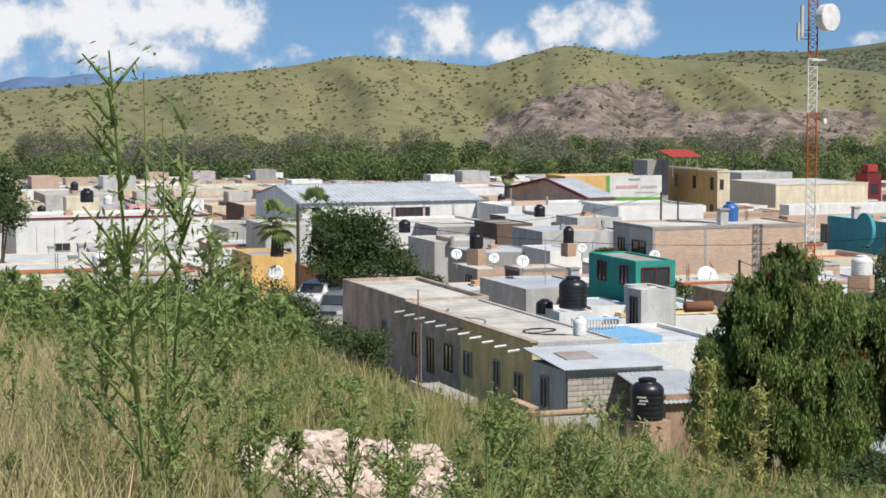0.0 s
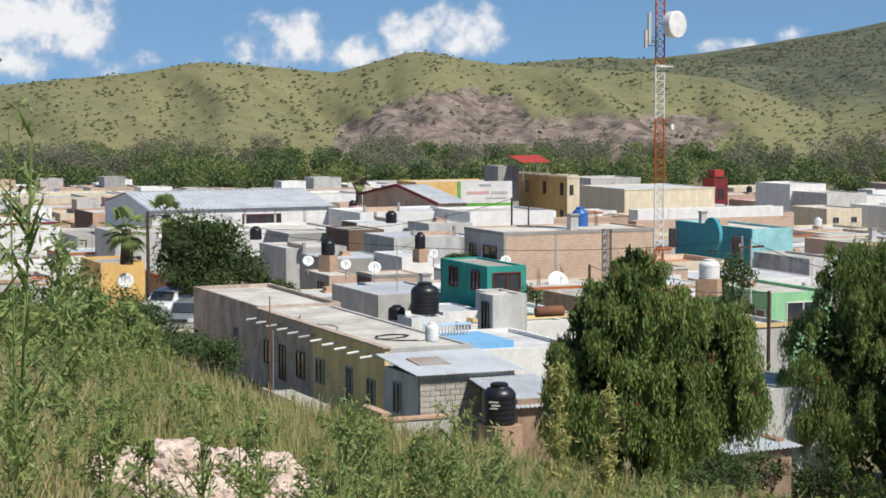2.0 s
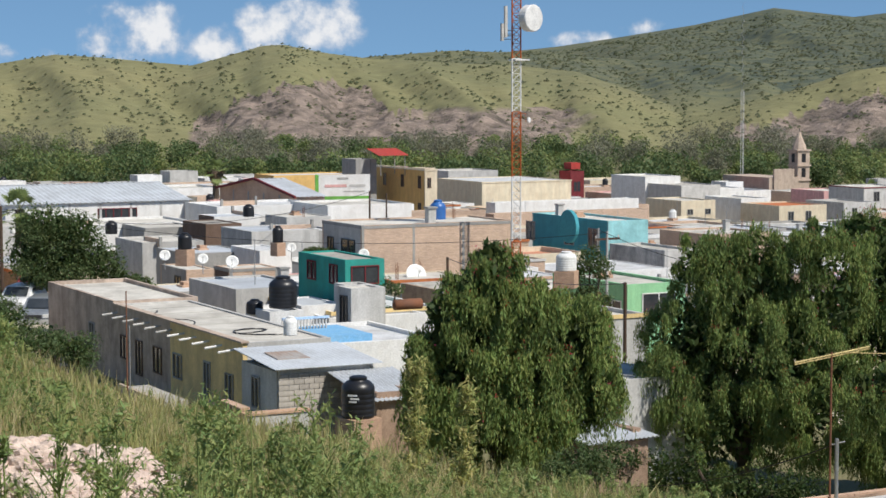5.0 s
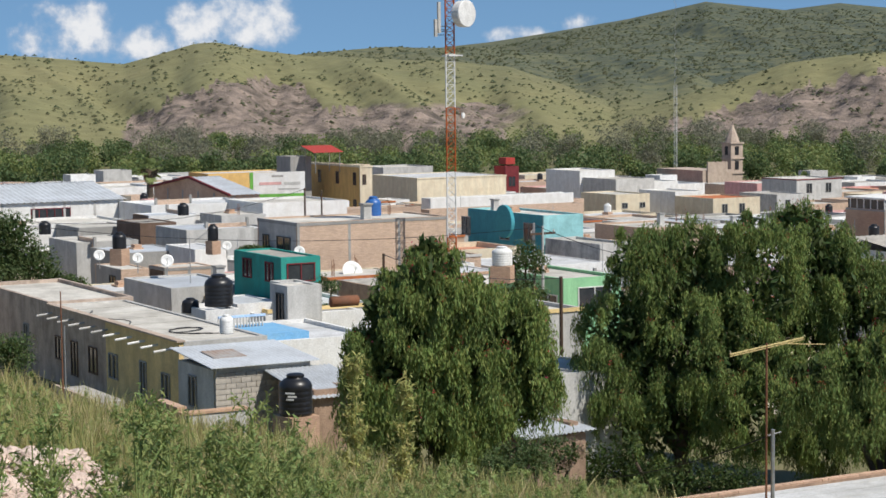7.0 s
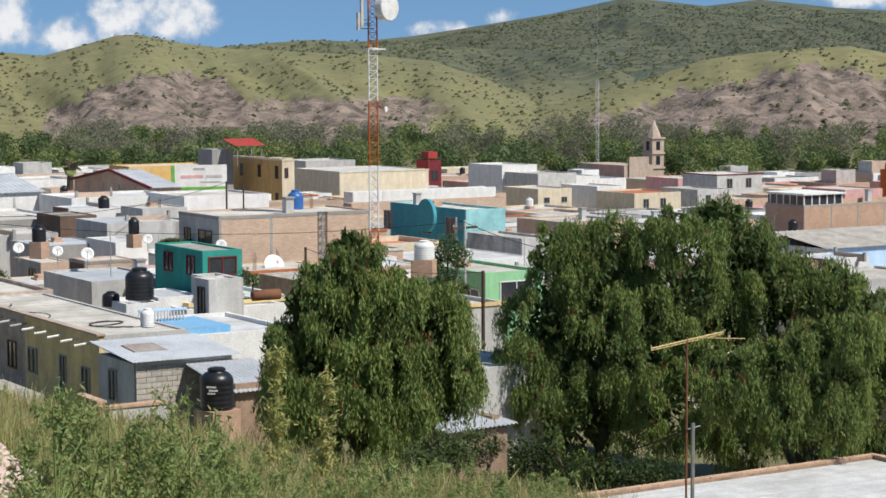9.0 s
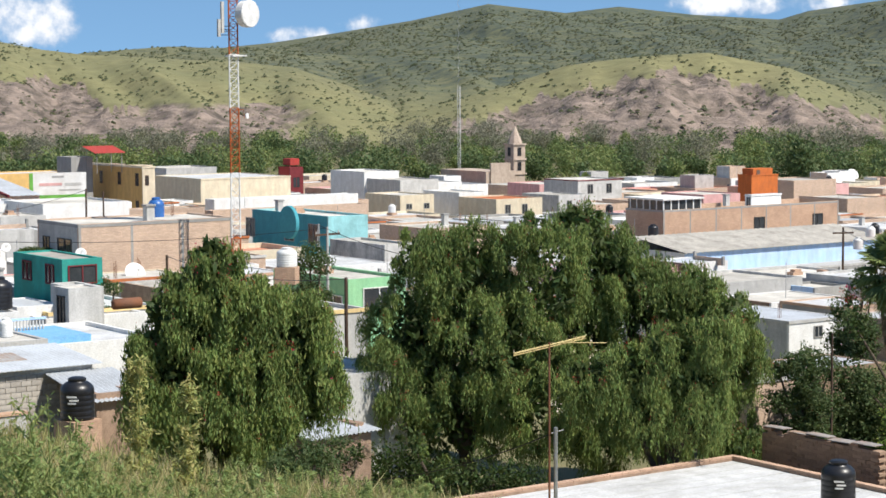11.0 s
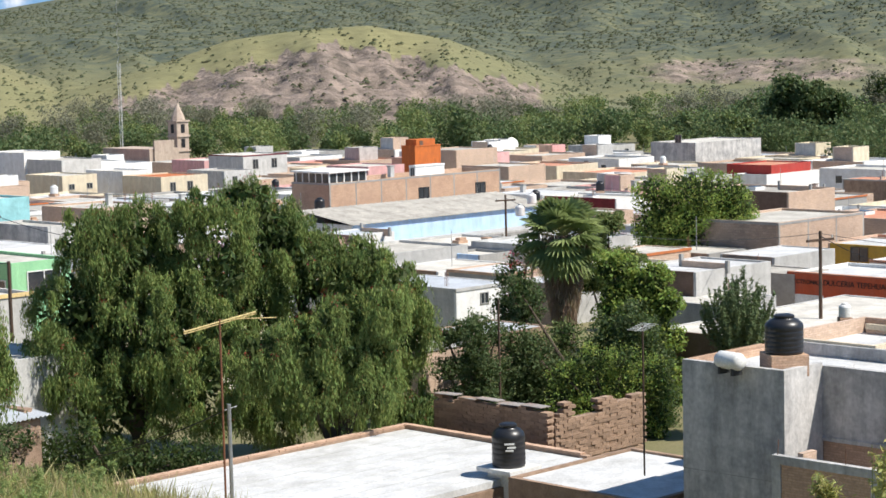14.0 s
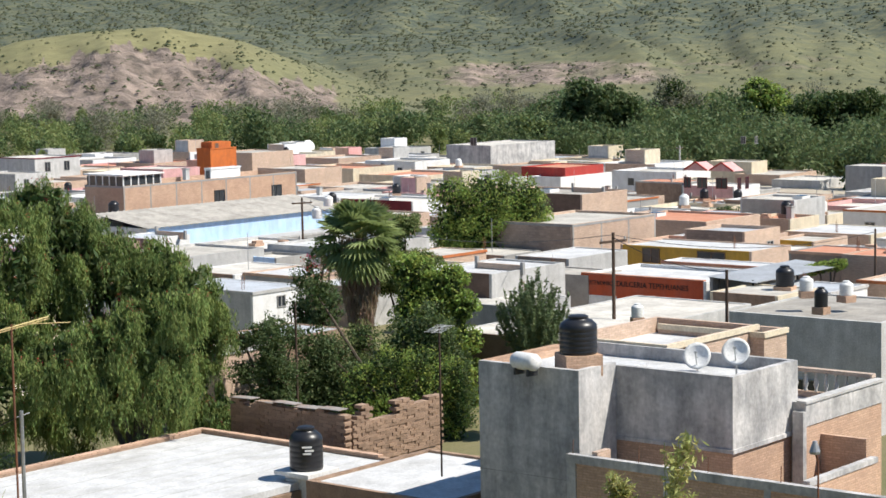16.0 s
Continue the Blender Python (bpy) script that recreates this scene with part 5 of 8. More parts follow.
HOUSES.append((sh.location.x - 2, sh.location.y + 5, 8, 18))
# car port and gravel-roofed house beyond
cpz = thing("carport", 72.96, 84.97, 16.75, GRID, "open carport with a pale sheet roof", "carport")
part("roof", sheet_roof(9.5, 2.6, 0.0, 0.18), "tin", cpz)
for px in (0.2, 4.6, 9.2):
    for py in (0.2, 2.4):
        part("post", tube([(px, py, -3.2), (px, py, 0.1)], 0.06, 0.06, 6), "darksteel", cpz)
part("back_wall", boxm(0, 2.7, -3.2, 9.5, 2.9, 0.2), "grey", cpz)
put(58.56, 60.22, 12.12, 7.61, 7.30, 6.26, "greywhite", "roofgrey", "grey house with a broad stained roof", parapet=0.06, left=((3.0, 2.6, 1.2, 1.0), (6.0, 2.6, 2.4, 1.0)))
put(52.17, 73.34, 12.48, 15.91, 7.07, 4.19, "greywhite", "rooflight", "low house with a wide cracked concrete roof", side="brown", parapet=0.05)
put(57.70, 86.53, 11.64, 5.33, 5.18, 4.87, "greywhite", "rooflight", "low house with a worn concrete roof", side="grey", parapet=0.06)
put(59.05, 90.43, 11.55, 6.82, 5.00, 6.23, "greywhite", "roofwhite", "pale house with dark red window frames", side="brown", parapet=0.1, left=((0.8, 2.2, 3.0, 1.5),), frame_mat="maroon")

# grey concrete house with a stair tower
ch = thing("house", 33.19, 46.34, 13.00, GRID, "bare grey concrete house with a stair tower", "house", "houses of the town")
CW, CL, CH = 1.90, 3.66, 7.72
part("tower_wall", boxm(0, 0, 0, 0.2, CL, CH), "concrete", ch)
part("tower_wall", boxm(0.2, 0, 0, CW, 0.2, CH), "concrete", ch)
part("tower_wall", boxm(0.2, CL - 0.2, 0, CW + 2.0, CL, CH), "brick", ch)
part("tower_roof", boxm(0.2, 0.2, CH - 0.45, CW + 2.0, CL - 0.2, CH - 0.3), "roofwhite", ch)
# main block beside it, nearer to the hill
DX, DY, DW, DH = CW, -3.98, 3.72, 7.63
DB = 5.54   # plaster ends here; raw brick below
part("main_wall", boxm(DX, DY, DB, DX + 0.2, 0, DH), "concrete", ch)
part("lower_wall", boxm(DX + 0.03, DY + 0.03, 0, DX + 0.2, 0, DB), "brick", ch, "raw red brick")
part("lower_wall", boxm(DX + 0.2, DY + 0.03, 0, DX + DW, DY + 0.2, DB), "brick", ch, "raw red brick")
part("ledge", boxm(DX - 0.05, DY - 0.05, DB - 0.12, DX + DW + 0.05, DY, DB), "concrete", ch)
part("ledge", boxm(DX - 0.05, DY, DB - 0.12, DX, 0.0, DB), "concrete", ch)
part("main_wall", boxm(DX + 0.2, DY, DB, DX + DW, DY + 0.2, DH), "concrete", ch)
part("parapet_lining", boxm(0.2, 0.2, CH - 0.3, 0.24, CL - 0.2, CH - 0.01), "brick", ch)
part("parapet_lining", boxm(DX + 0.21, 3.36, DH - 0.4, DX + DW - 0.2, 3.398, DH - 0.01), "brick", ch)
part("main_wall", boxm(DX + DW - 0.2, DY + 0.2, 0, DX + DW, 3.4, DH), "concrete", ch)
part("main_wall", boxm(DX + 2.0, 3.4, 0, DX + DW, 3.6, DH), "concrete", ch)
part("main_roof", boxm(DX + 0.2, DY + 0.2, DH - 0.55, DX + DW - 0.2, 3.4, DH - 0.4), "roofwhite", ch)
for k in range(3):
    part("joint_line", boxm(-0.004, 0.0, CH * 0.2 + k * 1.45, 0.01, CL, CH * 0.2 + k * 1.45 + 0.025), "grey", ch)
HOUSES.append((ch.location.x + 1, ch.location.y + 1, 6, 22))
# terrace beside it: a parapet in front, balusters along its far side
tr = thing("terrace", 39.63, 43.89, 13.00, GRID, "concrete terrace with a pale stone balustrade", "terrace")
TW, TD, TZ = 4.87, 3.16, 6.47
part("wall", boxm(0, 0, 0, TW, 0.2, TZ - 0.75), "brick", tr)
part("parapet", boxm(-0.02, -0.03, TZ - 0.75, TW + 0.02, 0.22, TZ - 0.08), "concrete", tr)
part("coping", boxm(-0.06, -0.07, TZ - 0.08, TW + 0.06, 0.26, TZ), "greywhite", tr)
part("side_wall", boxm(0, 0.22, 0, 0.2, 1.6, TZ - 0.05), "concrete", tr)
part("pillar", boxm(-0.22, -0.05, 0, -0.02, 0.3, TZ - 0.3), "concrete", tr)
part("floor_slab", boxm(0.2, 0.2, TZ - 0.95, TW, TD, TZ - 0.8), "concrete", tr)
part("side_kerb", boxm(TW - 0.2, 0.22, TZ - 0.8, TW, TD, TZ - 0.62), "brickpale", tr)
part("handrail", boxm(TW - 0.24, 0.22, TZ + 0.02, TW + 0.04, TD, TZ + 0.14), "stone", tr)
bal = add_lathe(bmesh.new(), [(0.06, 0), (0.06, 0.05), (0.035, 0.08), (0.085, 0.24), (0.045, 0.45), (0.04, 0.52), (0.06, 0.57), (0.06, 0.64)], 10)
bo = part("baluster", bal, "greywhite", tr, "", True)
for k in range(int(TD / 0.36)):
    o = bo if k == 0 else new("baluster", bo.data)
    o.parent = tr
    o.location = (TW - 0.1, 0.45 + k * 0.36, TZ - 0.62)
# brick rooms under construction in front of it, tied by one long beam
by = thing("brickwork", 31.86, 45.09, 18.67, GRID, "unfinished brick rooms with concrete tie beams", "building")
part("wall", boxm(0, -14, -6, 0.16, -0.32, -0.24), "brick", by)
part("tie_beam", boxm(-0.03, -14, -0.24, 0.19, 0.0, 0.0), "concrete", by, "grey concrete beam")
part("pillar", boxm(-0.02, -0.3, -6, 0.18, 0.0, -0.24), "concrete", by)
for k in range(4):
    part("pillar", boxm(-0.015, -3.4 - 3.1 * k, -6, 0.175, -3.2 - 3.1 * k, -0.24), "concrete", by)
part("cross_wall", boxm(0.2, -0.9, -6, 0.85, -0.72, 0.10), "brickpale", by)
part("cross_wall", boxm(0.2, -2.3, -6, 1.7, -2.12, -0.35), "brickpale", by)
part("floor_slab", boxm(0.2, -14, -3.0, 7, -0.3, -2.85), "roofgrey", by)
for k in range(4):
    part("rod", tube([(0.08, -0.15 - 2.2 * k, -0.05), (0.1, -0.15 - 2.2 * k, 0.42)], 0.012, 0.012, 5), "rust", by)
cw = thing("brickwork", 37.48, 41.35, 17.80, GRID, "low brick wall with a concrete cap", "wall")
part("wall", boxm(0, 0, -6, 4.08, 0.16, -0.16), "brick", cw)
part("tie_beam", boxm(-0.02, -0.03, -0.16, 4.10, 0.19, 0.0), "concrete", cw)
part("wall", boxm(3.78, 0.19, -6, 3.96, 4.5, 0.55), "brick", cw)
# house behind with stepped white terraces
put(43.23, 49.87, 12.56, 1.49, 4.13, 7.95, "brickpale", "roofwhite", "house with white terraces and broad cornices", band="cream")
put(38.30, 48.75, 12.65, 5.52, 4.00, 8.04, "brickpale", "roofwhite", "roof terrace with raw brick parapets", side="brick", parapet=0.5, band="cream")

# white roof with a brick rim under the hill
nr = thing("house", 20.93, 53.43, 12.60, GRID, "house with a white-painted flat roof and a brick rim", "house", "houses of the town")
NW, NL, NH = 13.25, 9.07, 3.75
part("wall", boxm(0, 0, 0, NW, NL, NH - 0.4), "adobe", nr)
part("roof", boxm(0.28, 0.1, NH - 0.38, NW - 0.28, NL - 0.28, NH - 0.16), "roofwhite", nr, "white painted concrete in strips")
for k in range(1, 12):
    part("roof_seam", boxm(0.3, NL * k / 12, NH - 0.16, NW - 0.3, NL * k / 12 + 0.03, NH - 0.152), "greywhite", nr)
rimb = boxm(-0.13, -0.13, -0.03, 0.13, 0.13, 0.04)
bmesh.ops.bevel(rimb, geom=rimb.edges[:], offset=0.008, segments=1)
rim0 = part("brick", rimb, "brick", nr)
part("rim", boxm(0.02, NL - 0.26, NH - 0.4, NW, NL, NH - 0.07), "adobe", nr)
part("rim", boxm(NW - 0.26, 0, NH - 0.4, NW, NL - 0.26, NH - 0.07), "adobe", nr)
rim_at = [(0.15 + 0.275 * k, NL - 0.13) for k in range(int(NW / 0.275))] + [(NW - 0.13, NL - 0.4 - 0.275 * k) for k in range(int(NL / 0.275) - 1)]
for i, (qx, qy) in enumerate(rim_at):
    o = rim0 if i == 0 else new("brick", rim0.data)
    o.parent = nr
    o.matrix_local = pose(qx, qy, NH - 0.035, random.uniform(-2, 2), random.uniform(-2, 2), random.uniform(-4, 4))
# second, lower white roof
put(30.92, 50.11, 12.69, 6.09, 5.70, 3.76, "adobe", "roofwhite", "low adobe house with a bright sheet roof", parapet=0.08)

# ruined adobe walls
ru = thing("ruined_house", 34.00, 61.19, 12.50, GRID, "roofless adobe house with crumbling walls", "ruin")
RL, RW, RH = 5.75, 4.94, 4.98
part("wall", boxm(-0.405, 0.1, 0, 0, RL, RH - 0.42), "adobe", ru)
part("wall_core", boxm(0.85, 0.03, 0, 2.6, 0.4, RH - 0.84), "adobe", ru)
part("wall_core", boxm(0.0, 0.03, 0, 0.85, 0.4, RH - 0.62), "adobe", ru)
part("wall_core", boxm(2.6, 0.03, 0, RW, 0.4, RH - 0.55), "adobe", ru)
ab = boxm(-0.207, -0.17, -0.06, 0.207, 0.17, 0.06)
bmesh.ops.bevel(ab, geom=ab.edges[:], offset=0.018, segments=1)
ab0 = part("brick", ab, "adobe", ru)
first = True
rg = random.Random(5)
for r in range(18):
    zz = RH - 2.1 + r * 0.125
    for c in range(int(RW / 0.42) + 1):
        xx = 0.2 + c * 0.42 + (0.2 if r % 2 else 0)
        topline = RH - 0.12 + 0.10 * math.sin(xx * 2.9) - (0.3 if xx < 0.5 else 0) - 0.05 * xx
        if zz > topline or xx > RW or (0.9 < xx < 2.5 and RH - 0.72 < zz < RH - 0.28):
            continue
        o = ab0 if first else new("brick", ab0.data)
        first = False
        o.parent = ru
        o.matrix_local = pose(xx + rg.uniform(-0.03, 0.03), 0.16 + rg.uniform(-0.03, 0.02), zz, rg.uniform(-2, 2), rg.uniform(-2, 2), rg.uniform(-4, 4))
for r in range(17):
    zz = RH - 2.1 + r * 0.125
    for c in range(int(RL / 0.42)):
        yy = 0.22 + c * 0.42 + (0.2 if r % 2 else 0)
        if zz > RH - 0.16 - 0.16 * abs(math.sin(yy * 1.7)) - 0.09 * math.sin(yy * 4.1) or yy > RL or rg.random() < 0.03:
            continue
        o = new("brick", ab0.data)
        o.parent = ru
        o.matrix_local = pose(-0.25 + rg.uniform(-0.02, 0.02), yy, zz, rg.uniform(-2, 2), rg.uniform(-2, 2), 90 + rg.uniform(-3, 3))
for k in range(5):
    sheet = part("coping_sheet", sheet_roof(0.5, 1.0, 0.0, 0.02, over=0.0, pitch=0.12, amp=0.012), "rusttin", ru, "loose sheet of roofing")
    sheet.matrix_local = pose(-0.5, 0.25 + 1.08 * k, RH - 0.13 - 0.05 * (k % 2), rg.uniform(-3, 3), rg.uniform(-5, 5), rg.uniform(-6, 6))
HOUSES.append((ru.location.x, ru.location.y + 3, 7, 18))
# small brick hut by the trees, and a shack under them
put(36.65, 77.80, 12.08, 2.84, 4.00, 5.07, "brickpale", "roofgrey", "small pale brick hut by the trees", band="greywhite", parapet=0.1)
sk = thing("shack", 13.51, 60.51, 18.88, GRID + 8, "adobe shack with a dark sheet roof", "shack")
part("wall", boxm(0, 0, -3, 2.4, 0.35, -0.1), "adobe", sk)
part("wall", boxm(0, 0.35, -3, 0.35, 4.2, -0.1), "adobe", sk)
part("wall", boxm(2.05, 0.35, -3, 2.4, 4.2, 0.2), "adobe", sk)
part("roof", sheet_roof(2.4, 4.2, 0.0, 0.45), "tin", sk)
put(17.23, 71.97, 14.13, 2.88, 5.00, 4.98, "greywhite", "rooflight", "low house with a pale worn roof", parapet=0.06)
put(21.04, 89.56, 13.73, 1.85, 5.00, 5.75, "greywhite", "rooflight", "house with a pale flat roof", band="yellow")

# arched pediment on the turquoise house
pd = part("pediment", add_lathe(bmesh.new(), [(0.98, -0.12), (1.0, -0.1), (1.0, 0.1), (0.98, 0.12)], 28), "turquoise")
pd.matrix_world = Matrix.Translation((24.87, 117.39, 21.65)) @ Matrix.Rotation(radians(GRID - 90), 4, "Z") @ Matrix.Rotation(radians(90), 4, "X")
tagged(pd, "round turquoise pediment over a house front", "pediment")
# church tower
cz = 3.0
chu = thing("church", 131.33, 393.67, cz, GRID, "stone church with a square bell tower and spire", "church")
CT = 14.18
part("tower", boxm(-1.5, -1.5, 0, 1.5, 1.5, CT), "stone", chu)
for zc in (CT - 0.3, CT - 3.4, CT - 6.4):
    part("cornice", boxm(-1.75, -1.75, zc, 1.75, 1.75, zc + 0.28), "stone", chu)
sp = add_lathe(bmesh.new(), [(1.5, CT), (1.3, CT + 0.8), (0.08, CT + 3.6)], 8)
part("spire", sp, "stone", chu)
part("cross", tube([(0, 0, CT + 3.5), (0, 0, CT + 4.3)], 0.06), "darksteel", chu)
for dz in (CT - 5.6, CT - 2.6):
    part("belfry_opening", boxm(-0.5, -1.53, dz, 0.5, -1.4, dz + 1.8), "dark", chu)
    part("belfry_opening", boxm(-1.53, -0.5, dz, -1.4, 0.5, dz + 1.8), "dark", chu)
part("nave", boxm(-9, -2, 0, -1.6, 14, CT - 5.5), "stone", chu)
part("nave_front", boxm(-8, -2.4, 0, -3, -2, CT - 3.8), "stone", chu)

HOUSES.append((chu.location.x, chu.location.y, 5, cz + CT - 4.5))
# ---- lattice mast ----
mast = thing("radio_mast", 20.95, 114.09, 14.5, 20, "red and white lattice radio mast with dishes", "mast")
MZ = [6.58, 10.33, 14.07, 17.14]
bands = [(0.0, MZ[0], "mastred"), (MZ[0], MZ[1], "mastwhite"), (MZ[1], MZ[2], "mastred"), (MZ[2], MZ[3], "mastwhite"), (MZ[3], MZ[3] + 6.5, "mastred")]
MR = 0.33
legs = [(MR * math.cos(radians(90 + 120 * i)), MR * math.sin(radians(90 + 120 * i))) for i in range(3)]
for z0, z1, mm in bands:
    sec = part("mast_section", tube([(legs[0][0], legs[0][1], z0), (legs[0][0], legs[0][1], z1)], 0.045, 0.045, 6), mm, mast)
    for lx, ly in legs[1:]:
        part("leg", tube([(lx, ly, z0), (lx, ly, z1)], 0.045, 0.045, 6), mm, sec)
    n = max(1, int((z1 - z0) / 0.42))
    br = bmesh.new()
    for i in range(n):
        za, zb = z0 + (z1 - z0) * i / n, z0 + (z1 - z0) * (i + 1) / n
        for s in range(3):
            a, b = legs[s], legs[(s + 1) % 3]
            add_tube(br, [(a[0], a[1], za), (b[0], b[1], zb)], 0.02, 0.02, 4)
            add_tube(br, [(a[0], a[1], zb), (b[0], b[1], zb)], 0.02, 0.02, 4)
    part("lattice", br, mm, sec)
dz = 19.44
drum = add_lathe(bmesh.new(), [(0.5, 0), (0.76, 0.12), (0.78, 0.62), (0.74, 0.66)], 28)
dr = part("drum_dish", drum, "mastwhite", mast, "white drum antenna with a flat cover")
dr.matrix_local = Matrix.Translation((0.5, -0.35, dz)) @ Matrix.Rotation(radians(-72), 4, "Z") @ Matrix.Rotation(radians(90), 4, "Y")
dr2 = part("small_dish", add_lathe(bmesh.new(), [(0.08, 0), (0.16, 0.06), (0.17, 0.12)], 16), "mastwhite", mast)
dr2.matrix_local = Matrix.Translation((0.85, 0, 13.59)) @ Matrix.Rotation(radians(-60), 4, "Z") @ Matrix.Rotation(radians(90), 4, "Y")
part("bracket", tube([(0.2, 0, MZ[2] - 0.1), (0.72, 0, MZ[2] - 0.1), (0.74, 0, MZ[2] - 0.6)], 0.02), "mastred", mast)
part("platform", boxm(-0.2, -0.4, MZ[3] - 0.12, 0.75, 0.4, MZ[3] - 0.04), "mastwhite", mast)
for k, (px, z0, z1) in enumerate(((-0.62, 1.2, 3.0), (-0.85, 1.0, 2.0))):
    part("panel_antenna", boxm(px - 0.08, -0.08, MZ[3] + z0, px + 0.08, 0.08, MZ[3] + z1), "greywhite", mast)
    part("bracket", tube([(px, 0, MZ[3] + z0 + 0.4), (0, 0, MZ[3] + z0 + 0.4)], 0.02), "darksteel", mast)
    part("bracket", tube([(px, 0, MZ[3] + z0 + 0.1), (0, 0, MZ[3] + z0 + 0.1)], 0.02), "darksteel", mast)
mast2 = thing("radio_mast", 124.68, 411.53, 2, 0, "thin grey lattice mast over the town", "mast")
for lx, ly in ((0.3, 0), (-0.3, 0.1), (0, -0.35)):
    part("leg", tube([(lx, ly, 0), (lx, ly, 27.06)], 0.045, 0.045, 4), "mastwhite", mast2)
br = bmesh.new()
for i in range(24):
    add_tube(br, [(0.3, 0, i * 1.9), (-0.3, 0.1, i * 1.9 + 0.95), (0, -0.35, i * 1.9 + 1.9)], 0.04, 0.04, 3)
part("lattice", br, "mastwhite", mast2)


# ---- the rest of the town: plain houses in its street grid ----
PAINTS = ["white", "white", "white", "greywhite", "greywhite", "grey", "brickpale", "brickpale", "brickpale", "cream", "cream", "pink", "white", "white", "greywhite", "white", "brickpale", "greywhite", "cream"]
TOPS = ["rooflight", "rooflight", "roofwhite", "roofwhite", "roofgrey", "tin", "rooflight", "roofgrey", "tin", "roofred"]
WORDS = {"white": "plain white", "greywhite": "pale grey", "grey": "grey cement", "brickpale": "pale raw brick", "brick": "raw brick", "cream": "cream plastered", "pink": "faded pink", "lightblue": "pale blue", "ochre": "ochre yellow"}
TOPWORDS = {"rooflight": "a worn concrete roof", "roofwhite": "a whitewashed roof", "roofgrey": "a stained grey roof", "tin": "a sheet-metal roof", "roofred": "a reddish sealed roof"}
rg = random.Random(11)
gc, gs_ = math.cos(radians(GRID)), math.sin(radians(GRID))
done = {(round(p[0], 3), round(p[1], 3)) for p in PLOTS}
PLOTS += [(hx, hy, hr * 0.7, hr * 0.7) for hx, hy, hr, _ in HOUSES if (round(hx, 3), round(hy, 3)) not in done]
marked = [(math.degrees(math.atan2(hx, hy)), math.hypot(hx, hy), hr, ht) for hx, hy, hr, ht in HOUSES]
OPEN_VIEWS = [  # fronts that stay clear: first and last bearing, lowest sight line in degrees, distance
    (6.01, 10.37, -5.51, 114),   # brick house
    (4.19, 6.66, -5.64, 98),   # teal house
    (4.88, 6.09, -4.65, 118),   # its side windows
    (-2.90, 1.15, -3.87, 170),   # warehouse front
    (-12.08, -6.62, -4.83, 165),   # white house with the cornice
    (-5.59, -2.35, -6.67, 140),   # cars and the orange house
    (4.66, 6.32, -3.25, 200),   # billboard
    (5.84, 8.19, -3.03, 230),   # yellow house
    (10.85, 14.18, -4.56, 150),   # turquoise house
    (13.12, 15.56, -5.45, 140),   # dark house
    (11.33, 13.77, -6.42, 110),   # mint house
    (23.13, 28.92, -5.58, 150),   # blue workshop
    (22.39, 27.58, -4.11, 180),   # long brick house
    (35.73, 39.29, -7.30, 113),   # lettered shop
    (33.12, 37.69, -5.94, 138),   # block house
    (36.85, 40.57, -6.18, 128),   # mustard house
    (38.64, 40.83, -4.29, 235),   # pink house
    (31.53, 34.70, -5.55, 140),   # light green tree
    (28.06, 30.67, -7.58, 118),   # palm
    (-4.12, -1.36, -3.93, 115),   # dark tree
]
ROOFS = []
GEN, GEN_TOP = [], []
FAR = 235.0
FARBOX = {}
BOX_F = np.array([(3, 2, 1, 0), (4, 5, 6, 7), (0, 1, 5, 4), (1, 2, 6, 5), (2, 3, 7, 6), (3, 0, 4, 7)])


def far_box(key, ox, oy, z, x0, y0, z0, x1, y1, z1):
    c = np.array([(x0, y0, z0), (x1, y0, z0), (x1, y1, z0), (x0, y1, z0), (x0, y0, z1), (x1, y0, z1), (x1, y1, z1), (x0, y1, z1)], float)
    v = np.stack([ox + gc * c[:, 0] - gs_ * c[:, 1], oy + gs_ * c[:, 0] + gc * c[:, 1], z + c[:, 2]], 1)
    bv, bf = FARBOX.setdefault(key, ([], []))
    bf.extend((BOX_F + len(bv)).tolist())
    bv.extend(v.tolist())


def far_house(ox, oy, z, w, l, h, paint, side, roof, wins, lins):
    """A house at the far side of town: four walls with a parapet, a sunk roof and window panes."""
    far_box(paint, ox, oy, z, 0, 0, 0, w, 0.2, h)
    far_box(paint, ox, oy, z, 0, l - 0.2, 0, w, l, h)
    far_box(paint, ox, oy, z, w - 0.2, 0.2, 0, w, l - 0.2, h)
    far_box(side, ox, oy, z, 0, 0.2, 0, 0.2, l - 0.2, h)
    far_box(roof, ox, oy, z, 0.2, 0.2, h - 0.45, w - 0.2, l - 0.2, h - 0.3)
    for a, b, ww, hh in wins:
        far_box("pane", ox, oy, z, a, -0.03, b, a + ww, 0.05, b + hh)
    for a, b, ww, hh in lins:
        far_box("pane", ox, oy, z, -0.03, a, b, 0.05, a + ww, b + hh)


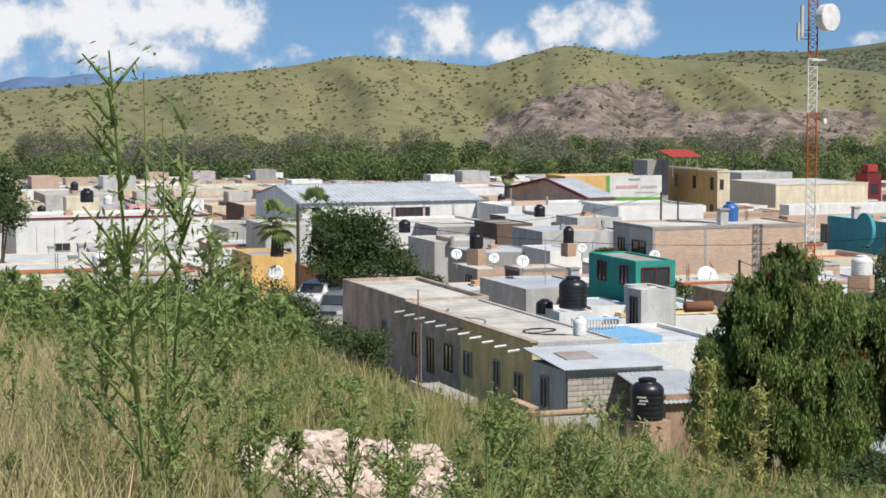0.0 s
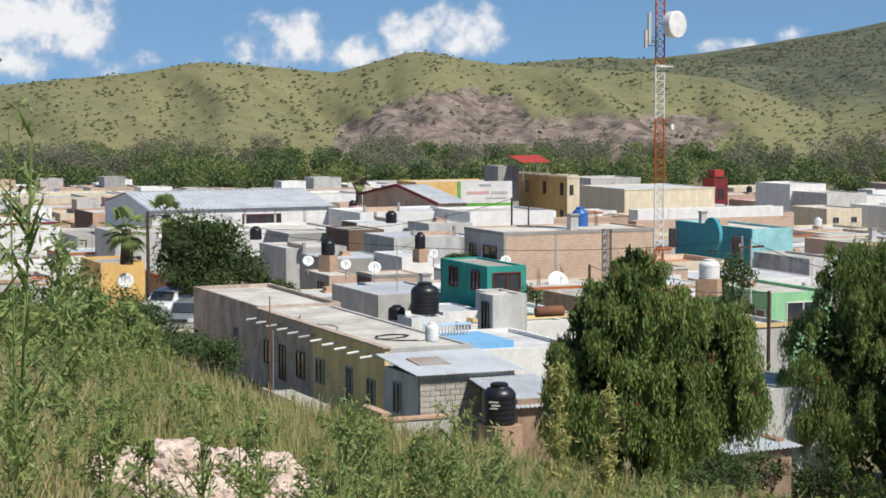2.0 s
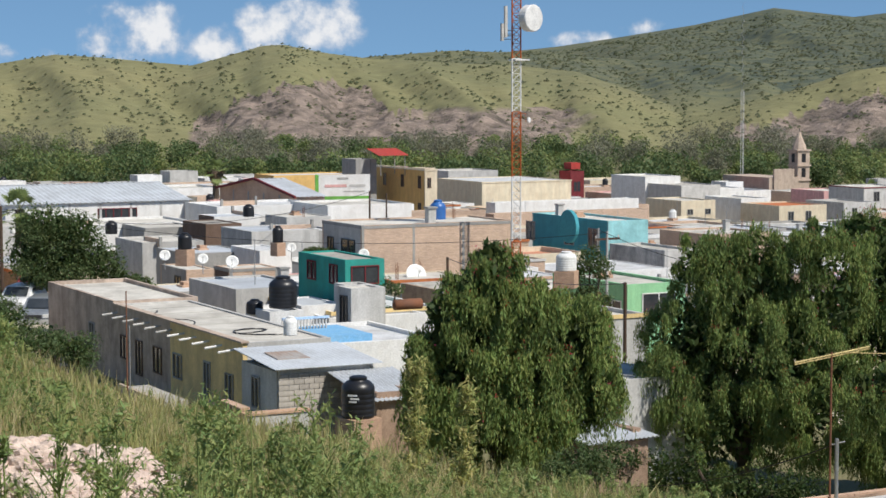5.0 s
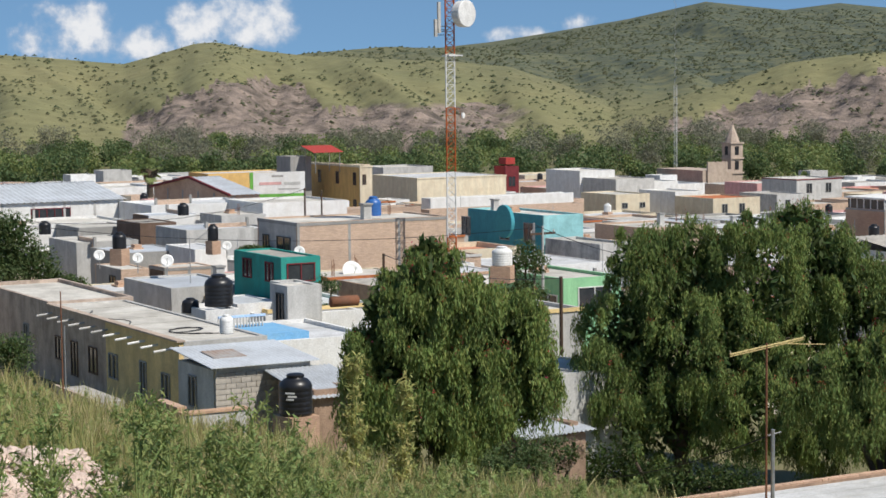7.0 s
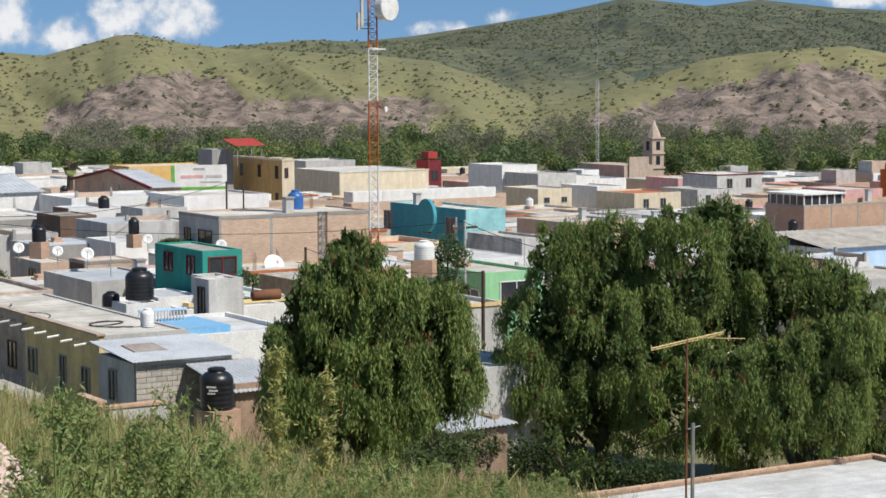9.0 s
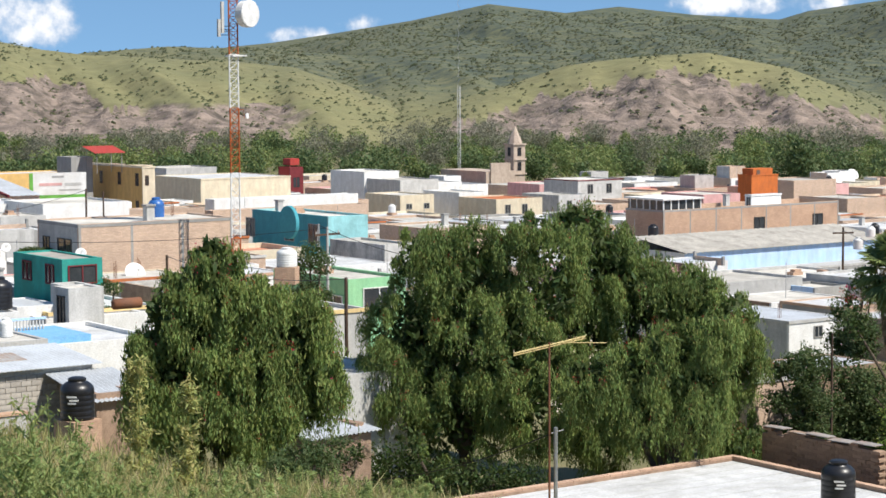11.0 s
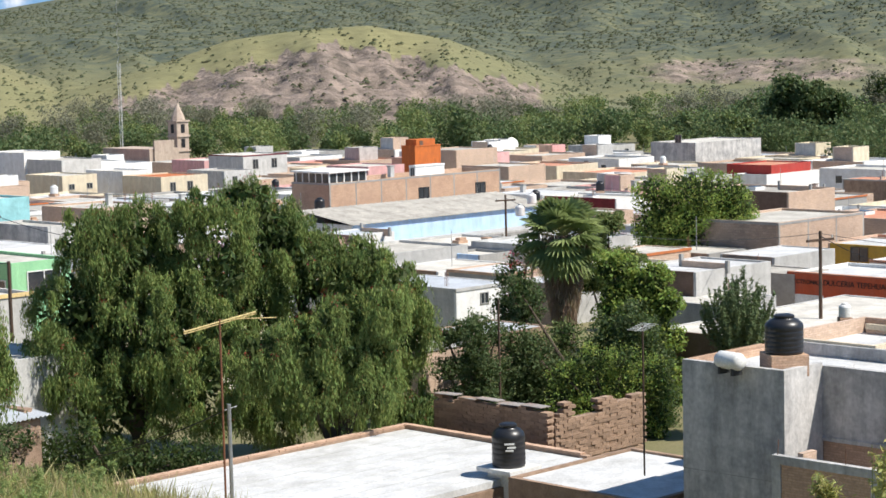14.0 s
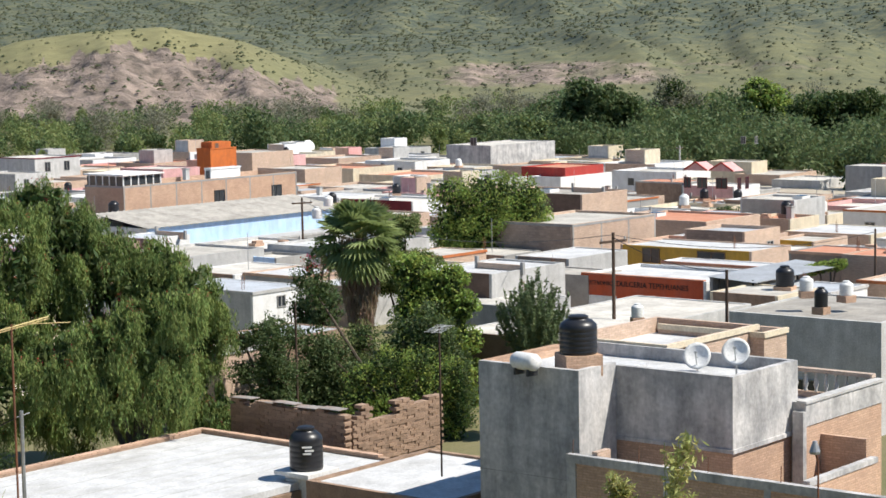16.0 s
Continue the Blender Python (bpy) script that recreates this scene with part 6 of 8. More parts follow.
a_ = -170.0
while a_ < 560:
    b_ = 40.0
    while b_ < 640:
        cx, cy = a_ * gc - b_ * gs_, a_ * gs_ + b_ * gc
        d = math.hypot(cx, cy)
        az = math.degrees(math.atan2(cx, cy))
        cell = 8.8 if d < 260 else 12.0
        step = cell * rg.uniform(0.95, 1.2)
        b_ += step
        if not (-16 < az < 48) or d < (118 if az < 12 else 112) or d > ramp(az, TOWN_EDGE) + 16 * math.sin(az * 0.9) + 10 * math.sin(az * 2.3) or rg.random() < 0.05:
            continue
        if az < -3 and d < 140 or (22 < az < 32 and d < 126) or (az >= 32 and d < 150):
            continue
        w, l = cell * rg.uniform(0.72, 1.0), cell * rg.uniform(0.7, 0.98)
        h = rg.choice((2.9, 3.1, 3.3, 3.6, 4.2) if d < 240 else (2.9, 3.2, 3.5, 3.8, 4.4, 5.4))
        if any(abs((cx - hx) * gc + (cy - hy) * gs_) < hw_ + w / 2 + 0.2 and abs(-(cx - hx) * gs_ + (cy - hy) * gc) < hl_ + l / 2 + 0.2 for hx, hy, hw_, hl_ in PLOTS):
            continue
        zg = float(town_z(np.array(cx), np.array(cy)))
        half = math.degrees(0.6 * cell / d)
        clear = False
        for h in (h, 3.0, 2.6, 2.2, 1.9):
            slope = (zg + h - EYE) / (d - 4)
            if not any(hd > d and abs(haz - az) < half + math.degrees(hr / hd) * 0.75 and slope > (ht - min(3.4, max(1.1, hd * 0.0105)) - EYE) / hd for haz, hd, hr, ht in marked):
                clear = not any(d < vd and v0 - half < az < v1 + half and math.degrees(math.atan(slope)) > ve for v0, v1, ve, vd in OPEN_VIEWS)
                if clear:
                    break
        if not clear:
            continue
        rise = (zg + h + 2.2 - EYE) / d
        roomy = not any(hd > d and abs(haz - az) < half + math.degrees(hr / hd) * 0.75 and rise > (ht - min(2.6, max(0.8, hd * 0.008)) - EYE) / hd for haz, hd, hr, ht in marked)
        GEN.append((cx, cy, w / 2, l / 2))
        GEN_TOP.append(zg + h)
        paint, roof = rg.choice(PAINTS), rg.choice(TOPS)
        side = rg.choice([None, None, None, "brickpale", "grey", "greywhite"])
        wins = [(w * q - 0.5, 1.5 + h - 2.4 + 0.4, rg.choice((0.9, 1.2)), rg.choice((0.8, 1.1))) for q in (0.3, 0.72) if rg.random() < 0.5]
        lins = [(l * q - 0.5, 1.5 + h - 2.0, 1.0, 1.0) for q in (0.3, 0.7) if rg.random() < 0.35]
        ox, oy = cx - w / 2 * gc + l / 2 * gs_, cy - w / 2 * gs_ - l / 2 * gc
        if d > FAR:
            far_house(ox, oy, zg - 1.5, w, l, h + 1.5, paint, side or paint, roof, wins, lins)
            if roomy and rg.random() < 0.4:
                far_house(ox + gc * w * 0.4 - gs_ * l * 0.5, oy + gs_ * w * 0.4 + gc * l * 0.5, zg + h - 0.6, w * 0.4, l * 0.4, rg.uniform(1.8, 2.6), rg.choice(PAINTS), rg.choice(PAINTS), "rooflight", (), ())
            if rg.random() < 0.5:
                ROOFS.append((ox, oy, w, l, zg + h))
            continue
        house(ox, oy, zg - 1.5, w, l, h + 1.5, paint, roof, side, WORDS[paint] + " house with " + TOPWORDS[roof],
              parapet=rg.choice((0.06, 0.1, 0.18, 0.4)), front=wins, left=lins, band=rg.choice((None, None, None, "greywhite", "tile")))
        ROOFS.append((ox, oy, w, l, zg + h))
        if roomy and rg.random() < 0.28:
            house(ox + gc * w * 0.5 - gs_ * l * 0.5, oy + gs_ * w * 0.5 + gc * l * 0.5, zg + h - 0.6, w * 0.38, l * 0.36, rg.uniform(1.8, 2.5), rg.choice(PAINTS), "rooflight", None,
                  "small room built on a flat roof", name="roof_room", group="rooms on roofs", front=((0.4, 0.5, 0.8, 1.2),) if rg.random() < 0.5 else ())
    a_ += (8.8 if a_ < 90 else 11.8) * 1.08


# second pass: low roofs wall to wall in what is left of the blocks
TAKEN = PLOTS + GEN
GENM = [(math.degrees(math.atan2(gx, gy)), math.hypot(gx, gy), max(gw, gl), gt) for (gx, gy, gw, gl), gt in zip(GEN, GEN_TOP)]
a_ = -60.0
while a_ < 330:
    b_ = 40.0
    while b_ < 330:
        cx, cy = a_ * gc - b_ * gs_, a_ * gs_ + b_ * gc
        d, az = math.hypot(cx, cy), math.degrees(math.atan2(cx, cy))
        w, l = rg.choice((4.4, 5.0, 6.6)), rg.choice((4.2, 5.0, 7.0))
        b_ += 5.0
        if not (-12 < az < 46) or d > 270 or d < (100 if az < 9 else 112 if az < 21 else 126 if az < 32 else 104):
            continue
        if any(abs((cx - hx) * gc + (cy - hy) * gs_) < hw_ + w / 2 - 0.1 and abs(-(cx - hx) * gs_ + (cy - hy) * gc) < hl_ + l / 2 - 0.1 for hx, hy, hw_, hl_ in TAKEN):
            continue
        zg, half = float(town_z(np.array(cx), np.array(cy))), math.degrees(0.6 * max(w, l) / d)
        for h in rg.choice(((4.6, 3.8, 3.2, 2.7, 2.3), (3.6, 3.1, 2.7, 2.3), (5.2, 4.2, 3.4, 2.7, 2.3))):
            slope = (zg + h - EYE) / (d - 3)
            if any(hd > d and abs(haz - az) < half + math.degrees(hr / hd) * 0.75 and slope > (ht - max(1.0, hd * 0.0078) - EYE) / hd for haz, hd, hr, ht in marked):
                continue
            if any(hd > d and abs(haz - az) < half + math.degrees(hr / hd) * 0.5 and slope > (ht - max(0.7, hd * 0.0056) - EYE) / hd for haz, hd, hr, ht in GENM):
                continue
            if any(d < vd and v0 - half < az < v1 + half and math.degrees(math.atan(slope)) > ve for v0, v1, ve, vd in OPEN_VIEWS):
                continue
            paint, roof = rg.choice(PAINTS), rg.choice(TOPS)
            ox, oy = cx - w / 2 * gc + l / 2 * gs_, cy - w / 2 * gs_ - l / 2 * gc
            wins = [(w * q - 0.5, h - 0.2, 0.9, 0.8) for q in (0.3, 0.72) if rg.random() < 0.4]
            house(ox, oy, zg - 1.5, w, l, h + 1.5, paint, roof, rg.choice((None, "brickpale", "brickdull", "grey", "adobe")), WORDS[paint] + " low house with " + TOPWORDS[roof],
                  parapet=rg.choice((0.06, 0.1, 0.25)), front=wins, band=rg.choice((None, None, "greywhite", "tile", "brick")))
            ROOFS.append((ox, oy, w, l, zg + h))
            TAKEN.append((cx, cy, w / 2, l / 2))
            GENM.append((az, d, max(w, l) / 2, zg + h))
            break
    a_ += 5.0

for key, (bv, bf) in FARBOX.items():
    raw("far_houses", bv, bf, key, kind="stuff", label="far flat-roofed houses of the town, joined", category="houses")


# ---- tanks, dishes, poles ----
def tank(name, x, y, z, r, h, material, label, legs=0.0, lid="same"):
    t = thing(name, x, y, z, random.uniform(0, 360), label, "water tank", "water tanks")
    prof = [(r * 0.96, 0.0), (r, 0.05 * h)]
    for k in range(5):
        q = 0.08 + 0.12 * k
        prof += [(r, q * h), (r * 0.988, (q + 0.015) * h), (r * 0.988, (q + 0.035) * h), (r, (q + 0.05) * h)]
    prof += [(r, 0.70 * h), (r * 0.93, 0.78 * h), (r * 0.72, 0.86 * h), (r * 0.5, 0.90 * h), (r * 0.5, 0.92 * h)]
    part("body", add_lathe(bmesh.new(), prof, 24), material, t, "", True)
    part("lid", add_lathe(bmesh.new(), [(r * 0.54, 0.915 * h), (r * 0.54, 0.96 * h), (r * 0.4, 0.99 * h), (r * 0.15, h)], 20), material if lid == "same" else lid, t)
    if legs:
        part("stand", boxm(-r, -r, -legs, r, r, -0.005), "brick", t)
    return t


def badge(t, r, h):
    for i, (za, aa) in enumerate(((0.55, 0), (0.47, 0.1), (0.40, -0.05))):
        ang = radians(-115) + aa
        b = part("label_bar", boxm(-0.16 + 0.03 * i, -0.01, 0, 0.16, 0.01, 0.055), "whiteplastic", t)
        b.matrix_local = Matrix.Rotation(ang + radians(90) - t.rotation_euler.z, 4, "Z") @ Matrix.Translation((0, -r - 0.006, za * h))


tA = tank("water_tank", 6.66, 64.66, 19.21, 0.55, 1.38, "black", "black plastic water tank on a brick stand", 1.2)
badge(tA, 0.55, 1.38)
tB = tank("water_tank", 29.72, 56.68, 16.54, 0.55, 1.42, "black", "black plastic water tank with white lettering bars", 0.0)
badge(tB, 0.55, 1.42)
st = thing("tank_stand", 29.72, 56.68, 16.54, GRID, "white painted tank stand", "stand")
part("slab", boxm(-0.75, -0.75, -0.14, 0.75, 0.75, -0.006), "white", st)
part("column", boxm(-0.5, -0.5, -4, 0.5, 0.5, -0.14), "white", st)
tC = tank("water_tank", 33.95, 47.39, 21.04, 0.56, 1.15, "black", "large black water tank on a brick plinth", 0.62)
tank("water_tank", 6.06, 92.80, 19.77, 0.66, 1.5, "black", "large black water tank on a roof")
tank("water_tank", 4.80, 93.88, 19.38, 0.4, 0.7, "black", "small squat black water tank on a roof")
tank("water_tank", 5.29, 76.82, 20.45, 0.27, 0.75, "whiteplastic", "small white water drum on a pipe")
tank("water_tank", 17.39, 120.75, 21.63, 0.49, 1.52, "blueplastic", "tall blue water tank on a roof")
tank("water_tank", 2.01, 119.98, 20.38, 0.42, 1.0, "black", "black water tank beside a chimney block", 1.0)
tank("water_tank", 7.42, 117.77, 20.88, 0.32, 1.0, "black", "slim black water tank on a roof", 0.8)
tank("water_tank", -2.89, 149.97, 19.18, 0.45, 1.0, "black", "black water tank on a roof")
tank("water_tank", 7.75, 159.81, 19.72, 0.45, 1.0, "black", "black water tank on a roof")
tank("water_tank", -33.36, 187.05, 19.42, 0.62, 1.3, "black", "black water tank on a roof")
tank("water_tank", -31.46, 187.38, 19.18, 0.42, 0.9, "whiteplastic", "white water tank on a roof")
tank("water_tank", 21.83, 103.73, 20.26, 0.55, 1.05, "whiteplastic", "cream water tank on a green block", 0.9)
tank("water_tank", 77.85, 145.48, 16.28, 0.42, 1.0, "whiteplastic", "white water tank by a wall")
tank("water_tank", 78.69, 145.03, 17.29, 0.4, 0.9, "whiteplastic", "white water tank by a wall")
for wx, wy, wd, wr, wh_, wm in ((50.93, 66.80, 18.60, 0.26, 0.6, "whiteplastic"),
                                (59.01, 65.28, 19.22, 0.3, 0.65, "whiteplastic"), (54.07, 58.96, 19.57, 0.27, 0.8, "black"),
                                (60.27, 64.12, 19.03, 0.3, 0.65, "whiteplastic")):
    tank("water_tank", wx, wy, wd, wr, wh_, wm, ("white" if wm != "black" else "black") + " plastic drum on a concrete roof", 0.3)
rg = random.Random(21)
mini = {c: tank("water_tank", *ROOFS[0][:2], ROOFS[0][4], 0.5, 1.15, c, w, 0.35) for c, w in (("black", "black water tank on a flat roof"), ("whiteplastic", "white water tank on a flat roof"))}
for ox, oy, w, l, zt in ROOFS[1:]:
    if rg.random() < 0.15:
        p, q = rg.uniform(0.2, 0.8) * w, rg.uniform(0.2, 0.8) * l
        copy_thing(mini[rg.choice(("black", "black", "whiteplastic"))], pose(ox + gc * p - gs_ * q, oy + gs_ * p + gc * q, zt + 0.15, 0, 0, rg.uniform(0, 360)))


def clutter(x, y, z, yaw, kind):
    """Things left on flat roofs: brick stacks, block piles, buckets, sheets, bundles of rods."""
    if kind == "brick_stack":
        t = thing(kind, x, y, z, yaw, "stack of leftover bricks on a roof", "bricks", "roof clutter")
        part("lower_course", boxm(-0.5, -0.35, 0, 0.5, 0.35, 0.35), "brick", t)
        part("upper_course", boxm(-0.3, -0.3, 0.35, 0.4, 0.2, 0.55), "brick", t)
    elif kind == "low_parapet":
        t = thing(kind, x, y, z, yaw, "short unfinished block wall on a roof", "wall", "roof clutter")
        part("wall", boxm(-1.6, -0.07, 0, 1.6, 0.07, 0.55), "brickpale", t)
        part("pillar", boxm(-1.7, -0.1, 0, -1.5, 0.1, 0.7), "grey", t)
        part("pillar", boxm(1.5, -0.1, 0, 1.7, 0.1, 0.9), "grey", t)
    elif kind == "chimney":
        t = thing(kind, x, y, z, yaw, "plastered square chimney on a roof", "chimney", "roof clutter")
        part("shaft", boxm(-0.25, -0.25, 0, 0.25, 0.25, 1.1), "greywhite", t)
        part("cap", boxm(-0.32, -0.32, 1.1, 0.32, 0.32, 1.2), "grey", t)
    elif kind == "skylight":
        t = thing(kind, x, y, z, yaw, "raised skylight box on a roof", "skylight", "roof clutter")
        part("curb", boxm(-0.7, -0.5, 0, 0.7, 0.5, 0.4), "white", t)
        part("pane", boxm(-0.62, -0.42, 0.4, 0.62, 0.42, 0.44), "pane", t)
    else:
        t = thing("rod_bundle", x, y, z, yaw, "rusty reinforcing rods sticking from a roof", "rods", "roof clutter")
        for i in range(4):
            part("rod", tube([(0.12 * (i % 2), 0.12 * (i // 2), -0.2), (0.12 * (i % 2) + 0.02, 0.12 * (i // 2), 0.9 + 0.1 * i)], 0.015, 0.015, 4), "rust", t)
    return t


rg = random.Random(77)
protos = {}
for ox, oy, w, l, zt in OWN + ROOFS:
    if math.hypot(ox, oy) > 250 or math.hypot(ox, oy) < 102:
        continue
    for _ in range(2):
        if rg.random() < 0.42:
            p, q = rg.uniform(0.15, 0.85) * w, rg.uniform(0.15, 0.85) * l
            kind = rg.choice(("brick_stack", "low_parapet", "chimney", "skylight", "rod_bundle", "rod_bundle"))
            at_ = (ox + gc * p - gs_ * q, oy + gs_ * p + gc * q, zt - 0.3)
            yaw_ = GRID + rg.choice((0, 90))
            if kind in protos:
                copy_thing(protos[kind], pose(*at_, 0, 0, yaw_))
            else:
                protos[kind] = clutter(*at_, yaw_, kind)


def dish(x, y, z, r, label, turn=-150, tilt=24, foot=0.8):
    t = thing("satellite_dish", x, y, z, turn, label, "satellite dish", "satellite dishes")
    bm = add_lathe(bmesh.new(), [(0.02, 0.0), (r * 0.4, 0.04 * r), (r * 0.75, 0.15 * r), (r, 0.28 * r), (r * 1.0, 0.30 * r), (r * 0.74, 0.18 * r), (r * 0.4, 0.07 * r), (0.02, 0.03 * r)], 24)
    o = part("reflector", bm, "whiteplastic", t, "", True)
    o.matrix_local = Matrix.Rotation(radians(90 - tilt), 4, "Y")
    part("mast_pipe", tube([(0, 0, -foot), (0, 0, 0)], 0.03), "steel", t)
    part("feed_arm", tube([(r * 0.2, 0, -r * 0.8), (r * 0.95, 0, r * 0.45)], 0.018), "steel", t)
    part("receiver", add_box(bmesh.new(), r * 0.9, -0.05, r * 0.4, r * 1.02, 0.05, r * 0.55), "greywhite", t)
    return t


SUNWARD = -62
dish(37.78, 46.61, 20.65, 0.42, "white satellite dish on a roof edge", SUNWARD - 75)
dish(38.03, 45.11, 20.94, 0.42, "white satellite dish on a roof edge", SUNWARD - 75)
dish(4.40, 109.91, 20.43, 0.36, "white satellite dish on a house wall", SUNWARD - 30)
dish(2.81, 109.96, 20.62, 0.3, "white satellite dish on a house wall", SUNWARD - 30)
dish(0.80, 118.00, 20.17, 0.33, "white satellite dish on a roof", SUNWARD - 30)
dish(11.40, 107.40, 20.97, 0.3, "white satellite dish on a roof", SUNWARD - 30)
dish(-10.47, 124.56, 18.47, 0.5, "pale blue satellite dish by an orange wall", SUNWARD - 30)
dish(8.70, 124.70, 19.99, 0.3, "white satellite dish on a roof", SUNWARD - 30)
dish(14.69, 111.03, 19.43, 0.62, "large wire-grey satellite dish in a yard", SUNWARD - 10).children[0].active_material = M["grey"]
dish(201.51, 379.86, 9.75, 1.4, "large white satellite dish on a far roof", SUNWARD - 30)
gasx = thing("gas_tank", 32.28, 47.71, 20.92, 100, "white horizontal gas tank on a roof", "gas tank")
gb = add_lathe(bmesh.new(), [(0.05, -0.5), (0.2, -0.46), (0.26, -0.36), (0.26, 0.36), (0.2, 0.46), (0.05, 0.5)], 20)
part("body", gb, "whiteplastic", gasx, "", True).matrix_local = Matrix.Rotation(radians(90), 4, "Y") @ Matrix.Translation((0, 0, 0))
part("foot", boxm(-0.3, -0.2, -0.4, -0.22, 0.2, -0.2), "darksteel", gasx)
part("foot", boxm(0.22, -0.2, -0.4, 0.3, 0.2, -0.2), "darksteel", gasx)
dru = thing("rusty_boiler", 12.11, 94.23, 19.66, 20, "rusty water boiler lying on a roof", "boiler")
part("body", add_lathe(bmesh.new(), [(0.1, -0.75), (0.26, -0.7), (0.26, 0.7), (0.1, 0.75)], 16), "rust", dru, "", True).matrix_local = Matrix.Rotation(radians(90), 4, "Y")


def pole(x, y, z0, h, label, r=0.12, arm=0.0, material="wood", cross=False):
    t = thing("utility_pole", x, y, z0, random.uniform(0, 40), label, "pole", "utility poles")
    part("shaft", tube([(0, 0, 0), (0, 0, h)], r, r * 0.7, 8), material, t)
    if cross:
        part("crossarm", boxm(-0.9, -0.05, h - 0.5, 0.9, 0.05, h - 0.38), "wood", t)
        for k in (-0.8, 0.0, 0.8):
            part("insulator", add_lathe(bmesh.new(), [(0.04, h - 0.38), (0.05, h - 0.3), (0.02, h - 0.22)], 8, k, 0), "greywhite", t)
    if arm:
        part("lamp_arm", tube([(0, 0, h - 1.6), (arm * 0.6, 0, h - 1.3), (arm, 0, h - 1.4)], 0.025), "steel", t)
        part("lamp_head", add_lathe(bmesh.new(), [(0.04, h - 1.3), (0.16, h - 1.45), (0.17, h - 1.62), (0.1, h - 1.68)], 12, arm, 0), "whiteplastic", t)
    return t


def pole_at(x, y, ztop, zbot, label, **k):
    return pole(x, y, zbot, ztop - zbot, label, **k)


for t_args in (
    (-8.85, 121.68, 22.96, 14.5, "dark wooden pole with a street lamp", dict(r=0.14, arm=0.75)),
    (19.71, 81.65, 21.80, 14.0, "dark wooden utility pole behind the trees", dict(r=0.1)),
    (25.29, 109.11, 21.94, 13.0, "grey concrete utility pole", dict(r=0.1, material="greywhite", cross=True)),
    (24.82, 109.21, 22.10, 13.0, "grey concrete utility pole with a transformer", dict(r=0.08, material="greywhite")),
    (37.81, 72.76, 19.75, 11.5, "weathered wooden pole beside the garden", dict(r=0.06)),
    (58.50, 78.63, 20.90, 11.5, "dark wooden utility pole", dict(r=0.11, cross=True)),
    (58.98, 70.61, 19.69, 11.5, "dark wooden utility pole", dict(r=0.1)),
    (74.45, 141.62, 18.41, 9.0, "dark wooden pole by a blue wall", dict(r=0.12, cross=True)),
    (200.12, 262.40, 13.30, 6.0, "pale concrete utility pole", dict(r=0.16, material="greywhite", cross=True)),
    (205.72, 258.03, 13.58, 6.0, "pale concrete utility pole", dict(r=0.16, material="greywhite", cross=True)),
    (83.39, 86.29, 19.01, 10.0, "dark wooden utility pole", dict(r=0.09)),
    (16.30, 149.11, 22.25, 12.0, "dark wooden utility pole", dict(r=0.1)),
    (17.55, 148.97, 22.04, 12.0, "dark wooden utility pole", dict(r=0.09)),
    (15.47, 103.85, 21.06, 13.0, "dark wooden post by a brick wall", dict(r=0.1)),
    (-0.88, 69.99, 22.95, 17.0, "thin rusty pole on the slope", dict(r=0.03, material="rust")),
    (-0.76, 68.00, 21.99, 17.0, "thin grey pipe post", dict(r=0.03, material="steel")),
):
    px, py, pz, pb, pl, kw = t_args
    pole_at(px, py, pz, pb, pl, **kw)
rg = random.Random(31)
rod0 = pole(ROOFS[0][0], ROOFS[0][1], ROOFS[0][4], 2.6, "thin antenna pipe standing on a roof", r=0.03, material="steel")
for ox, oy, w, l, zt in ROOFS[1:]:
    if rg.random() < 0.25:
        copy_thing(rod0, pose(ox + gc * w * 0.5 - gs_ * l * 0.4, oy + gs_ * w * 0.5 + gc * l * 0.4, zt - 0.2, 0, 0, 0))


def wire(name, a, b, sag, r, label, material="black"):
    pts = [Vector(a).lerp(Vector(b), k / 16) - Vector((0, 0, sag * 4 * (k / 16) * (1 - k / 16))) for k in range(17)]
    return tagged(part(name, tube(pts, r, r, 4), material), label, "cable")


wire("cable", (10.43, 43.77, 20.94), (13.42, 37.68, 22.94), 0.25, 0.014, "dark cable slung between thin posts")
wire("power_line", (25.29, 109.11, 21.87), (-8.85, 121.68, 22.68), 1.2, 0.02, "power line strung over the roofs")
wire("power_line", (58.50, 78.63, 20.79), (83.39, 86.29, 18.84), 0.8, 0.02, "power line strung over the roofs")
wire("power_line", (74.44, 141.63, 18.18), (58.50, 78.63, 20.79), 1.5, 0.02, "power line strung over the roofs")

wire("power_line", (24.82, 109.21, 22.03), (33.34, 99.56, 20.33), 0.7, 0.02, "power line strung over the roofs")
wire("power_line", (15.47, 103.85, 21.00), (19.71, 81.65, 21.75), 0.5, 0.02, "power line strung over the roofs")
wire("power_line", (-8.85, 121.68, 22.82), (16.30, 149.11, 22.17), 1.6, 0.02, "power line strung over the roofs")
wire("power_line", (58.49, 78.63, 20.67), (58.98, 70.61, 19.64), 0.4, 0.02, "power line strung over the roofs")
wire("power_line", (200.12, 262.40, 13.12), (205.72, 258.03, 13.39), 0.6, 0.035, "power line strung over far roofs")

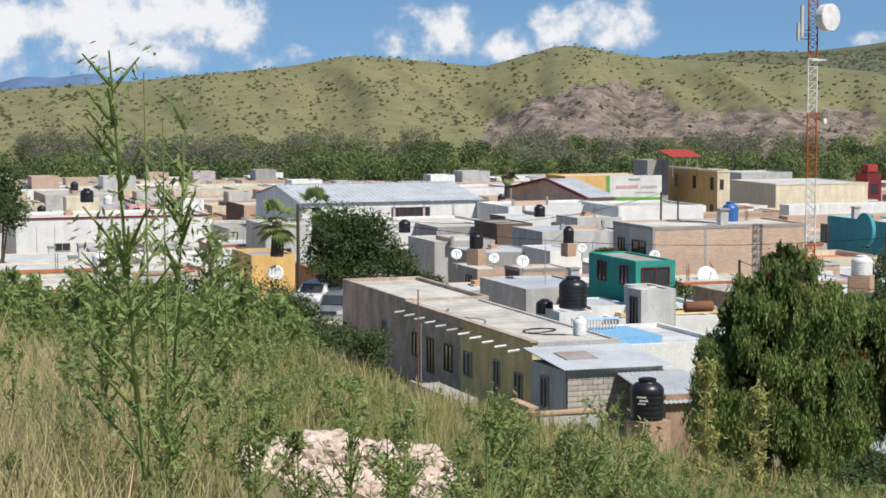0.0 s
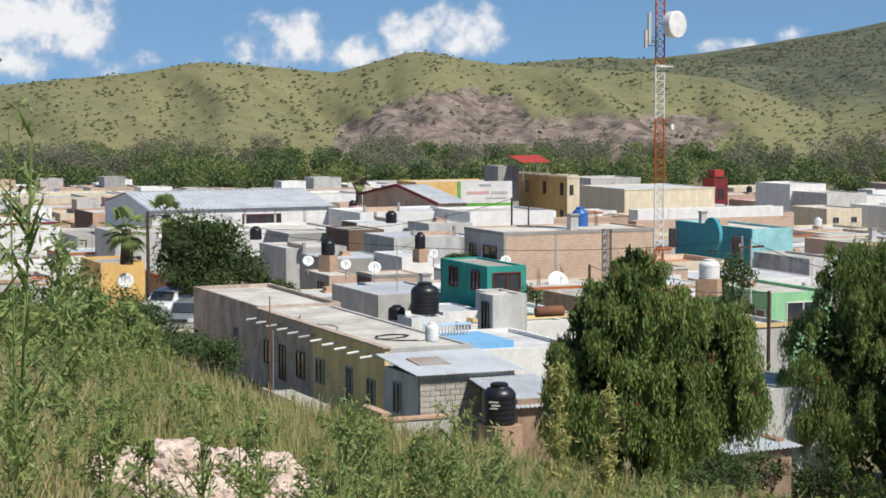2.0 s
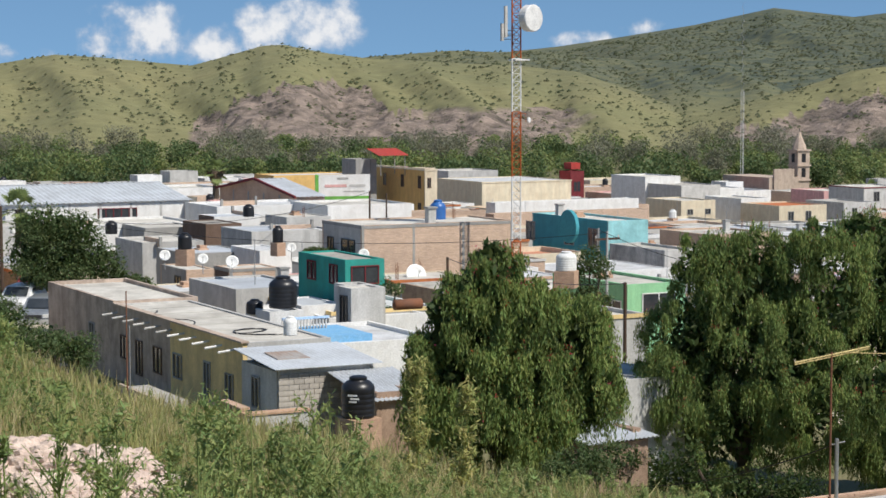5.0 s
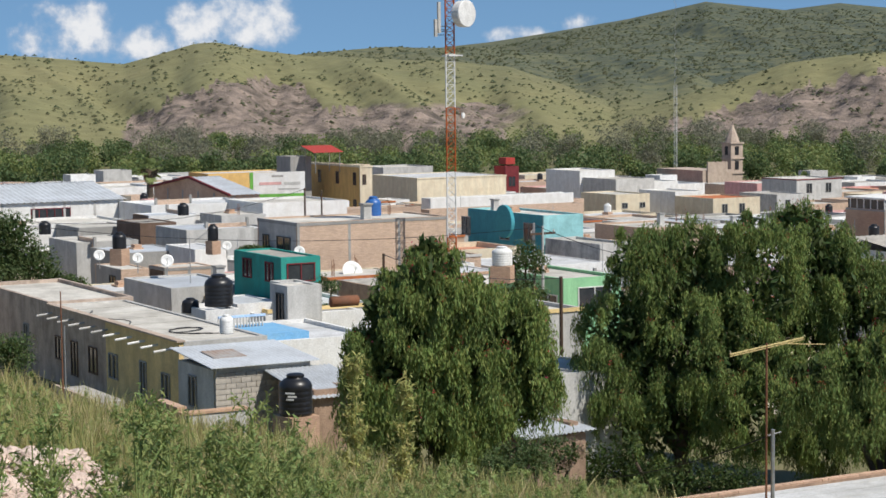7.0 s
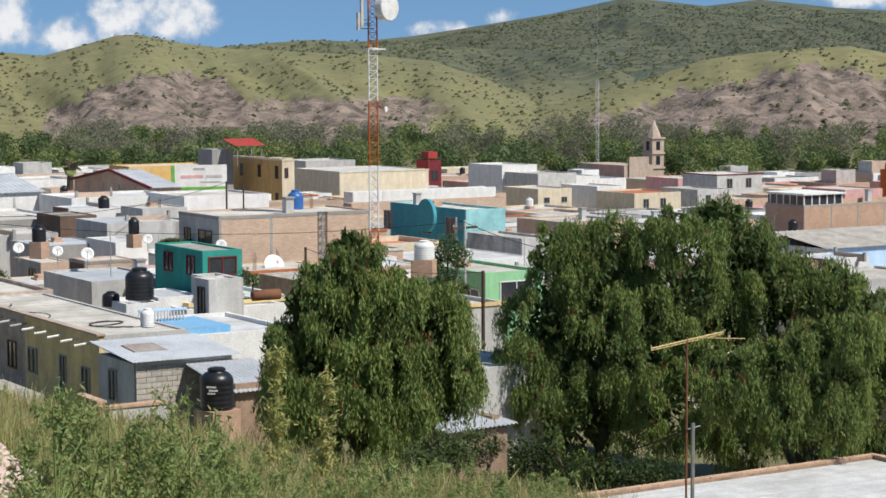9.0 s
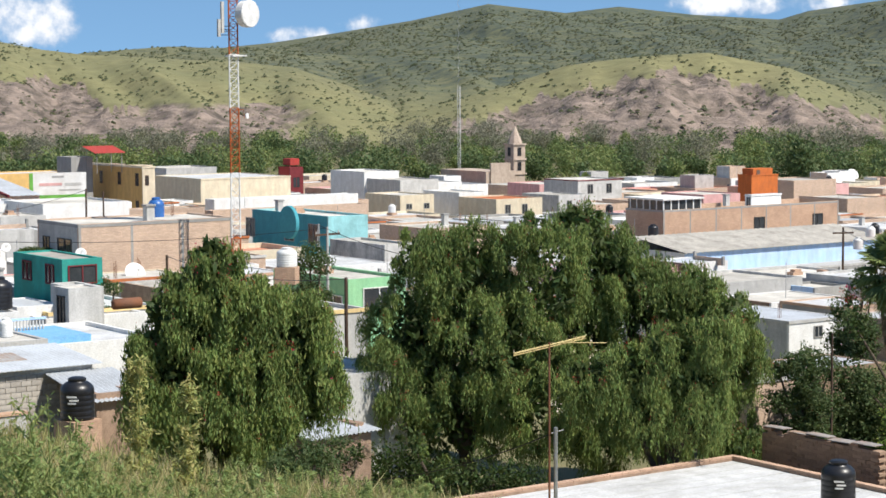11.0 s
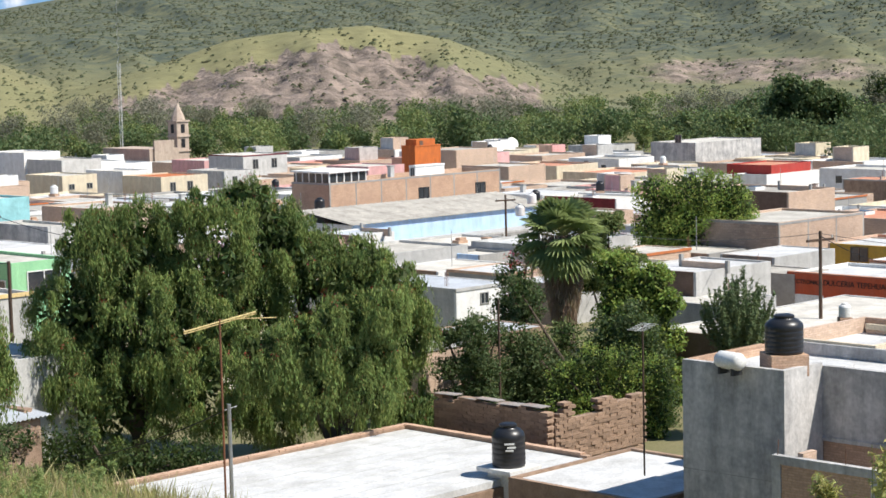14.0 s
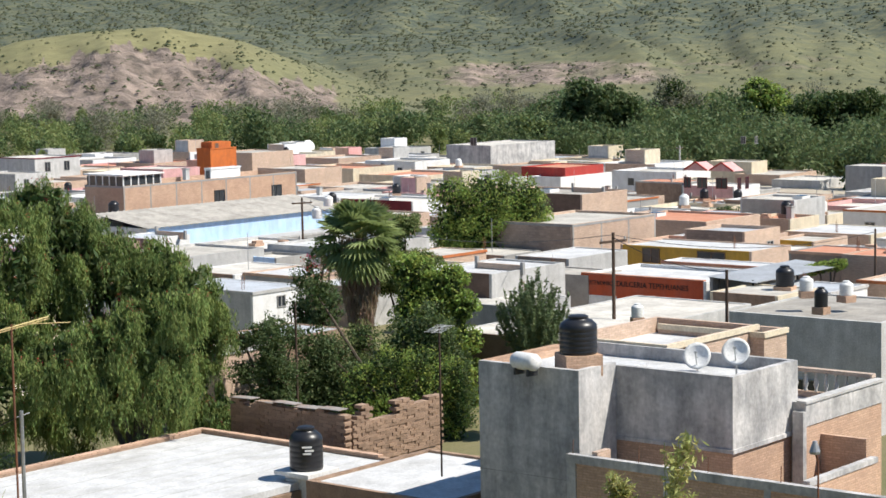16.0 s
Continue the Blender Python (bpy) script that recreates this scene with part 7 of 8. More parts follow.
# television antenna on a rusty pole, and a steel post beside it
ya = thing("tv_antenna", 13.30, 37.72, 24.71, 0, "old yellowed television antenna on a rusty pole", "antenna")
part("pole", tube([(0, 0, -4.2), (0, 0, 0.05)], 0.022), "rust", ya)
AX = radians(-14)
arm = Vector((0.92, 0.36, 0.0))
part("boom", tube([tuple(arm * -0.95 + Vector((0, 0, -0.10))), tuple(arm * 0.98 + Vector((0, 0, 0.09)))], 0.02), "brass", ya)
part("boom", tube([tuple(arm * -0.95 + Vector((0, 0, -0.14))), tuple(arm * 0.98 + Vector((0, 0, 0.05)))], 0.014), "brass", ya)
for k in range(9):
    q = arm * (-0.85 + 0.21 * k) + Vector((0, 0, -0.09 + 0.021 * k))
    e = Vector((0.36, -0.92, 0.02)) * (0.10 + 0.012 * k)
    part("element", tube([tuple(q - e), tuple(q + e)], 0.008), "brass", ya)
part("element", tube([tuple(arm * 0.3 + Vector((0, 0, 0.02))), tuple(arm * 1.25 + Vector((0.1, -0.4, -0.02)))], 0.01), "brass", ya)
po = thing("steel_post", 13.42, 37.68, 23.03, 0, "galvanised steel post with a bracket", "post")
part("shaft", tube([(0, 0, -2.6), (0, 0, 0.0)], 0.04), "steel", po)
part("bracket", tube([(-0.1, 0, -0.12), (0.17, 0, -0.06)], 0.012), "steel", po)
an2 = thing("tv_antenna", 31.44, 51.11, 21.53, 30, "small television antenna on a wooden pole", "antenna")
part("pole", tube([(0, 0, -4.5), (0, 0, 0.1)], 0.03), "wood", an2)
part("boom", tube([(-0.45, 0, -0.02), (0.45, 0, 0.1)], 0.015), "steel", an2)
for k in range(6):
    part("element", tube([(-0.4 + 0.16 * k, -0.3, 0.02 * k), (-0.4 + 0.16 * k, 0.3, 0.02 * k)], 0.01), "whiteplastic", an2)
pl2 = thing("lamp_pole", 30.99, 34.00, 20.77, 0, "rusty pole with a caged outdoor lamp", "lamp")
part("pole", tube([(0.12, 0, -3), (0.1, 0, -0.4), (0, 0, -0.1)], 0.025), "rust", pl2)
part("lamp_head", add_lathe(bmesh.new(), [(0.05, 0.12), (0.09, 0.0), (0.13, -0.12), (0.12, -0.18)], 12), "steel", pl2)


# ---- parked cars by the yellow house ----
def car(x, y, z, yaw, paint, label):
    t = thing("car", x, y, z, yaw, label, "car", "parked cars")
    prof = [(-2.2, 0.35), (-2.25, 0.75), (-2.1, 1.0), (-1.0, 1.08), (-0.35, 1.6), (1.6, 1.66), (2.15, 1.1), (2.25, 0.8), (2.2, 0.35)]
    bm = bmesh.new()
    L = [bm.verts.new((px, -0.88 + (0.12 if pz > 1.2 else 0), pz)) for px, pz in prof]
    R = [bm.verts.new((px, 0.88 - (0.12 if pz > 1.2 else 0), pz)) for px, pz in prof]
    bm.faces.new(L)
    bm.faces.new(R[::-1])
    for i in range(len(prof)):
        bm.faces.new((L[i], R[i], R[(i + 1) % len(prof)], L[(i + 1) % len(prof)]))
    bmesh.ops.recalc_face_normals(bm, faces=bm.faces)
    bmesh.ops.bevel(bm, geom=bm.edges[:], offset=0.05, segments=2)
    part("body", bm, paint, t, "", True)
    ws = bmesh.new()
    vs = [ws.verts.new(p) for p in ((-1.0, -0.7, 1.12), (-1.0, 0.7, 1.12), (-0.42, 0.66, 1.57), (-0.42, -0.66, 1.57))]
    ws.faces.new(vs)
    bmesh.ops.translate(ws, vec=(-0.03, 0, 0.02), verts=ws.verts)
    part("windscreen", ws, "pane", t)
    for sgn in (-1, 1):
        part("side_window", boxm(-0.3, sgn * 0.80 - 0.03, 1.12, 1.5, sgn * 0.80 + 0.03, 1.5), "pane", t)
        part("headlight", boxm(-2.27, sgn * 0.68 - 0.16, 0.72, -2.1, sgn * 0.68 + 0.16, 0.9), "whiteplastic", t)
        for wx in (-1.4, 1.4):
            wv = add_lathe(bmesh.new(), [(0.2, -0.1), (0.33, -0.1), (0.34, 0.1), (0.2, 0.1)], 18)
            wo = part("wheel", wv, "black", t)
            wo.matrix_local = Matrix.Translation((wx, sgn * 0.82, 0.34)) @ Matrix.Rotation(radians(90), 4, "X")
            part("rim", add_lathe(bmesh.new(), [(0.19, -0.11), (0.19, 0.11)], 12), "steel", wo)
    part("bumper", boxm(-2.36, -0.86, 0.4, -2.2, 0.86, 0.62), "greywhite", t)
    part("grille", boxm(-2.275, -0.45, 0.68, -2.2, 0.45, 0.88), "darksteel", t)
    return t


car(-5.96, 111.84, 16.86, 80, "carsilver", "silver van parked beside a grey wall")
car(-7.51, 117.76, 16.94, 75, "paintwhite", "white car parked behind a van")
car(-7.23, 127.80, 16.85, 78, "maroon", "dark red car parked up the street")


# ---- pepper trees and other trees ----
def pepper_tree(x, y, z, lobes, seed, sprays, label, lean=1.0):
    """A pepper tree: trunk and limbs, and hanging sprays of narrow leaves from every lobe of its crown."""
    rng = np.random.default_rng(seed)
    t = thing("pepper_tree", x, y, z, 0, label, "tree", "pepper trees")
    bm = bmesh.new()
    fork = Vector((0, 0, 1.4))
    add_tube(bm, [(0, 0, -0.8), (0.1, 0.05, 0.6), tuple(fork)], 0.38, 0.26, 10)
    for lx, ly, lz, *_ in lobes:
        e = Vector((lx, ly, lz))
        m = fork.lerp(e, 0.5) + Vector((0, 0, 0.15 * (e - fork).length))
        add_tube(bm, [tuple(fork - Vector((0, 0, 0.2))), tuple(m), tuple(e)], 0.13, 0.03, 6)
    part("trunk", bm, "bark", t)
    # tassels: knots on the skin of the crown from which the sprays hang
    knots = lobes_cloud(rng, lobes, sprays // 40, 0.72)
    rad = rng.uniform(0.16, 0.5, len(knots))
    pick = rng.integers(0, len(knots), sprays)
    ball = rng.normal(size=(sprays, 3))
    ball /= np.linalg.norm(ball, axis=1)[:, None]
    ball *= (rng.random((sprays, 1)) ** 0.45) * rad[pick][:, None] * np.array([1.0, 1.0, 0.75])
    start = knots[pick] + ball
    ln = rng.uniform(0.25, 1.0, sprays) * (0.55 + 1.6 * rad[pick])
    k = 15
    q = np.linspace(0, 1, k)[None, :, None]
    drift = (ball * 0.5)[:, None] + rng.normal(size=(sprays, 1, 3)) * np.array([0.10, 0.10, 0.02])
    pts = start[:, None] + drift * q * np.array([1.0, 1.0, 0.0]) + np.array([0, 0, -1.0]) * (q ** 1.2) * ln[:, None, None] + rng.normal(size=(sprays, k, 3)) * 0.035
    v, f = quads(rng, pts.reshape(-1, 3), 0.036, 2.0, 0.68)
    raw("foliage", v, f, "leaf_pepper", t)
    # darker leaves inside the lobes: the crown's inner shade put into colour
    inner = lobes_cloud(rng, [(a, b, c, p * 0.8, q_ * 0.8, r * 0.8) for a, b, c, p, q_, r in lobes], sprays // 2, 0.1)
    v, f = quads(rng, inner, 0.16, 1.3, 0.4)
    raw("inner_foliage", v, f, "leaf_dark_and_shade", t)
    n = int(sprays * 0.035)
    v, f = quads(rng, np.repeat(start[:n], 9, 0) + rng.normal(size=(n * 9, 3)) * np.array([0.05, 0.05, 0.12]), 0.028)
    raw("berry_cluster", v, f, "flowerred", t, kind="stuff")
    return t


pepper_tree(10.48, 58.04, 17.14, [(-0.50, 0.11, 7.87, 0.50, 0.50, 0.67), (-0.42, 0.09, 6.94, 1.25, 1.17, 1.17), (-1.41, 0.26, 6.18, 1.25, 1.17, 1.17), (0.65, -0.10, 6.19, 1.33, 1.17, 1.17), (-2.41, 0.40, 4.75, 0.83, 0.83, 0.92), (-0.92, 0.18, 4.66, 1.84, 1.50, 1.50), (1.06, -0.18, 4.67, 1.59, 1.42, 1.42), (2.12, -0.40, 5.52, 0.92, 0.92, 1.25), (-0.26, 0.07, 3.14, 2.17, 1.50, 1.50), (-2.00, 0.35, 3.39, 1.00, 1.00, 1.08), (1.55, -0.28, 3.24, 1.50, 1.08, 1.08), (2.53, -0.49, 4.18, 0.70, 0.70, 1.00)], 41, 13000, "round pepper tree with drooping dark green foliage")
pepper_tree(22.22, 72.66, 14.30, [(0.26, -0.06, 8.93, 2.26, 1.50, 1.50), (2.69, -0.85, 9.68, 1.93, 1.18, 1.18), (-1.34, 0.42, 8.90, 1.50, 1.50, 1.50), (-1.86, 0.57, 6.16, 2.15, 2.04, 2.04), (0.94, -0.27, 6.01, 2.79, 2.26, 2.26), (-0.79, 0.26, 3.30, 3.01, 2.36, 2.36), (2.46, -0.77, 3.98, 2.36, 2.36, 2.36), (0.2, 0.0, 7.7, 1.7, 1.5, 1.5), (3.1, -0.95, 7.6, 1.5, 1.3, 1.5), (-2.36, 0.70, 4.05, 1.93, 1.93, 1.93)], 42, 14500, "broad pepper tree with hanging leaves and red berries")
pepper_tree(30.77, 73.80, 13.72, [(-2.95, 1.20, 10.62, 1.24, 0.90, 0.90), (-2.17, 0.91, 9.05, 1.92, 1.70, 1.70), (-0.76, 0.35, 7.63, 1.92, 1.92, 1.92), (-3.22, 1.30, 6.37, 1.81, 1.81, 1.92), (1.12, -0.44, 7.55, 1.58, 1.47, 1.47), (2.43, -1.02, 6.59, 1.58, 1.47, 1.47), (2.76, -1.17, 5.08, 1.09, 1.09, 1.36), (-0.13, 0.10, 4.40, 2.49, 2.04, 2.04), (-1.67, 0.71, 2.51, 2.49, 1.70, 1.70), (1.28, -0.51, 2.72, 2.38, 1.47, 1.47), (3.32, -1.44, 1.59, 1.58, 1.13, 1.13)], 43, 14500, "tall pepper tree with hanging leaves and red berries")


def bushy_tree(name, x, y, z, lobes, seed, n, size, leaf, label, fill=False, cat_="tree"):
    rng = np.random.default_rng(seed)
    if math.hypot(x, y) < 150:      # near crowns: finer, denser leaves
        n, size = int(n * 1.6), size * 0.74
    if fill:
        lobes = lobes + [(a * 1.05, b * 1.05, c * q, p, q_, r) for a, b, c, p, q_, r in lobes for q in (0.66, 0.36, 0.1)]
    t = thing(name, x, y, z, 0, label, cat_)
    bm = bmesh.new()
    for i, (lx, ly, lz, *_) in enumerate(lobes):
        add_tube(bm, [(0.05 * i, 0, -0.5), (lx * 0.35, ly * 0.35, lz * 0.5), (lx, ly, lz)], 0.14, 0.03, 6)
    part("trunk", bm, "bark", t)
    subs = []
    for a, b, c, p, q, r in lobes:
        for _ in range(6):
            d = Vector(rng.normal(size=3)).normalized()
            k = rng.uniform(0.2, 0.45)
            subs.append((a + d.x * p * 0.85, b + d.y * q * 0.85, c + d.z * r * 0.85, p * k, q * k, r * k))
    v, f = quads(rng, np.concatenate([lobes_cloud(rng, lobes, n // 2, 0.5), lobes_cloud(rng, subs, n // 2, 0.3)]), size * 0.85)
    raw("crown", v, f, leaf, t)
    # inner leaves take a darker colour that stands for shade within
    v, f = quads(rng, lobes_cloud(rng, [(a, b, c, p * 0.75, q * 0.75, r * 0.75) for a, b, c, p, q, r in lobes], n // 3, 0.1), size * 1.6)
    raw("inner_crown", v, f, "leaf_dark_and_shade", t)
    return t


bushy_tree("mesquite_tree", -4.27, 117.91, 15.66, [(-1.87, -0.07, 6.24, 2.00, 1.50, 1.50), (-0.20, 0.01, 5.90, 2.00, 1.50, 1.50), (-2.55, -0.10, 4.57, 1.84, 1.67, 1.67), (-0.55, -0.00, 4.22, 2.34, 1.50, 1.50), (1.13, 0.05, 4.22, 1.84, 1.33, 1.33), (2.13, 0.07, 3.20, 1.33, 0.83, 0.83), (3.47, 0.09, 2.86, 1.17, 0.60, 0.60), (-1.55, -0.05, 3.39, 1.67, 0.83, 0.83)], 51, 9000, 0.13, "leaf_far", "dense dark green tree between the houses")
bushy_tree("tree", 81.96, 125.61, 12.04, [(-0.58, 0.40, 7.03, 2.33, 1.91, 1.91), (0.84, -0.53, 6.79, 2.55, 1.91, 1.91), (2.25, -1.48, 6.97, 1.48, 1.48, 1.70), (-1.67, 1.09, 5.98, 1.91, 1.70, 1.70), (0.46, -0.28, 5.09, 2.55, 1.91, 1.91), (-0.98, 0.65, 4.26, 1.91, 1.27, 1.27), (1.87, -1.22, 4.63, 1.91, 1.48, 1.48), (-2.56, 1.65, 6.86, 1.70, 1.70, 1.70), (2.77, -1.83, 5.90, 1.48, 1.48, 1.70), (-2.41, 1.56, 4.51, 1.70, 1.27, 1.27)], 52, 30000, 0.16, "leaf_bright", "bright light green leafy tree", fill=True)
def juniper(x, y, z, h, w, seed, label):
    """A vase of upward sprigs from a short stem, feathery at the tips."""
    rng = np.random.default_rng(seed)
    t = thing("juniper", x, y, z, 0, label, "conifer")
    bm, cen, up = bmesh.new(), [], []
    for i in range(170):
        a, q = rng.uniform(0, 6.28), rng.random() ** 0.6
        ln = h * (1.0 - 0.34 * q) * rng.uniform(0.62, 1.04)
        e = np.array([math.cos(a) * q * w * 0.5, math.sin(a) * q * w * 0.5, ln])
        m = np.array([e[0] * 0.7, e[1] * 0.7, ln * 0.42])
        if i < 26:
            add_tube(bm, [(0, 0, -0.3), tuple(m * 0.6), tuple(m)], 0.06, 0.02, 5)
        u = rng.random((120, 1)) ** 0.7
        c = m * u * (1 - u) * 1.6 + e * u ** 1.5 + rng.normal(size=(120, 3)) * np.array([0.10, 0.10, 0.12]) * (1.15 - u)
        cen.append(c)
    part("trunk", bm, "bark", t)
    v, f = quads(rng, np.concatenate(cen), 0.045, 2.6, -0.55)
    raw("foliage", v, f, "leaf_juniper", t)
    return t


juniper(46.81, 68.54, 16.38, 4.63, 3.5, 53, "dark feathery juniper growing by a wall")
bushy_tree("shrubbery", 42.88, 74.52, 13.58, [(-1.92, 1.11, 3.03, 1.09, 1.09, 1.22), (0.87, -0.47, 3.82, 1.22, 1.09, 1.09), (-2.46, 1.40, 3.05, 1.22, 0.97, 0.97), (-0.32, 0.22, 2.49, 1.70, 0.97, 0.97), (1.83, -1.05, 4.54, 1.09, 1.09, 1.09), (2.23, -1.30, 3.67, 1.09, 1.09, 1.09), (2.63, -1.55, 2.66, 0.97, 0.97, 0.97), (1.38, -0.78, 2.69, 1.46, 1.09, 1.09), (-1.84, 1.06, 2.04, 1.46, 0.73, 0.73), (-2.40, 1.36, 6.01, 0.97, 0.97, 0.97)], 54, 20000, 0.10, "leaf_far", "dark green shrubs filling an overgrown garden", fill=True)
bushy_tree("shrubbery", 48.05, 78.45, 13.43, [(-0.85, 0.52, 6.38, 1.30, 0.91, 0.91), (0.48, -0.29, 5.82, 1.17, 0.91, 0.91), (-0.77, 0.47, 5.06, 0.99, 0.91, 0.91), (0.01, -0.00, 4.78, 1.30, 1.04, 1.04), (1.13, -0.70, 4.75, 0.91, 0.78, 0.78)], 55, 14000, 0.14, "leaf_bright", "green garden trees beside a palm", fill=True)
bushy_tree("shrubbery", 36.11, 71.39, 13.72, [(0.06, -0.03, 4.58, 0.72, 0.72, 1.24), (0.27, -0.14, 3.31, 0.68, 0.68, 0.90), (-0.32, 0.16, 3.91, 0.59, 0.59, 0.90)], 56, 5000, 0.09, "leaf_far", "green shrubs beside a brick hut", fill=True)
bushy_tree("bougainvillea", 47.18, 88.17, 13.24, [(-0.45, 0.24, 6.24, 0.51, 0.51, 0.51), (-0.09, 0.05, 5.80, 0.57, 0.40, 0.40), (0.54, -0.29, 6.07, 0.42, 0.34, 0.34)], 57, 700, 0.09, "flowerred", "red flowering bougainvillea shrub in a garden", fill=True, cat_="shrub")
bushy_tree("tree", -30.39, 136.66, 15.00, [(0.44, 0.10, 8.36, 1.58, 1.58, 1.78), (-1.04, -0.23, 7.99, 2.38, 2.38, 2.38), (0.59, 0.13, 6.42, 1.58, 1.58, 1.58)], 58, 4000, 0.14, "leaf_far", "dark tree at the edge of the hill")
bushy_tree("vine", 9.82, 117.59, 15.66, [(-0.11, 0.01, 4.66, 0.93, 0.33, 0.33), (0.72, -0.06, 4.56, 0.83, 0.33, 0.33), (-0.61, 0.05, 4.22, 0.60, 0.33, 0.33)], 59, 1500, 0.09, "leaf_far", "green creeper over a flat roof", cat_="shrub")
bushy_tree("shrub", 11.80, 99.30, 16.20, [(-0.35, 0.04, 3.83, 0.71, 0.51, 0.51), (0.35, -0.04, 3.70, 0.51, 0.40, 0.40)], 60, 1200, 0.09, "leaf_far", "round green shrub in a yard", fill=True, cat_="shrub")
bushy_tree("shrub", 81.39, 88.18, 12.76, [(-0.36, 0.33, 3.90, 1.02, 0.41, 0.41), (0.36, -0.33, 4.07, 0.85, 0.41, 0.41)], 61, 1200, 0.11, "leaf_bright", "green shrub over a wall", cat_="shrub")
bushy_tree("shrub", 128.30, 153.43, 10.84, [(0.53, -0.45, 2.01, 1.70, 1.13, 1.13), (-0.53, 0.45, 2.41, 1.41, 0.79, 0.79)], 62, 1200, 0.14, "leaf_far", "green tree in a courtyard", cat_="tree")
bushy_tree("tree", 23.47, 105.42, 15.02, [(0.00, 0.00, 5.68, 0.92, 0.92, 0.92), (-0.60, 0.13, 5.06, 0.76, 0.76, 0.76), (0.60, -0.13, 5.06, 0.76, 0.76, 0.76)], 63, 4000, 0.1, "leaf_far", "green tree behind a house", fill=True)
bushy_tree("tree", 165.58, 364.12, 6.04, [(-0.51, 0.23, 2.99, 2.04, 2.04, 2.04), (0.51, -0.23, 1.31, 2.04, 1.58, 1.58)], 64, 900, 0.25, "leaf_far", "green tree between far houses")


# dark foliage added where only shade lies below the pepper trees
bushy_tree("undergrowth", 19.59, 67.18, 14.69, [(-1.91, 0.55, 1.85, 0.99, 0.89, 0.89), (-0.56, 0.18, 1.35, 1.19, 0.79, 0.79), (0.96, -0.27, 1.27, 1.39, 0.79, 0.79), (2.46, -0.75, 1.29, 1.19, 0.79, 0.79), (-0.94, 0.29, 2.46, 0.59, 0.59, 0.79)], 65, 9000, 0.085, "leaf_dark_and_shade", "added dark foliage that paints the shade under the pepper trees", fill=True, cat_="shrub")
bushy_tree("shrub", 12.79, 54.52, 16.23, [(-0.67, 0.15, 3.12, 0.63, 0.48, 0.48), (0.03, -0.00, 2.97, 0.63, 0.44, 0.44), (0.64, -0.15, 3.30, 0.40, 0.40, 0.40)], 66, 3500, 0.07, "thatch", "reddish dry shrub below a shack", fill=True, cat_="shrub")
bushy_tree("shrubbery", 43.09, 76.73, 13.3, [(-1.2, 0.7, 3.3, 0.9, 0.8, 0.9), (0.1, 0.0, 3.9, 1.1, 0.8, 1.0), (1.1, -0.7, 3.2, 0.9, 0.8, 0.9), (-0.4, 0.3, 2.3, 1.3, 0.9, 0.9), (1.9, -1.2, 2.4, 0.8, 0.8, 0.8)], 95, 15000, 0.085, "leaf_farlight", "leafy green shrubs round the foot of a palm", fill=True, cat_="shrub")

# riverside trees at the end of the town
bushy_tree("cottonwood_tree", 269.67, 366.44, 4.72, [(-3.47, 2.57, 14.85, 4.50, 3.86, 3.86), (0.63, -0.43, 12.85, 5.15, 4.50, 4.50), (-5.59, 4.09, 10.42, 3.86, 3.86, 3.86), (-0.44, 0.36, 7.76, 6.43, 4.50, 4.50), (4.70, -3.47, 10.85, 3.86, 3.86, 4.50), (6.69, -4.98, 5.70, 4.50, 3.86, 3.86), (2.09, -1.51, 3.87, 6.43, 3.22, 3.22), (-4.61, 3.38, 4.64, 4.50, 3.22, 3.22)], 81, 9000, 0.5, "leaf_far", "tall dark green cottonwood tree by the river")
bushy_tree("cottonwood_tree", 302.91, 352.79, 4.48, [(0.61, -0.51, 14.21, 4.60, 3.95, 3.95), (-0.38, 0.34, 9.70, 5.92, 4.60, 4.60), (3.50, -3.02, 10.93, 4.60, 4.60, 5.26), (0.58, -0.49, 4.50, 7.89, 3.95, 3.95), (-4.31, 3.67, 5.23, 3.95, 3.29, 3.29)], 82, 7000, 0.5, "leaf_bright", "tall light green cottonwood tree by the river")
bushy_tree("cottonwood_tree", 307.42, 328.57, 4.84, [(-5.38, 5.00, 9.69, 4.45, 4.45, 4.45), (-0.86, 0.85, 10.86, 5.09, 3.82, 3.82), (3.57, -3.33, 10.16, 5.09, 4.45, 4.45), (-4.47, 4.17, 4.06, 5.73, 4.45, 4.45), (0.93, -0.82, 4.60, 7.64, 4.45, 4.45), (6.21, -5.87, 4.54, 5.09, 4.45, 4.45)], 83, 9000, 0.5, "leaf_dark_and_shade", "broad dark cottonwood tree beside the last houses")
bushy_tree("tree", 226.62, 239.88, 7.72, [(-0.49, 0.47, 2.63, 2.80, 2.33, 2.33), (1.46, -1.39, 1.70, 3.27, 2.80, 2.80), (-1.80, 1.69, 1.54, 2.33, 1.40, 1.40), (0.82, -0.77, -1.05, 3.73, 2.05, 2.05)], 84, 5000, 0.35, "leaf_farlight", "feathery green tree behind a grey house")
bushy_tree("bare_tree", 349.39, 437.61, 2.20, [(-1.78, 1.45, 15.33, 6.33, 4.75, 4.75), (-5.50, 4.37, 9.13, 5.54, 4.75, 4.75), (1.84, -1.45, 9.78, 5.54, 4.75, 4.75), (5.44, -4.37, 4.23, 4.75, 3.96, 3.96)], 85, 3500, 0.4, "leaf_grey", "half-bare grey cottonwood tree by the river")
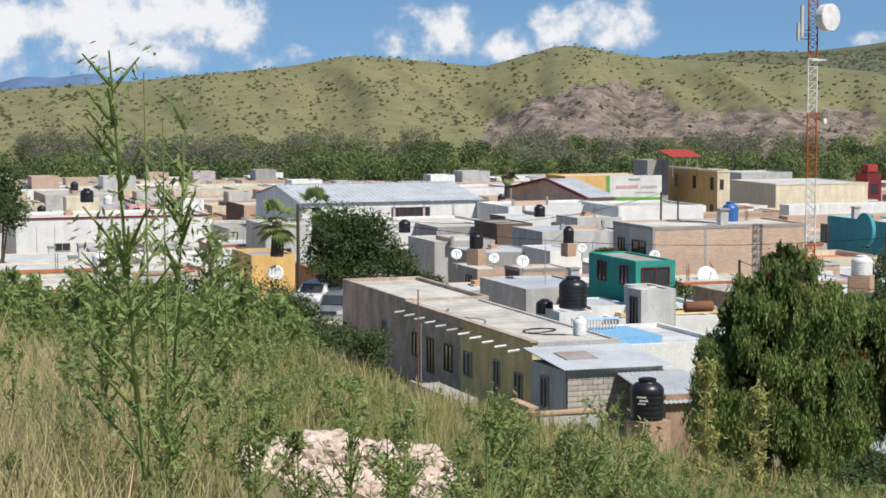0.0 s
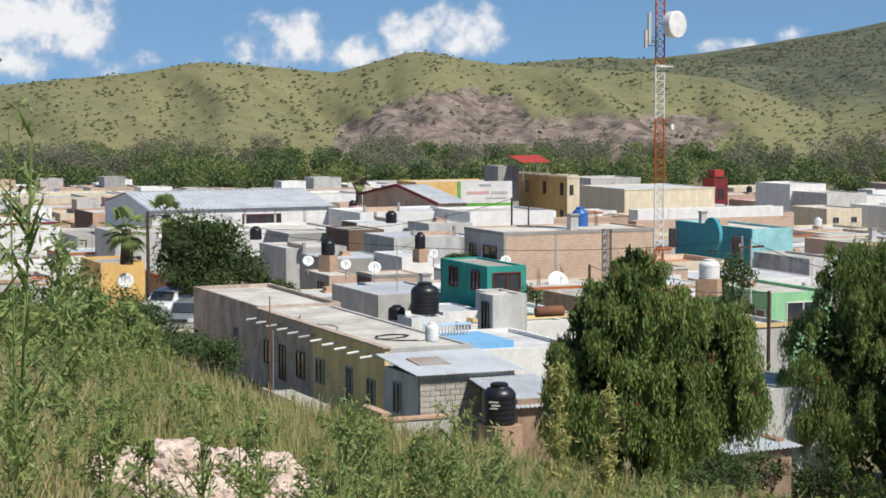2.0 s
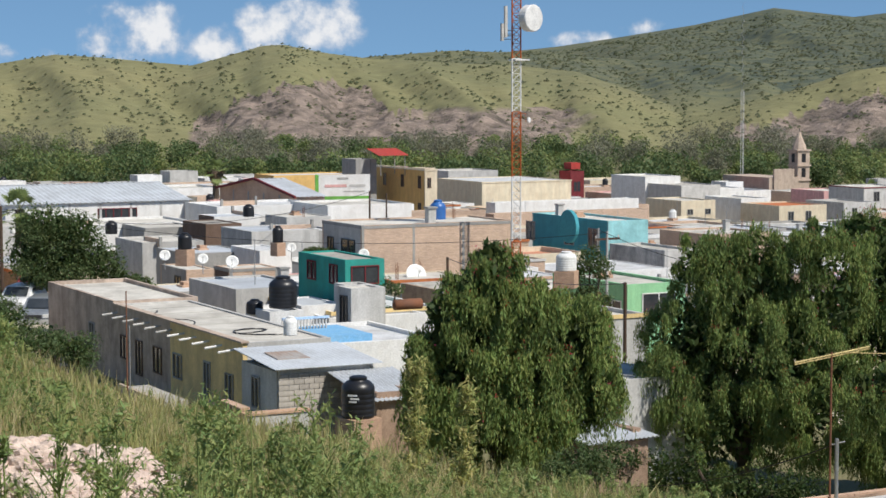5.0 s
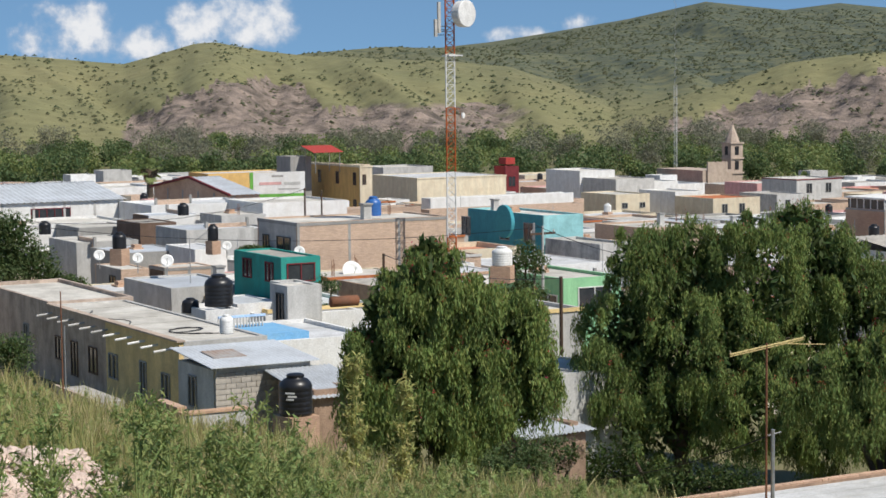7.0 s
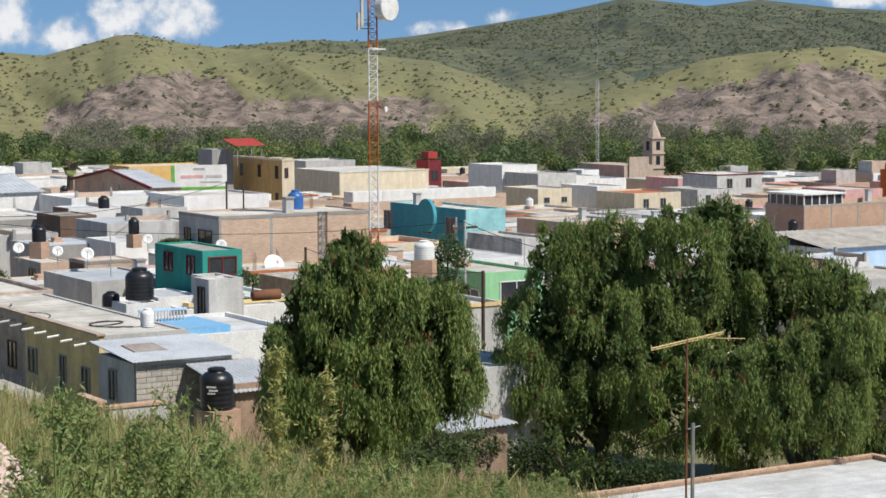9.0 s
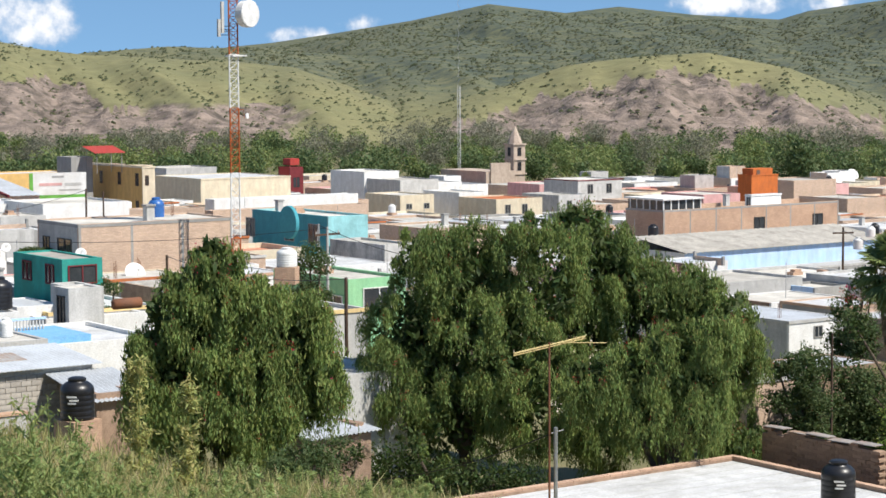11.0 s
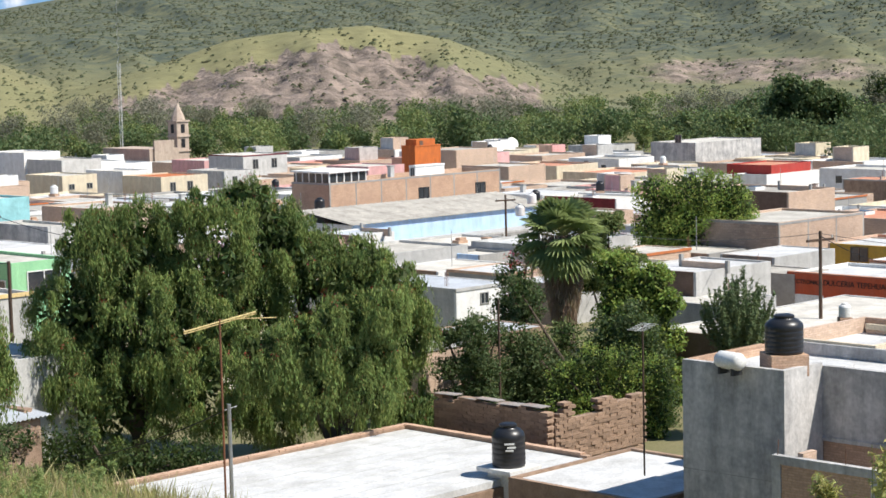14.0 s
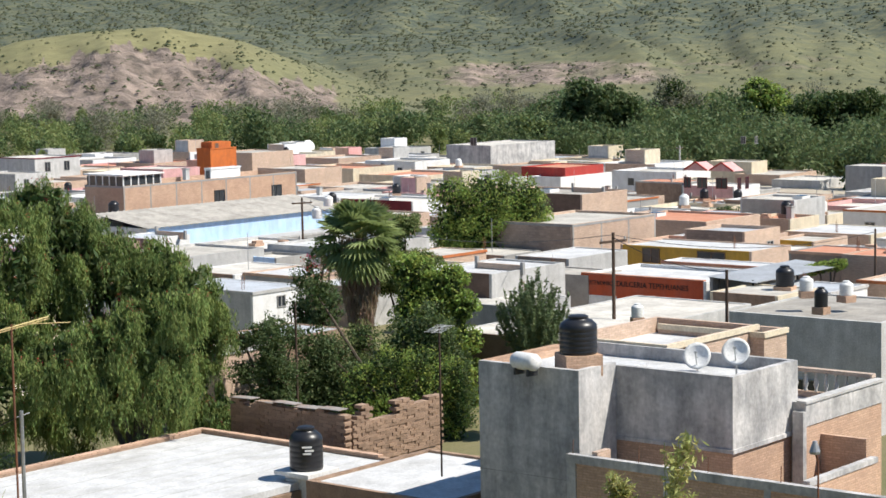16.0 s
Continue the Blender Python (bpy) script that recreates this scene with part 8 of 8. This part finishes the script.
bushy_tree("cottonwood_tree", 279.30, 377.59, 4.37, [(11.36, -8.24, 5.32, 5.32, 3.32, 3.32), (16.98, -12.73, 4.56, 5.32, 3.32, 3.32), (-16.34, 11.97, 7.18, 5.32, 3.32, 3.32), (-11.99, 9.00, 5.10, 4.65, 3.32, 3.32)], 86, 4500, 0.5, "leaf_farlight", "green riverside tree behind the houses")
# garden round the palm
bushy_tree("tree", 50.63, 85.07, 13.26, [(-0.16, 0.10, 8.04, 0.98, 0.70, 0.70), (-0.79, 0.47, 6.93, 1.06, 0.70, 0.70), (0.41, -0.24, 6.19, 1.26, 0.78, 0.78), (-0.94, 0.56, 5.23, 1.12, 0.78, 0.78), (0.26, -0.15, 4.64, 1.12, 0.70, 0.70), (1.23, -0.74, 4.90, 0.70, 0.56, 0.56)], 87, 9000, 0.10, "leaf_farlight", "airy green garden tree beside a palm")
bushy_tree("tree", 46.04, 86.51, 13.29, [(0.50, -0.27, 7.08, 1.05, 0.69, 0.69), (-0.27, 0.14, 5.42, 1.05, 0.83, 0.83), (0.44, -0.23, 4.00, 1.11, 0.83, 0.83), (-0.67, 0.35, 4.17, 0.83, 0.69, 0.69)], 88, 7000, 0.10, "leaf_far", "dark leafy garden tree beside a palm", fill=True)
bushy_tree("shrubbery", 38.12, 75.97, 13.60, [(-0.34, 0.17, 4.43, 0.77, 0.67, 0.67), (-0.90, 0.45, 4.14, 0.91, 0.60, 0.60), (0.25, -0.12, 4.66, 0.72, 0.60, 0.60), (0.99, -0.50, 4.19, 0.60, 0.60, 0.60)], 89, 6000, 0.09, "leaf_far", "dark green shrubs below a white cottage", fill=True)
bushy_tree("shrubbery", 42.27, 71.42, 13.65, [(-0.58, 0.35, 3.13, 1.06, 0.82, 0.82), (0.55, -0.31, 3.34, 1.06, 0.82, 0.82), (1.65, -0.99, 2.83, 0.70, 0.70, 0.82), (-1.62, 0.95, 2.68, 1.06, 0.59, 0.59)], 90, 7000, 0.085, "leaf_bright", "bright green shrubs behind an adobe wall", fill=True)
pepper_tree(27.85, 66.38, 13.91, [(0.35, -0.14, 6.55, 1.26, 0.92, 0.92), (1.56, -0.66, 6.91, 0.86, 0.86, 0.92), (-0.97, 0.41, 5.79, 1.53, 1.02, 1.02), (0.77, -0.32, 5.20, 1.53, 0.98, 0.98), (-2.28, 0.93, 5.25, 1.43, 1.12, 1.12), (-0.65, 0.28, 4.14, 1.73, 1.02, 1.02), (1.20, -0.50, 4.05, 1.12, 0.81, 0.81)], 44, 8000, "low spreading pepper tree with bright hanging leaves")


def palm(x, y, z, h, r, fronds, seed, label, skirt=0.0):
    rng = np.random.default_rng(seed)
    t = thing("palm", x, y, z, 0, label, "palm tree", "palms")
    part("trunk", tube([(0, 0, -0.5), (0.05, 0, h * 0.5), (0, 0, h)], 0.28 * r, 0.2 * r, 10), "bark", t)
    for i in range(fronds):
        a, up = rng.uniform(0, 6.28), rng.uniform(-0.95, 1.35)
        d = Vector((math.cos(a) * math.cos(up), math.sin(a) * math.cos(up), math.sin(up)))
        s = d.cross(Vector((0, 0, 1))).normalized()
        n = s.cross(d)
        hub = Vector((0, 0, h)) + d * r * 0.62
        bm = bmesh.new()
        add_tube(bm, [(0, 0, h - 0.1), tuple(hub)], 0.025, 0.018, 4)
        c = bm.verts.new(hub)
        for k in range(15):
            q = radians(-105 + 15 * k)
            e = hub + (d * math.cos(q) + s * math.sin(q)) * r * 0.62 * (1 - 0.12 * abs(q)) + Vector((0, 0, -0.16 * r)) + n * 0.03 * (k % 2)
            w = (d * -math.sin(q) + s * math.cos(q)) * 0.05 * r
            m = hub.lerp(e, 0.55) + Vector((0, 0, 0.05 * r))
            va, vb, ve = bm.verts.new(m + w), bm.verts.new(m - w), bm.verts.new(e)
            bm.faces.new((c, va, ve, vb))
        part("frond", bm, "leaf_palm", t)
    if skirt:
        n = 5200
        zz = h - rng.random(n) ** 0.8 * skirt
        a = rng.uniform(0, 6.28, n)
        rr = r * (0.26 + 0.34 * (1 - (h - zz) / skirt)) * rng.uniform(0.5, 1.15, n)
        v, f = quads(rng, np.stack([np.cos(a) * rr, np.sin(a) * rr, zz], 1), 0.05, 5.0, 0.85)
        raw("dead_skirt", v, f, "thatch", t)
    return t


palm(46.57, 82.80, 15.17, 5.95, 1.95, 84, 71, "fan palm with a skirt of dead leaves", 4.30)
palm(-10.39, 124.57, 20.03, 1.7, 1.5, 20, 72, "small fan palm beside a roof")
palm(-8.11, 127.74, 20.50, 1.9, 1.4, 18, 73, "small fan palm behind a tree")
palm(8.40, 259.86, 16.16, 3.0, 1.7, 18, 74, "fan palm among far roofs", 1.4)
palm(125.36, 337.47, 9.48, 2.4, 2.0, 16, 75, "fan palm among far roofs")

# ---- hillside in front ----
def rock_mesh(name, x, y, z, sx, sy, sz, seed, label, parent=None):
    bm = bmesh.new()
    bmesh.ops.create_icosphere(bm, subdivisions=5, radius=1.0)
    for v in bm.verts:
        p = v.co * 1.6 + Vector((seed * 3.1, seed * 1.7, 0))
        k = 1 + 0.34 * noise.noise(p) + 0.20 * abs(noise.noise(p * 2.6)) + 0.11 * noise.noise(p * 6.0) + 0.05 * noise.noise(p * 14)
        v.co = Vector((v.co.x * sx, v.co.y * sy, v.co.z * sz)) * k
    o = part(name, bm, "rock", parent)
    o.location = (x, y, z)
    return tagged(o, label, "rock", "boulders")


for i, (rx, ry, rz, sx, sy, sz) in enumerate((
    (-1.12, 17.46, 26.60, 0.62, 0.5, 0.34), (-0.42, 17.39, 26.56, 0.50, 0.42, 0.30), (-1.50, 17.23, 26.55, 0.38, 0.36, 0.30),
    (-0.02, 17.00, 26.49, 0.3, 0.3, 0.2), (-0.87, 16.38, 26.56, 0.5, 0.36, 0.26))):
    rock_mesh("boulder", rx, ry, rz, sx, sy, sz, i + 1, "rough pale pink boulder half buried in weeds")
for i, (rx, ry, rz, s) in enumerate(((-1.84, 51.97, 22.49, 0.4), (-0.76, 53.99, 22.27, 0.45), (0.23, 52.00, 22.18, 0.4), (-1.20, 49.99, 22.68, 0.3))):
    rock_mesh("boulder", rx, ry, float(land_z(rx, ry)) + 0.02, s * 0.9, s * 0.6, s * 0.3, i + 8, "pale rubble lying on the slope")


def blades(rng, n, az, dr, hr, wd, material, name, label, lean=0.35, mask=None):
    """Grass blades rooted on the slope, each a bent tapered strip."""
    a = rng.uniform(az[0], az[1], n)
    d = np.sqrt(rng.uniform(dr[0] ** 2, dr[1] ** 2, n))
    if mask is not None:
        ok = mask(a, d, rng)
        a, d = a[ok], d[ok]
        n = len(a)
    x, y = np.sin(np.radians(a)) * d, np.cos(np.radians(a)) * d
    clump = 0.6 + 0.4 * np.sin(x * 1.9 + 2 * np.sin(y * 0.8)) * np.sin(y * 1.3)
    z = land_z(x, y) - 0.03
    h = rng.uniform(hr[0], hr[1], n) * (0.65 + 0.5 * clump)
    t = rng.uniform(0, 6.28, n)
    ln = rng.uniform(0.1, lean, n) * h
    lx, ly = np.cos(t) * ln, np.sin(t) * ln
    s = rng.uniform(0, 6.28, n)
    wx, wy = np.cos(s) * wd, np.sin(s) * wd
    b = np.stack([x, y, z], 1)
    m = b + np.stack([lx * 0.35, ly * 0.35, h * 0.6], 1)
    e = b + np.stack([lx, ly, h], 1)
    w = np.stack([wx, wy, 0 * wx], 1) * rng.uniform(0.7, 1.4, n)[:, None]
    v = np.stack([b - w, b + w, m - w * 0.8, m + w * 0.8, e - w * 0.15, e + w * 0.15], 1).reshape(-1, 3)
    i = (np.arange(n) * 6)[:, None]
    f = np.concatenate([i + np.array([0, 1, 3, 2]), i + np.array([2, 3, 5, 4])])
    return raw(name, v, f, material, kind="stuff", label=label, category="grass")


gr = np.random.default_rng(81)
on_rock = lambda a, d: (a > -6.0) & (a < 0.6 - (d - 15) * 0.2) & (d > 12.5) & (d < 18.0)
left_straw = lambda a, d, g: (g.random(len(a)) < np.clip(0.30 + (-6 - a) * 0.11, 0.16, 1.0)) & ~on_rock(a, d)
left_green = lambda a, d, g: (g.random(len(a)) < np.clip(0.75 + (a + 6) * 0.05, 0.35, 1.0)) & ~on_rock(a, d)
blades(gr, 60000, (-15, 20), (9, 30), (0.22, 0.6), 0.006, "grass", "grass", "green wild grass on the slope", mask=left_green)
blades(gr, 60000, (-15, 20), (28, 62), (0.3, 0.75), 0.010, "grass", "grass", "green wild grass on the slope", mask=left_green)
blades(gr, 50000, (-15, 18), (9, 30), (0.25, 0.7), 0.005, "straw", "dry_grass", "straw-coloured dry grass on the slope", 0.6, mask=left_straw)
blades(gr, 34000, (-15, 18), (28, 60), (0.3, 0.8), 0.009, "straw", "dry_grass", "straw-coloured dry grass on the slope", 0.6, mask=left_straw)


def weed_arrays(rng, h, leaf, branches=10, bushy=1.0, leaves=16):
    """A branched weed: stem points and leaf quads."""
    stems, cen = [], []
    top = np.array([rng.normal() * 0.06 * h, rng.normal() * 0.06 * h, h])
    stems.append((np.zeros(3), top))
    for i in range(branches):
        q = rng.uniform(0.15, 0.95)
        s = top * q
        a = rng.uniform(0, 6.28)
        L = h * bushy * 0.36 * (1.05 - q) + 0.06 * h
        e = s + np.array([math.cos(a) * L * 0.75, math.sin(a) * L * 0.75, L * 0.85])
        stems.append((s, e))
        u = rng.random((leaves, 1)) ** 0.8
        cen.append(s + (e - s) * u + rng.normal(size=(leaves, 3)) * 0.035 * h * 0.6)
    u = rng.random((leaves * 2, 1))
    cen.append(top * (0.2 + 0.8 * u) + rng.normal(size=(leaves * 2, 3)) * 0.02 * h)
    cen = np.concatenate(cen)
    v, f = quads(rng, cen, leaf, 1.9, -0.25)
    sv, sf, o = [], [], 0
    for s, e in stems:
        w = np.array([0.006, 0.003, 0]) * max(1.0, h)
        w2 = np.array([-0.003, 0.006, 0]) * max(1.0, h)
        for ww in (w, w2):
            sv += [s - ww, s + ww, e + ww * 0.3, e - ww * 0.3]
            sf.append([o, o + 1, o + 2, o + 3])
            o += 4
    return np.array(sv), np.array(sf), v, f


def weed_field(name, seed, count, az, dr, hr, leaf, material, label, bushy=1.0, mask=None, branches=9, leaves=14):
    rng = np.random.default_rng(seed)
    kinds = [weed_arrays(rng, 1.0, leaf, branches, bushy, leaves) for _ in range(7)]
    V, F, off = [], [], 0
    for _ in range(count):
        a, d = rng.uniform(*az), math.sqrt(rng.uniform(dr[0] ** 2, dr[1] ** 2))
        if mask and not mask(a, d, rng):
            continue
        x, y = math.sin(math.radians(a)) * d, math.cos(math.radians(a)) * d
        z = float(land_z(x, y)) - 0.03
        h, t = rng.uniform(*hr) * (1.0 if a < -4 else 0.62 if d > 26 else 0.8), rng.uniform(0, 6.28)
        c, s = math.cos(t) * h, math.sin(t) * h
        rot = np.array([[c, -s, 0], [s, c, 0], [0, 0, h]])
        sv, sf, v, f = kinds[rng.integers(7)]
        for vv, ff in ((sv, sf), (v, f)):
            V.append(vv @ rot.T + [x, y, z])
            F.append(ff + off)
            off += len(vv)
    return raw(name, np.concatenate(V), np.concatenate(F), material, kind="stuff", label=label, category="weeds")


weed_field("weeds", 91, 950, (-15, 16), (12, 30), (0.35, 1.05), 0.016, "leaf_weed", "leafy green weeds on the slope", 1.0, lambda a, d, g: not on_rock(a, d) and g.random() < min(1.0, 0.6 + 0.05 * (a + 8)), leaves=24)
weed_field("weeds", 92, 1000, (-15, 14), (28, 60), (0.5, 1.2), 0.028, "leaf_weed", "leafy green weeds along the brow", 1.1)
weed_field("weeds", 93, 420, (-15, -4), (34, 56), (0.7, 1.5), 0.034, "leaf_weed", "tall green weeds along the brow", 1.0)
weed_field("weeds", 94, 130, (9, 19), (24, 50), (0.6, 1.3), 0.035, "leaf_weed", "bushy weeds on the slope", 1.3)


def tall_weed(x, y, z, h, seed, label, leaf=0.03, material="leaf_weed", bushy=0.8, branches=26, leaves=20):
    rng = np.random.default_rng(seed)
    t = thing("tall_weed", x, y, z, 0, label, "weed", "tall weeds")
    sv, sf, v, f = weed_arrays(rng, h, leaf, branches, bushy, leaves)
    st_ = tube([(0, 0, -0.1), (0.01, 0.0, h * 0.5), (0, 0.01, h * 0.96)], 0.011, 0.004, 5)
    part("stem", st_, "leaf_weed", t)
    raw("side_stem", sv, sf, material, t, kind="stuff")
    raw("leaves", v, f, material, t)
    return t


for i, (wx, wy, wz, h, lf, mt, bu) in enumerate((
    (-1.77, 11.87, 28.17, 2.05, 0.018, "leaf_weed", 0.34), (-1.72, 12.28, 28.14, 1.77, 0.018, "leaf_weed", 0.30),
    (-2.72, 15.77, 27.84, 1.04, 0.026, "leaf_weed", 0.8), (-1.99, 16.88, 27.88, 0.96, 0.026, "leaf_weed", 0.7),
    (3.97, 29.74, 24.62, 1.23, 0.026, "leaf_ambrosia", 0.33), (4.63, 29.64, 24.54, 1.10, 0.026, "leaf_ambrosia", 0.33),
    (-0.57, 11.99, 27.45, 0.81, 0.014, "leaf_weed", 0.9), (-1.23, 12.44, 27.43, 0.67, 0.014, "leaf_weed", 0.9),
    (0.28, 13.00, 27.24, 0.74, 0.014, "leaf_weed", 0.9), (-1.65, 11.89, 27.51, 0.81, 0.014, "leaf_weed", 0.8),
    (-0.21, 11.50, 27.56, 0.59, 0.014, "leaf_weed", 0.9), (-2.54, 11.73, 27.58, 0.27, 0.014, "leaf_weed", 1.2),
    (0.86, 14.98, 26.90, 0.47, 0.014, "leaf_weed", 1.0), (-0.96, 12.96, 27.32, 0.44, 0.014, "leaf_weed", 1.0),
    (-0.40, 13.99, 27.12, 0.57, 0.015, "leaf_weed", 0.9), (-0.27, 15.00, 26.90, 0.43, 0.015, "leaf_weed", 0.9),
    (0.10, 13.00, 27.30, 0.37, 0.015, "leaf_weed", 1.0), (0.25, 14.00, 27.08, 0.23, 0.015, "leaf_weed", 1.0),
    (0.58, 14.99, 26.87, 0.72, 0.015, "leaf_weed", 0.8), (0.78, 15.98, 26.64, 0.57, 0.015, "leaf_weed", 0.8),
    (1.05, 13.96, 27.06, 0.51, 0.015, "leaf_weed", 0.9), (1.28, 14.94, 26.83, 0.37, 0.015, "leaf_weed", 0.9),
    (1.51, 13.92, 27.04, 0.36, 0.015, "leaf_weed", 0.9), (1.77, 14.89, 26.82, 0.20, 0.015, "leaf_weed", 0.9),
    (0.68, 13.98, 27.14, 0.63, 0.015, "leaf_weed", 0.8), (0.88, 14.97, 26.92, 0.50, 0.015, "leaf_weed", 0.8),
    (1.32, 14.94, 26.93, 0.81, 0.015, "leaf_weed", 0.8), (1.58, 15.92, 26.71, 0.67, 0.015, "leaf_weed", 0.8),
    (13.57, 17.32, 24.67, 1.03, 0.026, "leaf_ambrosia", 0.6), (13.21, 17.60, 24.67, 0.53, 0.026, "leaf_ambrosia", 0.6),
    (13.75, 17.17, 24.67, 0.50, 0.026, "leaf_ambrosia", 0.6))):
    low = float(land_z(wx, wy))
    base = min(wz, low)
    tall_weed(wx, wy, base, h + wz - base, 101 + i, "tall branching green weed" if mt == "leaf_weed" else "yellowish flowering ragweed stalk", lf, mt, bu, leaves=20 if mt == "leaf_weed" else 46)
for i, (wx, wy, wz, s) in enumerate(((-2.10, 54.96, 22.77, 1.1), (-2.62, 55.94, 22.80, 0.9), (-4.83, 59.80, 23.17, 1.2), (-5.65, 57.72, 23.74, 1.3), (-4.16, 59.86, 22.82, 1.0), (-6.51, 59.65, 24.21, 1.4),
                                     (11.40, 50.73, 20.26, 0.9), (10.34, 48.92, 20.33, 0.8))):
    low = float(land_z(wx, wy))
    rng = np.random.default_rng(130 + i)
    lobes = [(rng.normal() * 0.5 * s, rng.normal() * 0.4 * s, max(0.3, wz - low) + rng.uniform(-0.3, 0.3) * s, 0.6 * s, 0.6 * s, 0.45 * s) for _ in range(5)]
    lobes += [(rng.normal() * 0.5 * s, rng.normal() * 0.4 * s, 0.35 * s, 0.7 * s, 0.6 * s, 0.4 * s) for _ in range(3)]
    bushy_tree("shrub", wx, wy, low, lobes, 140 + i, 2200, 0.055, "leaf_far", "dense green shrub on the brow of the hill", cat_="shrub")
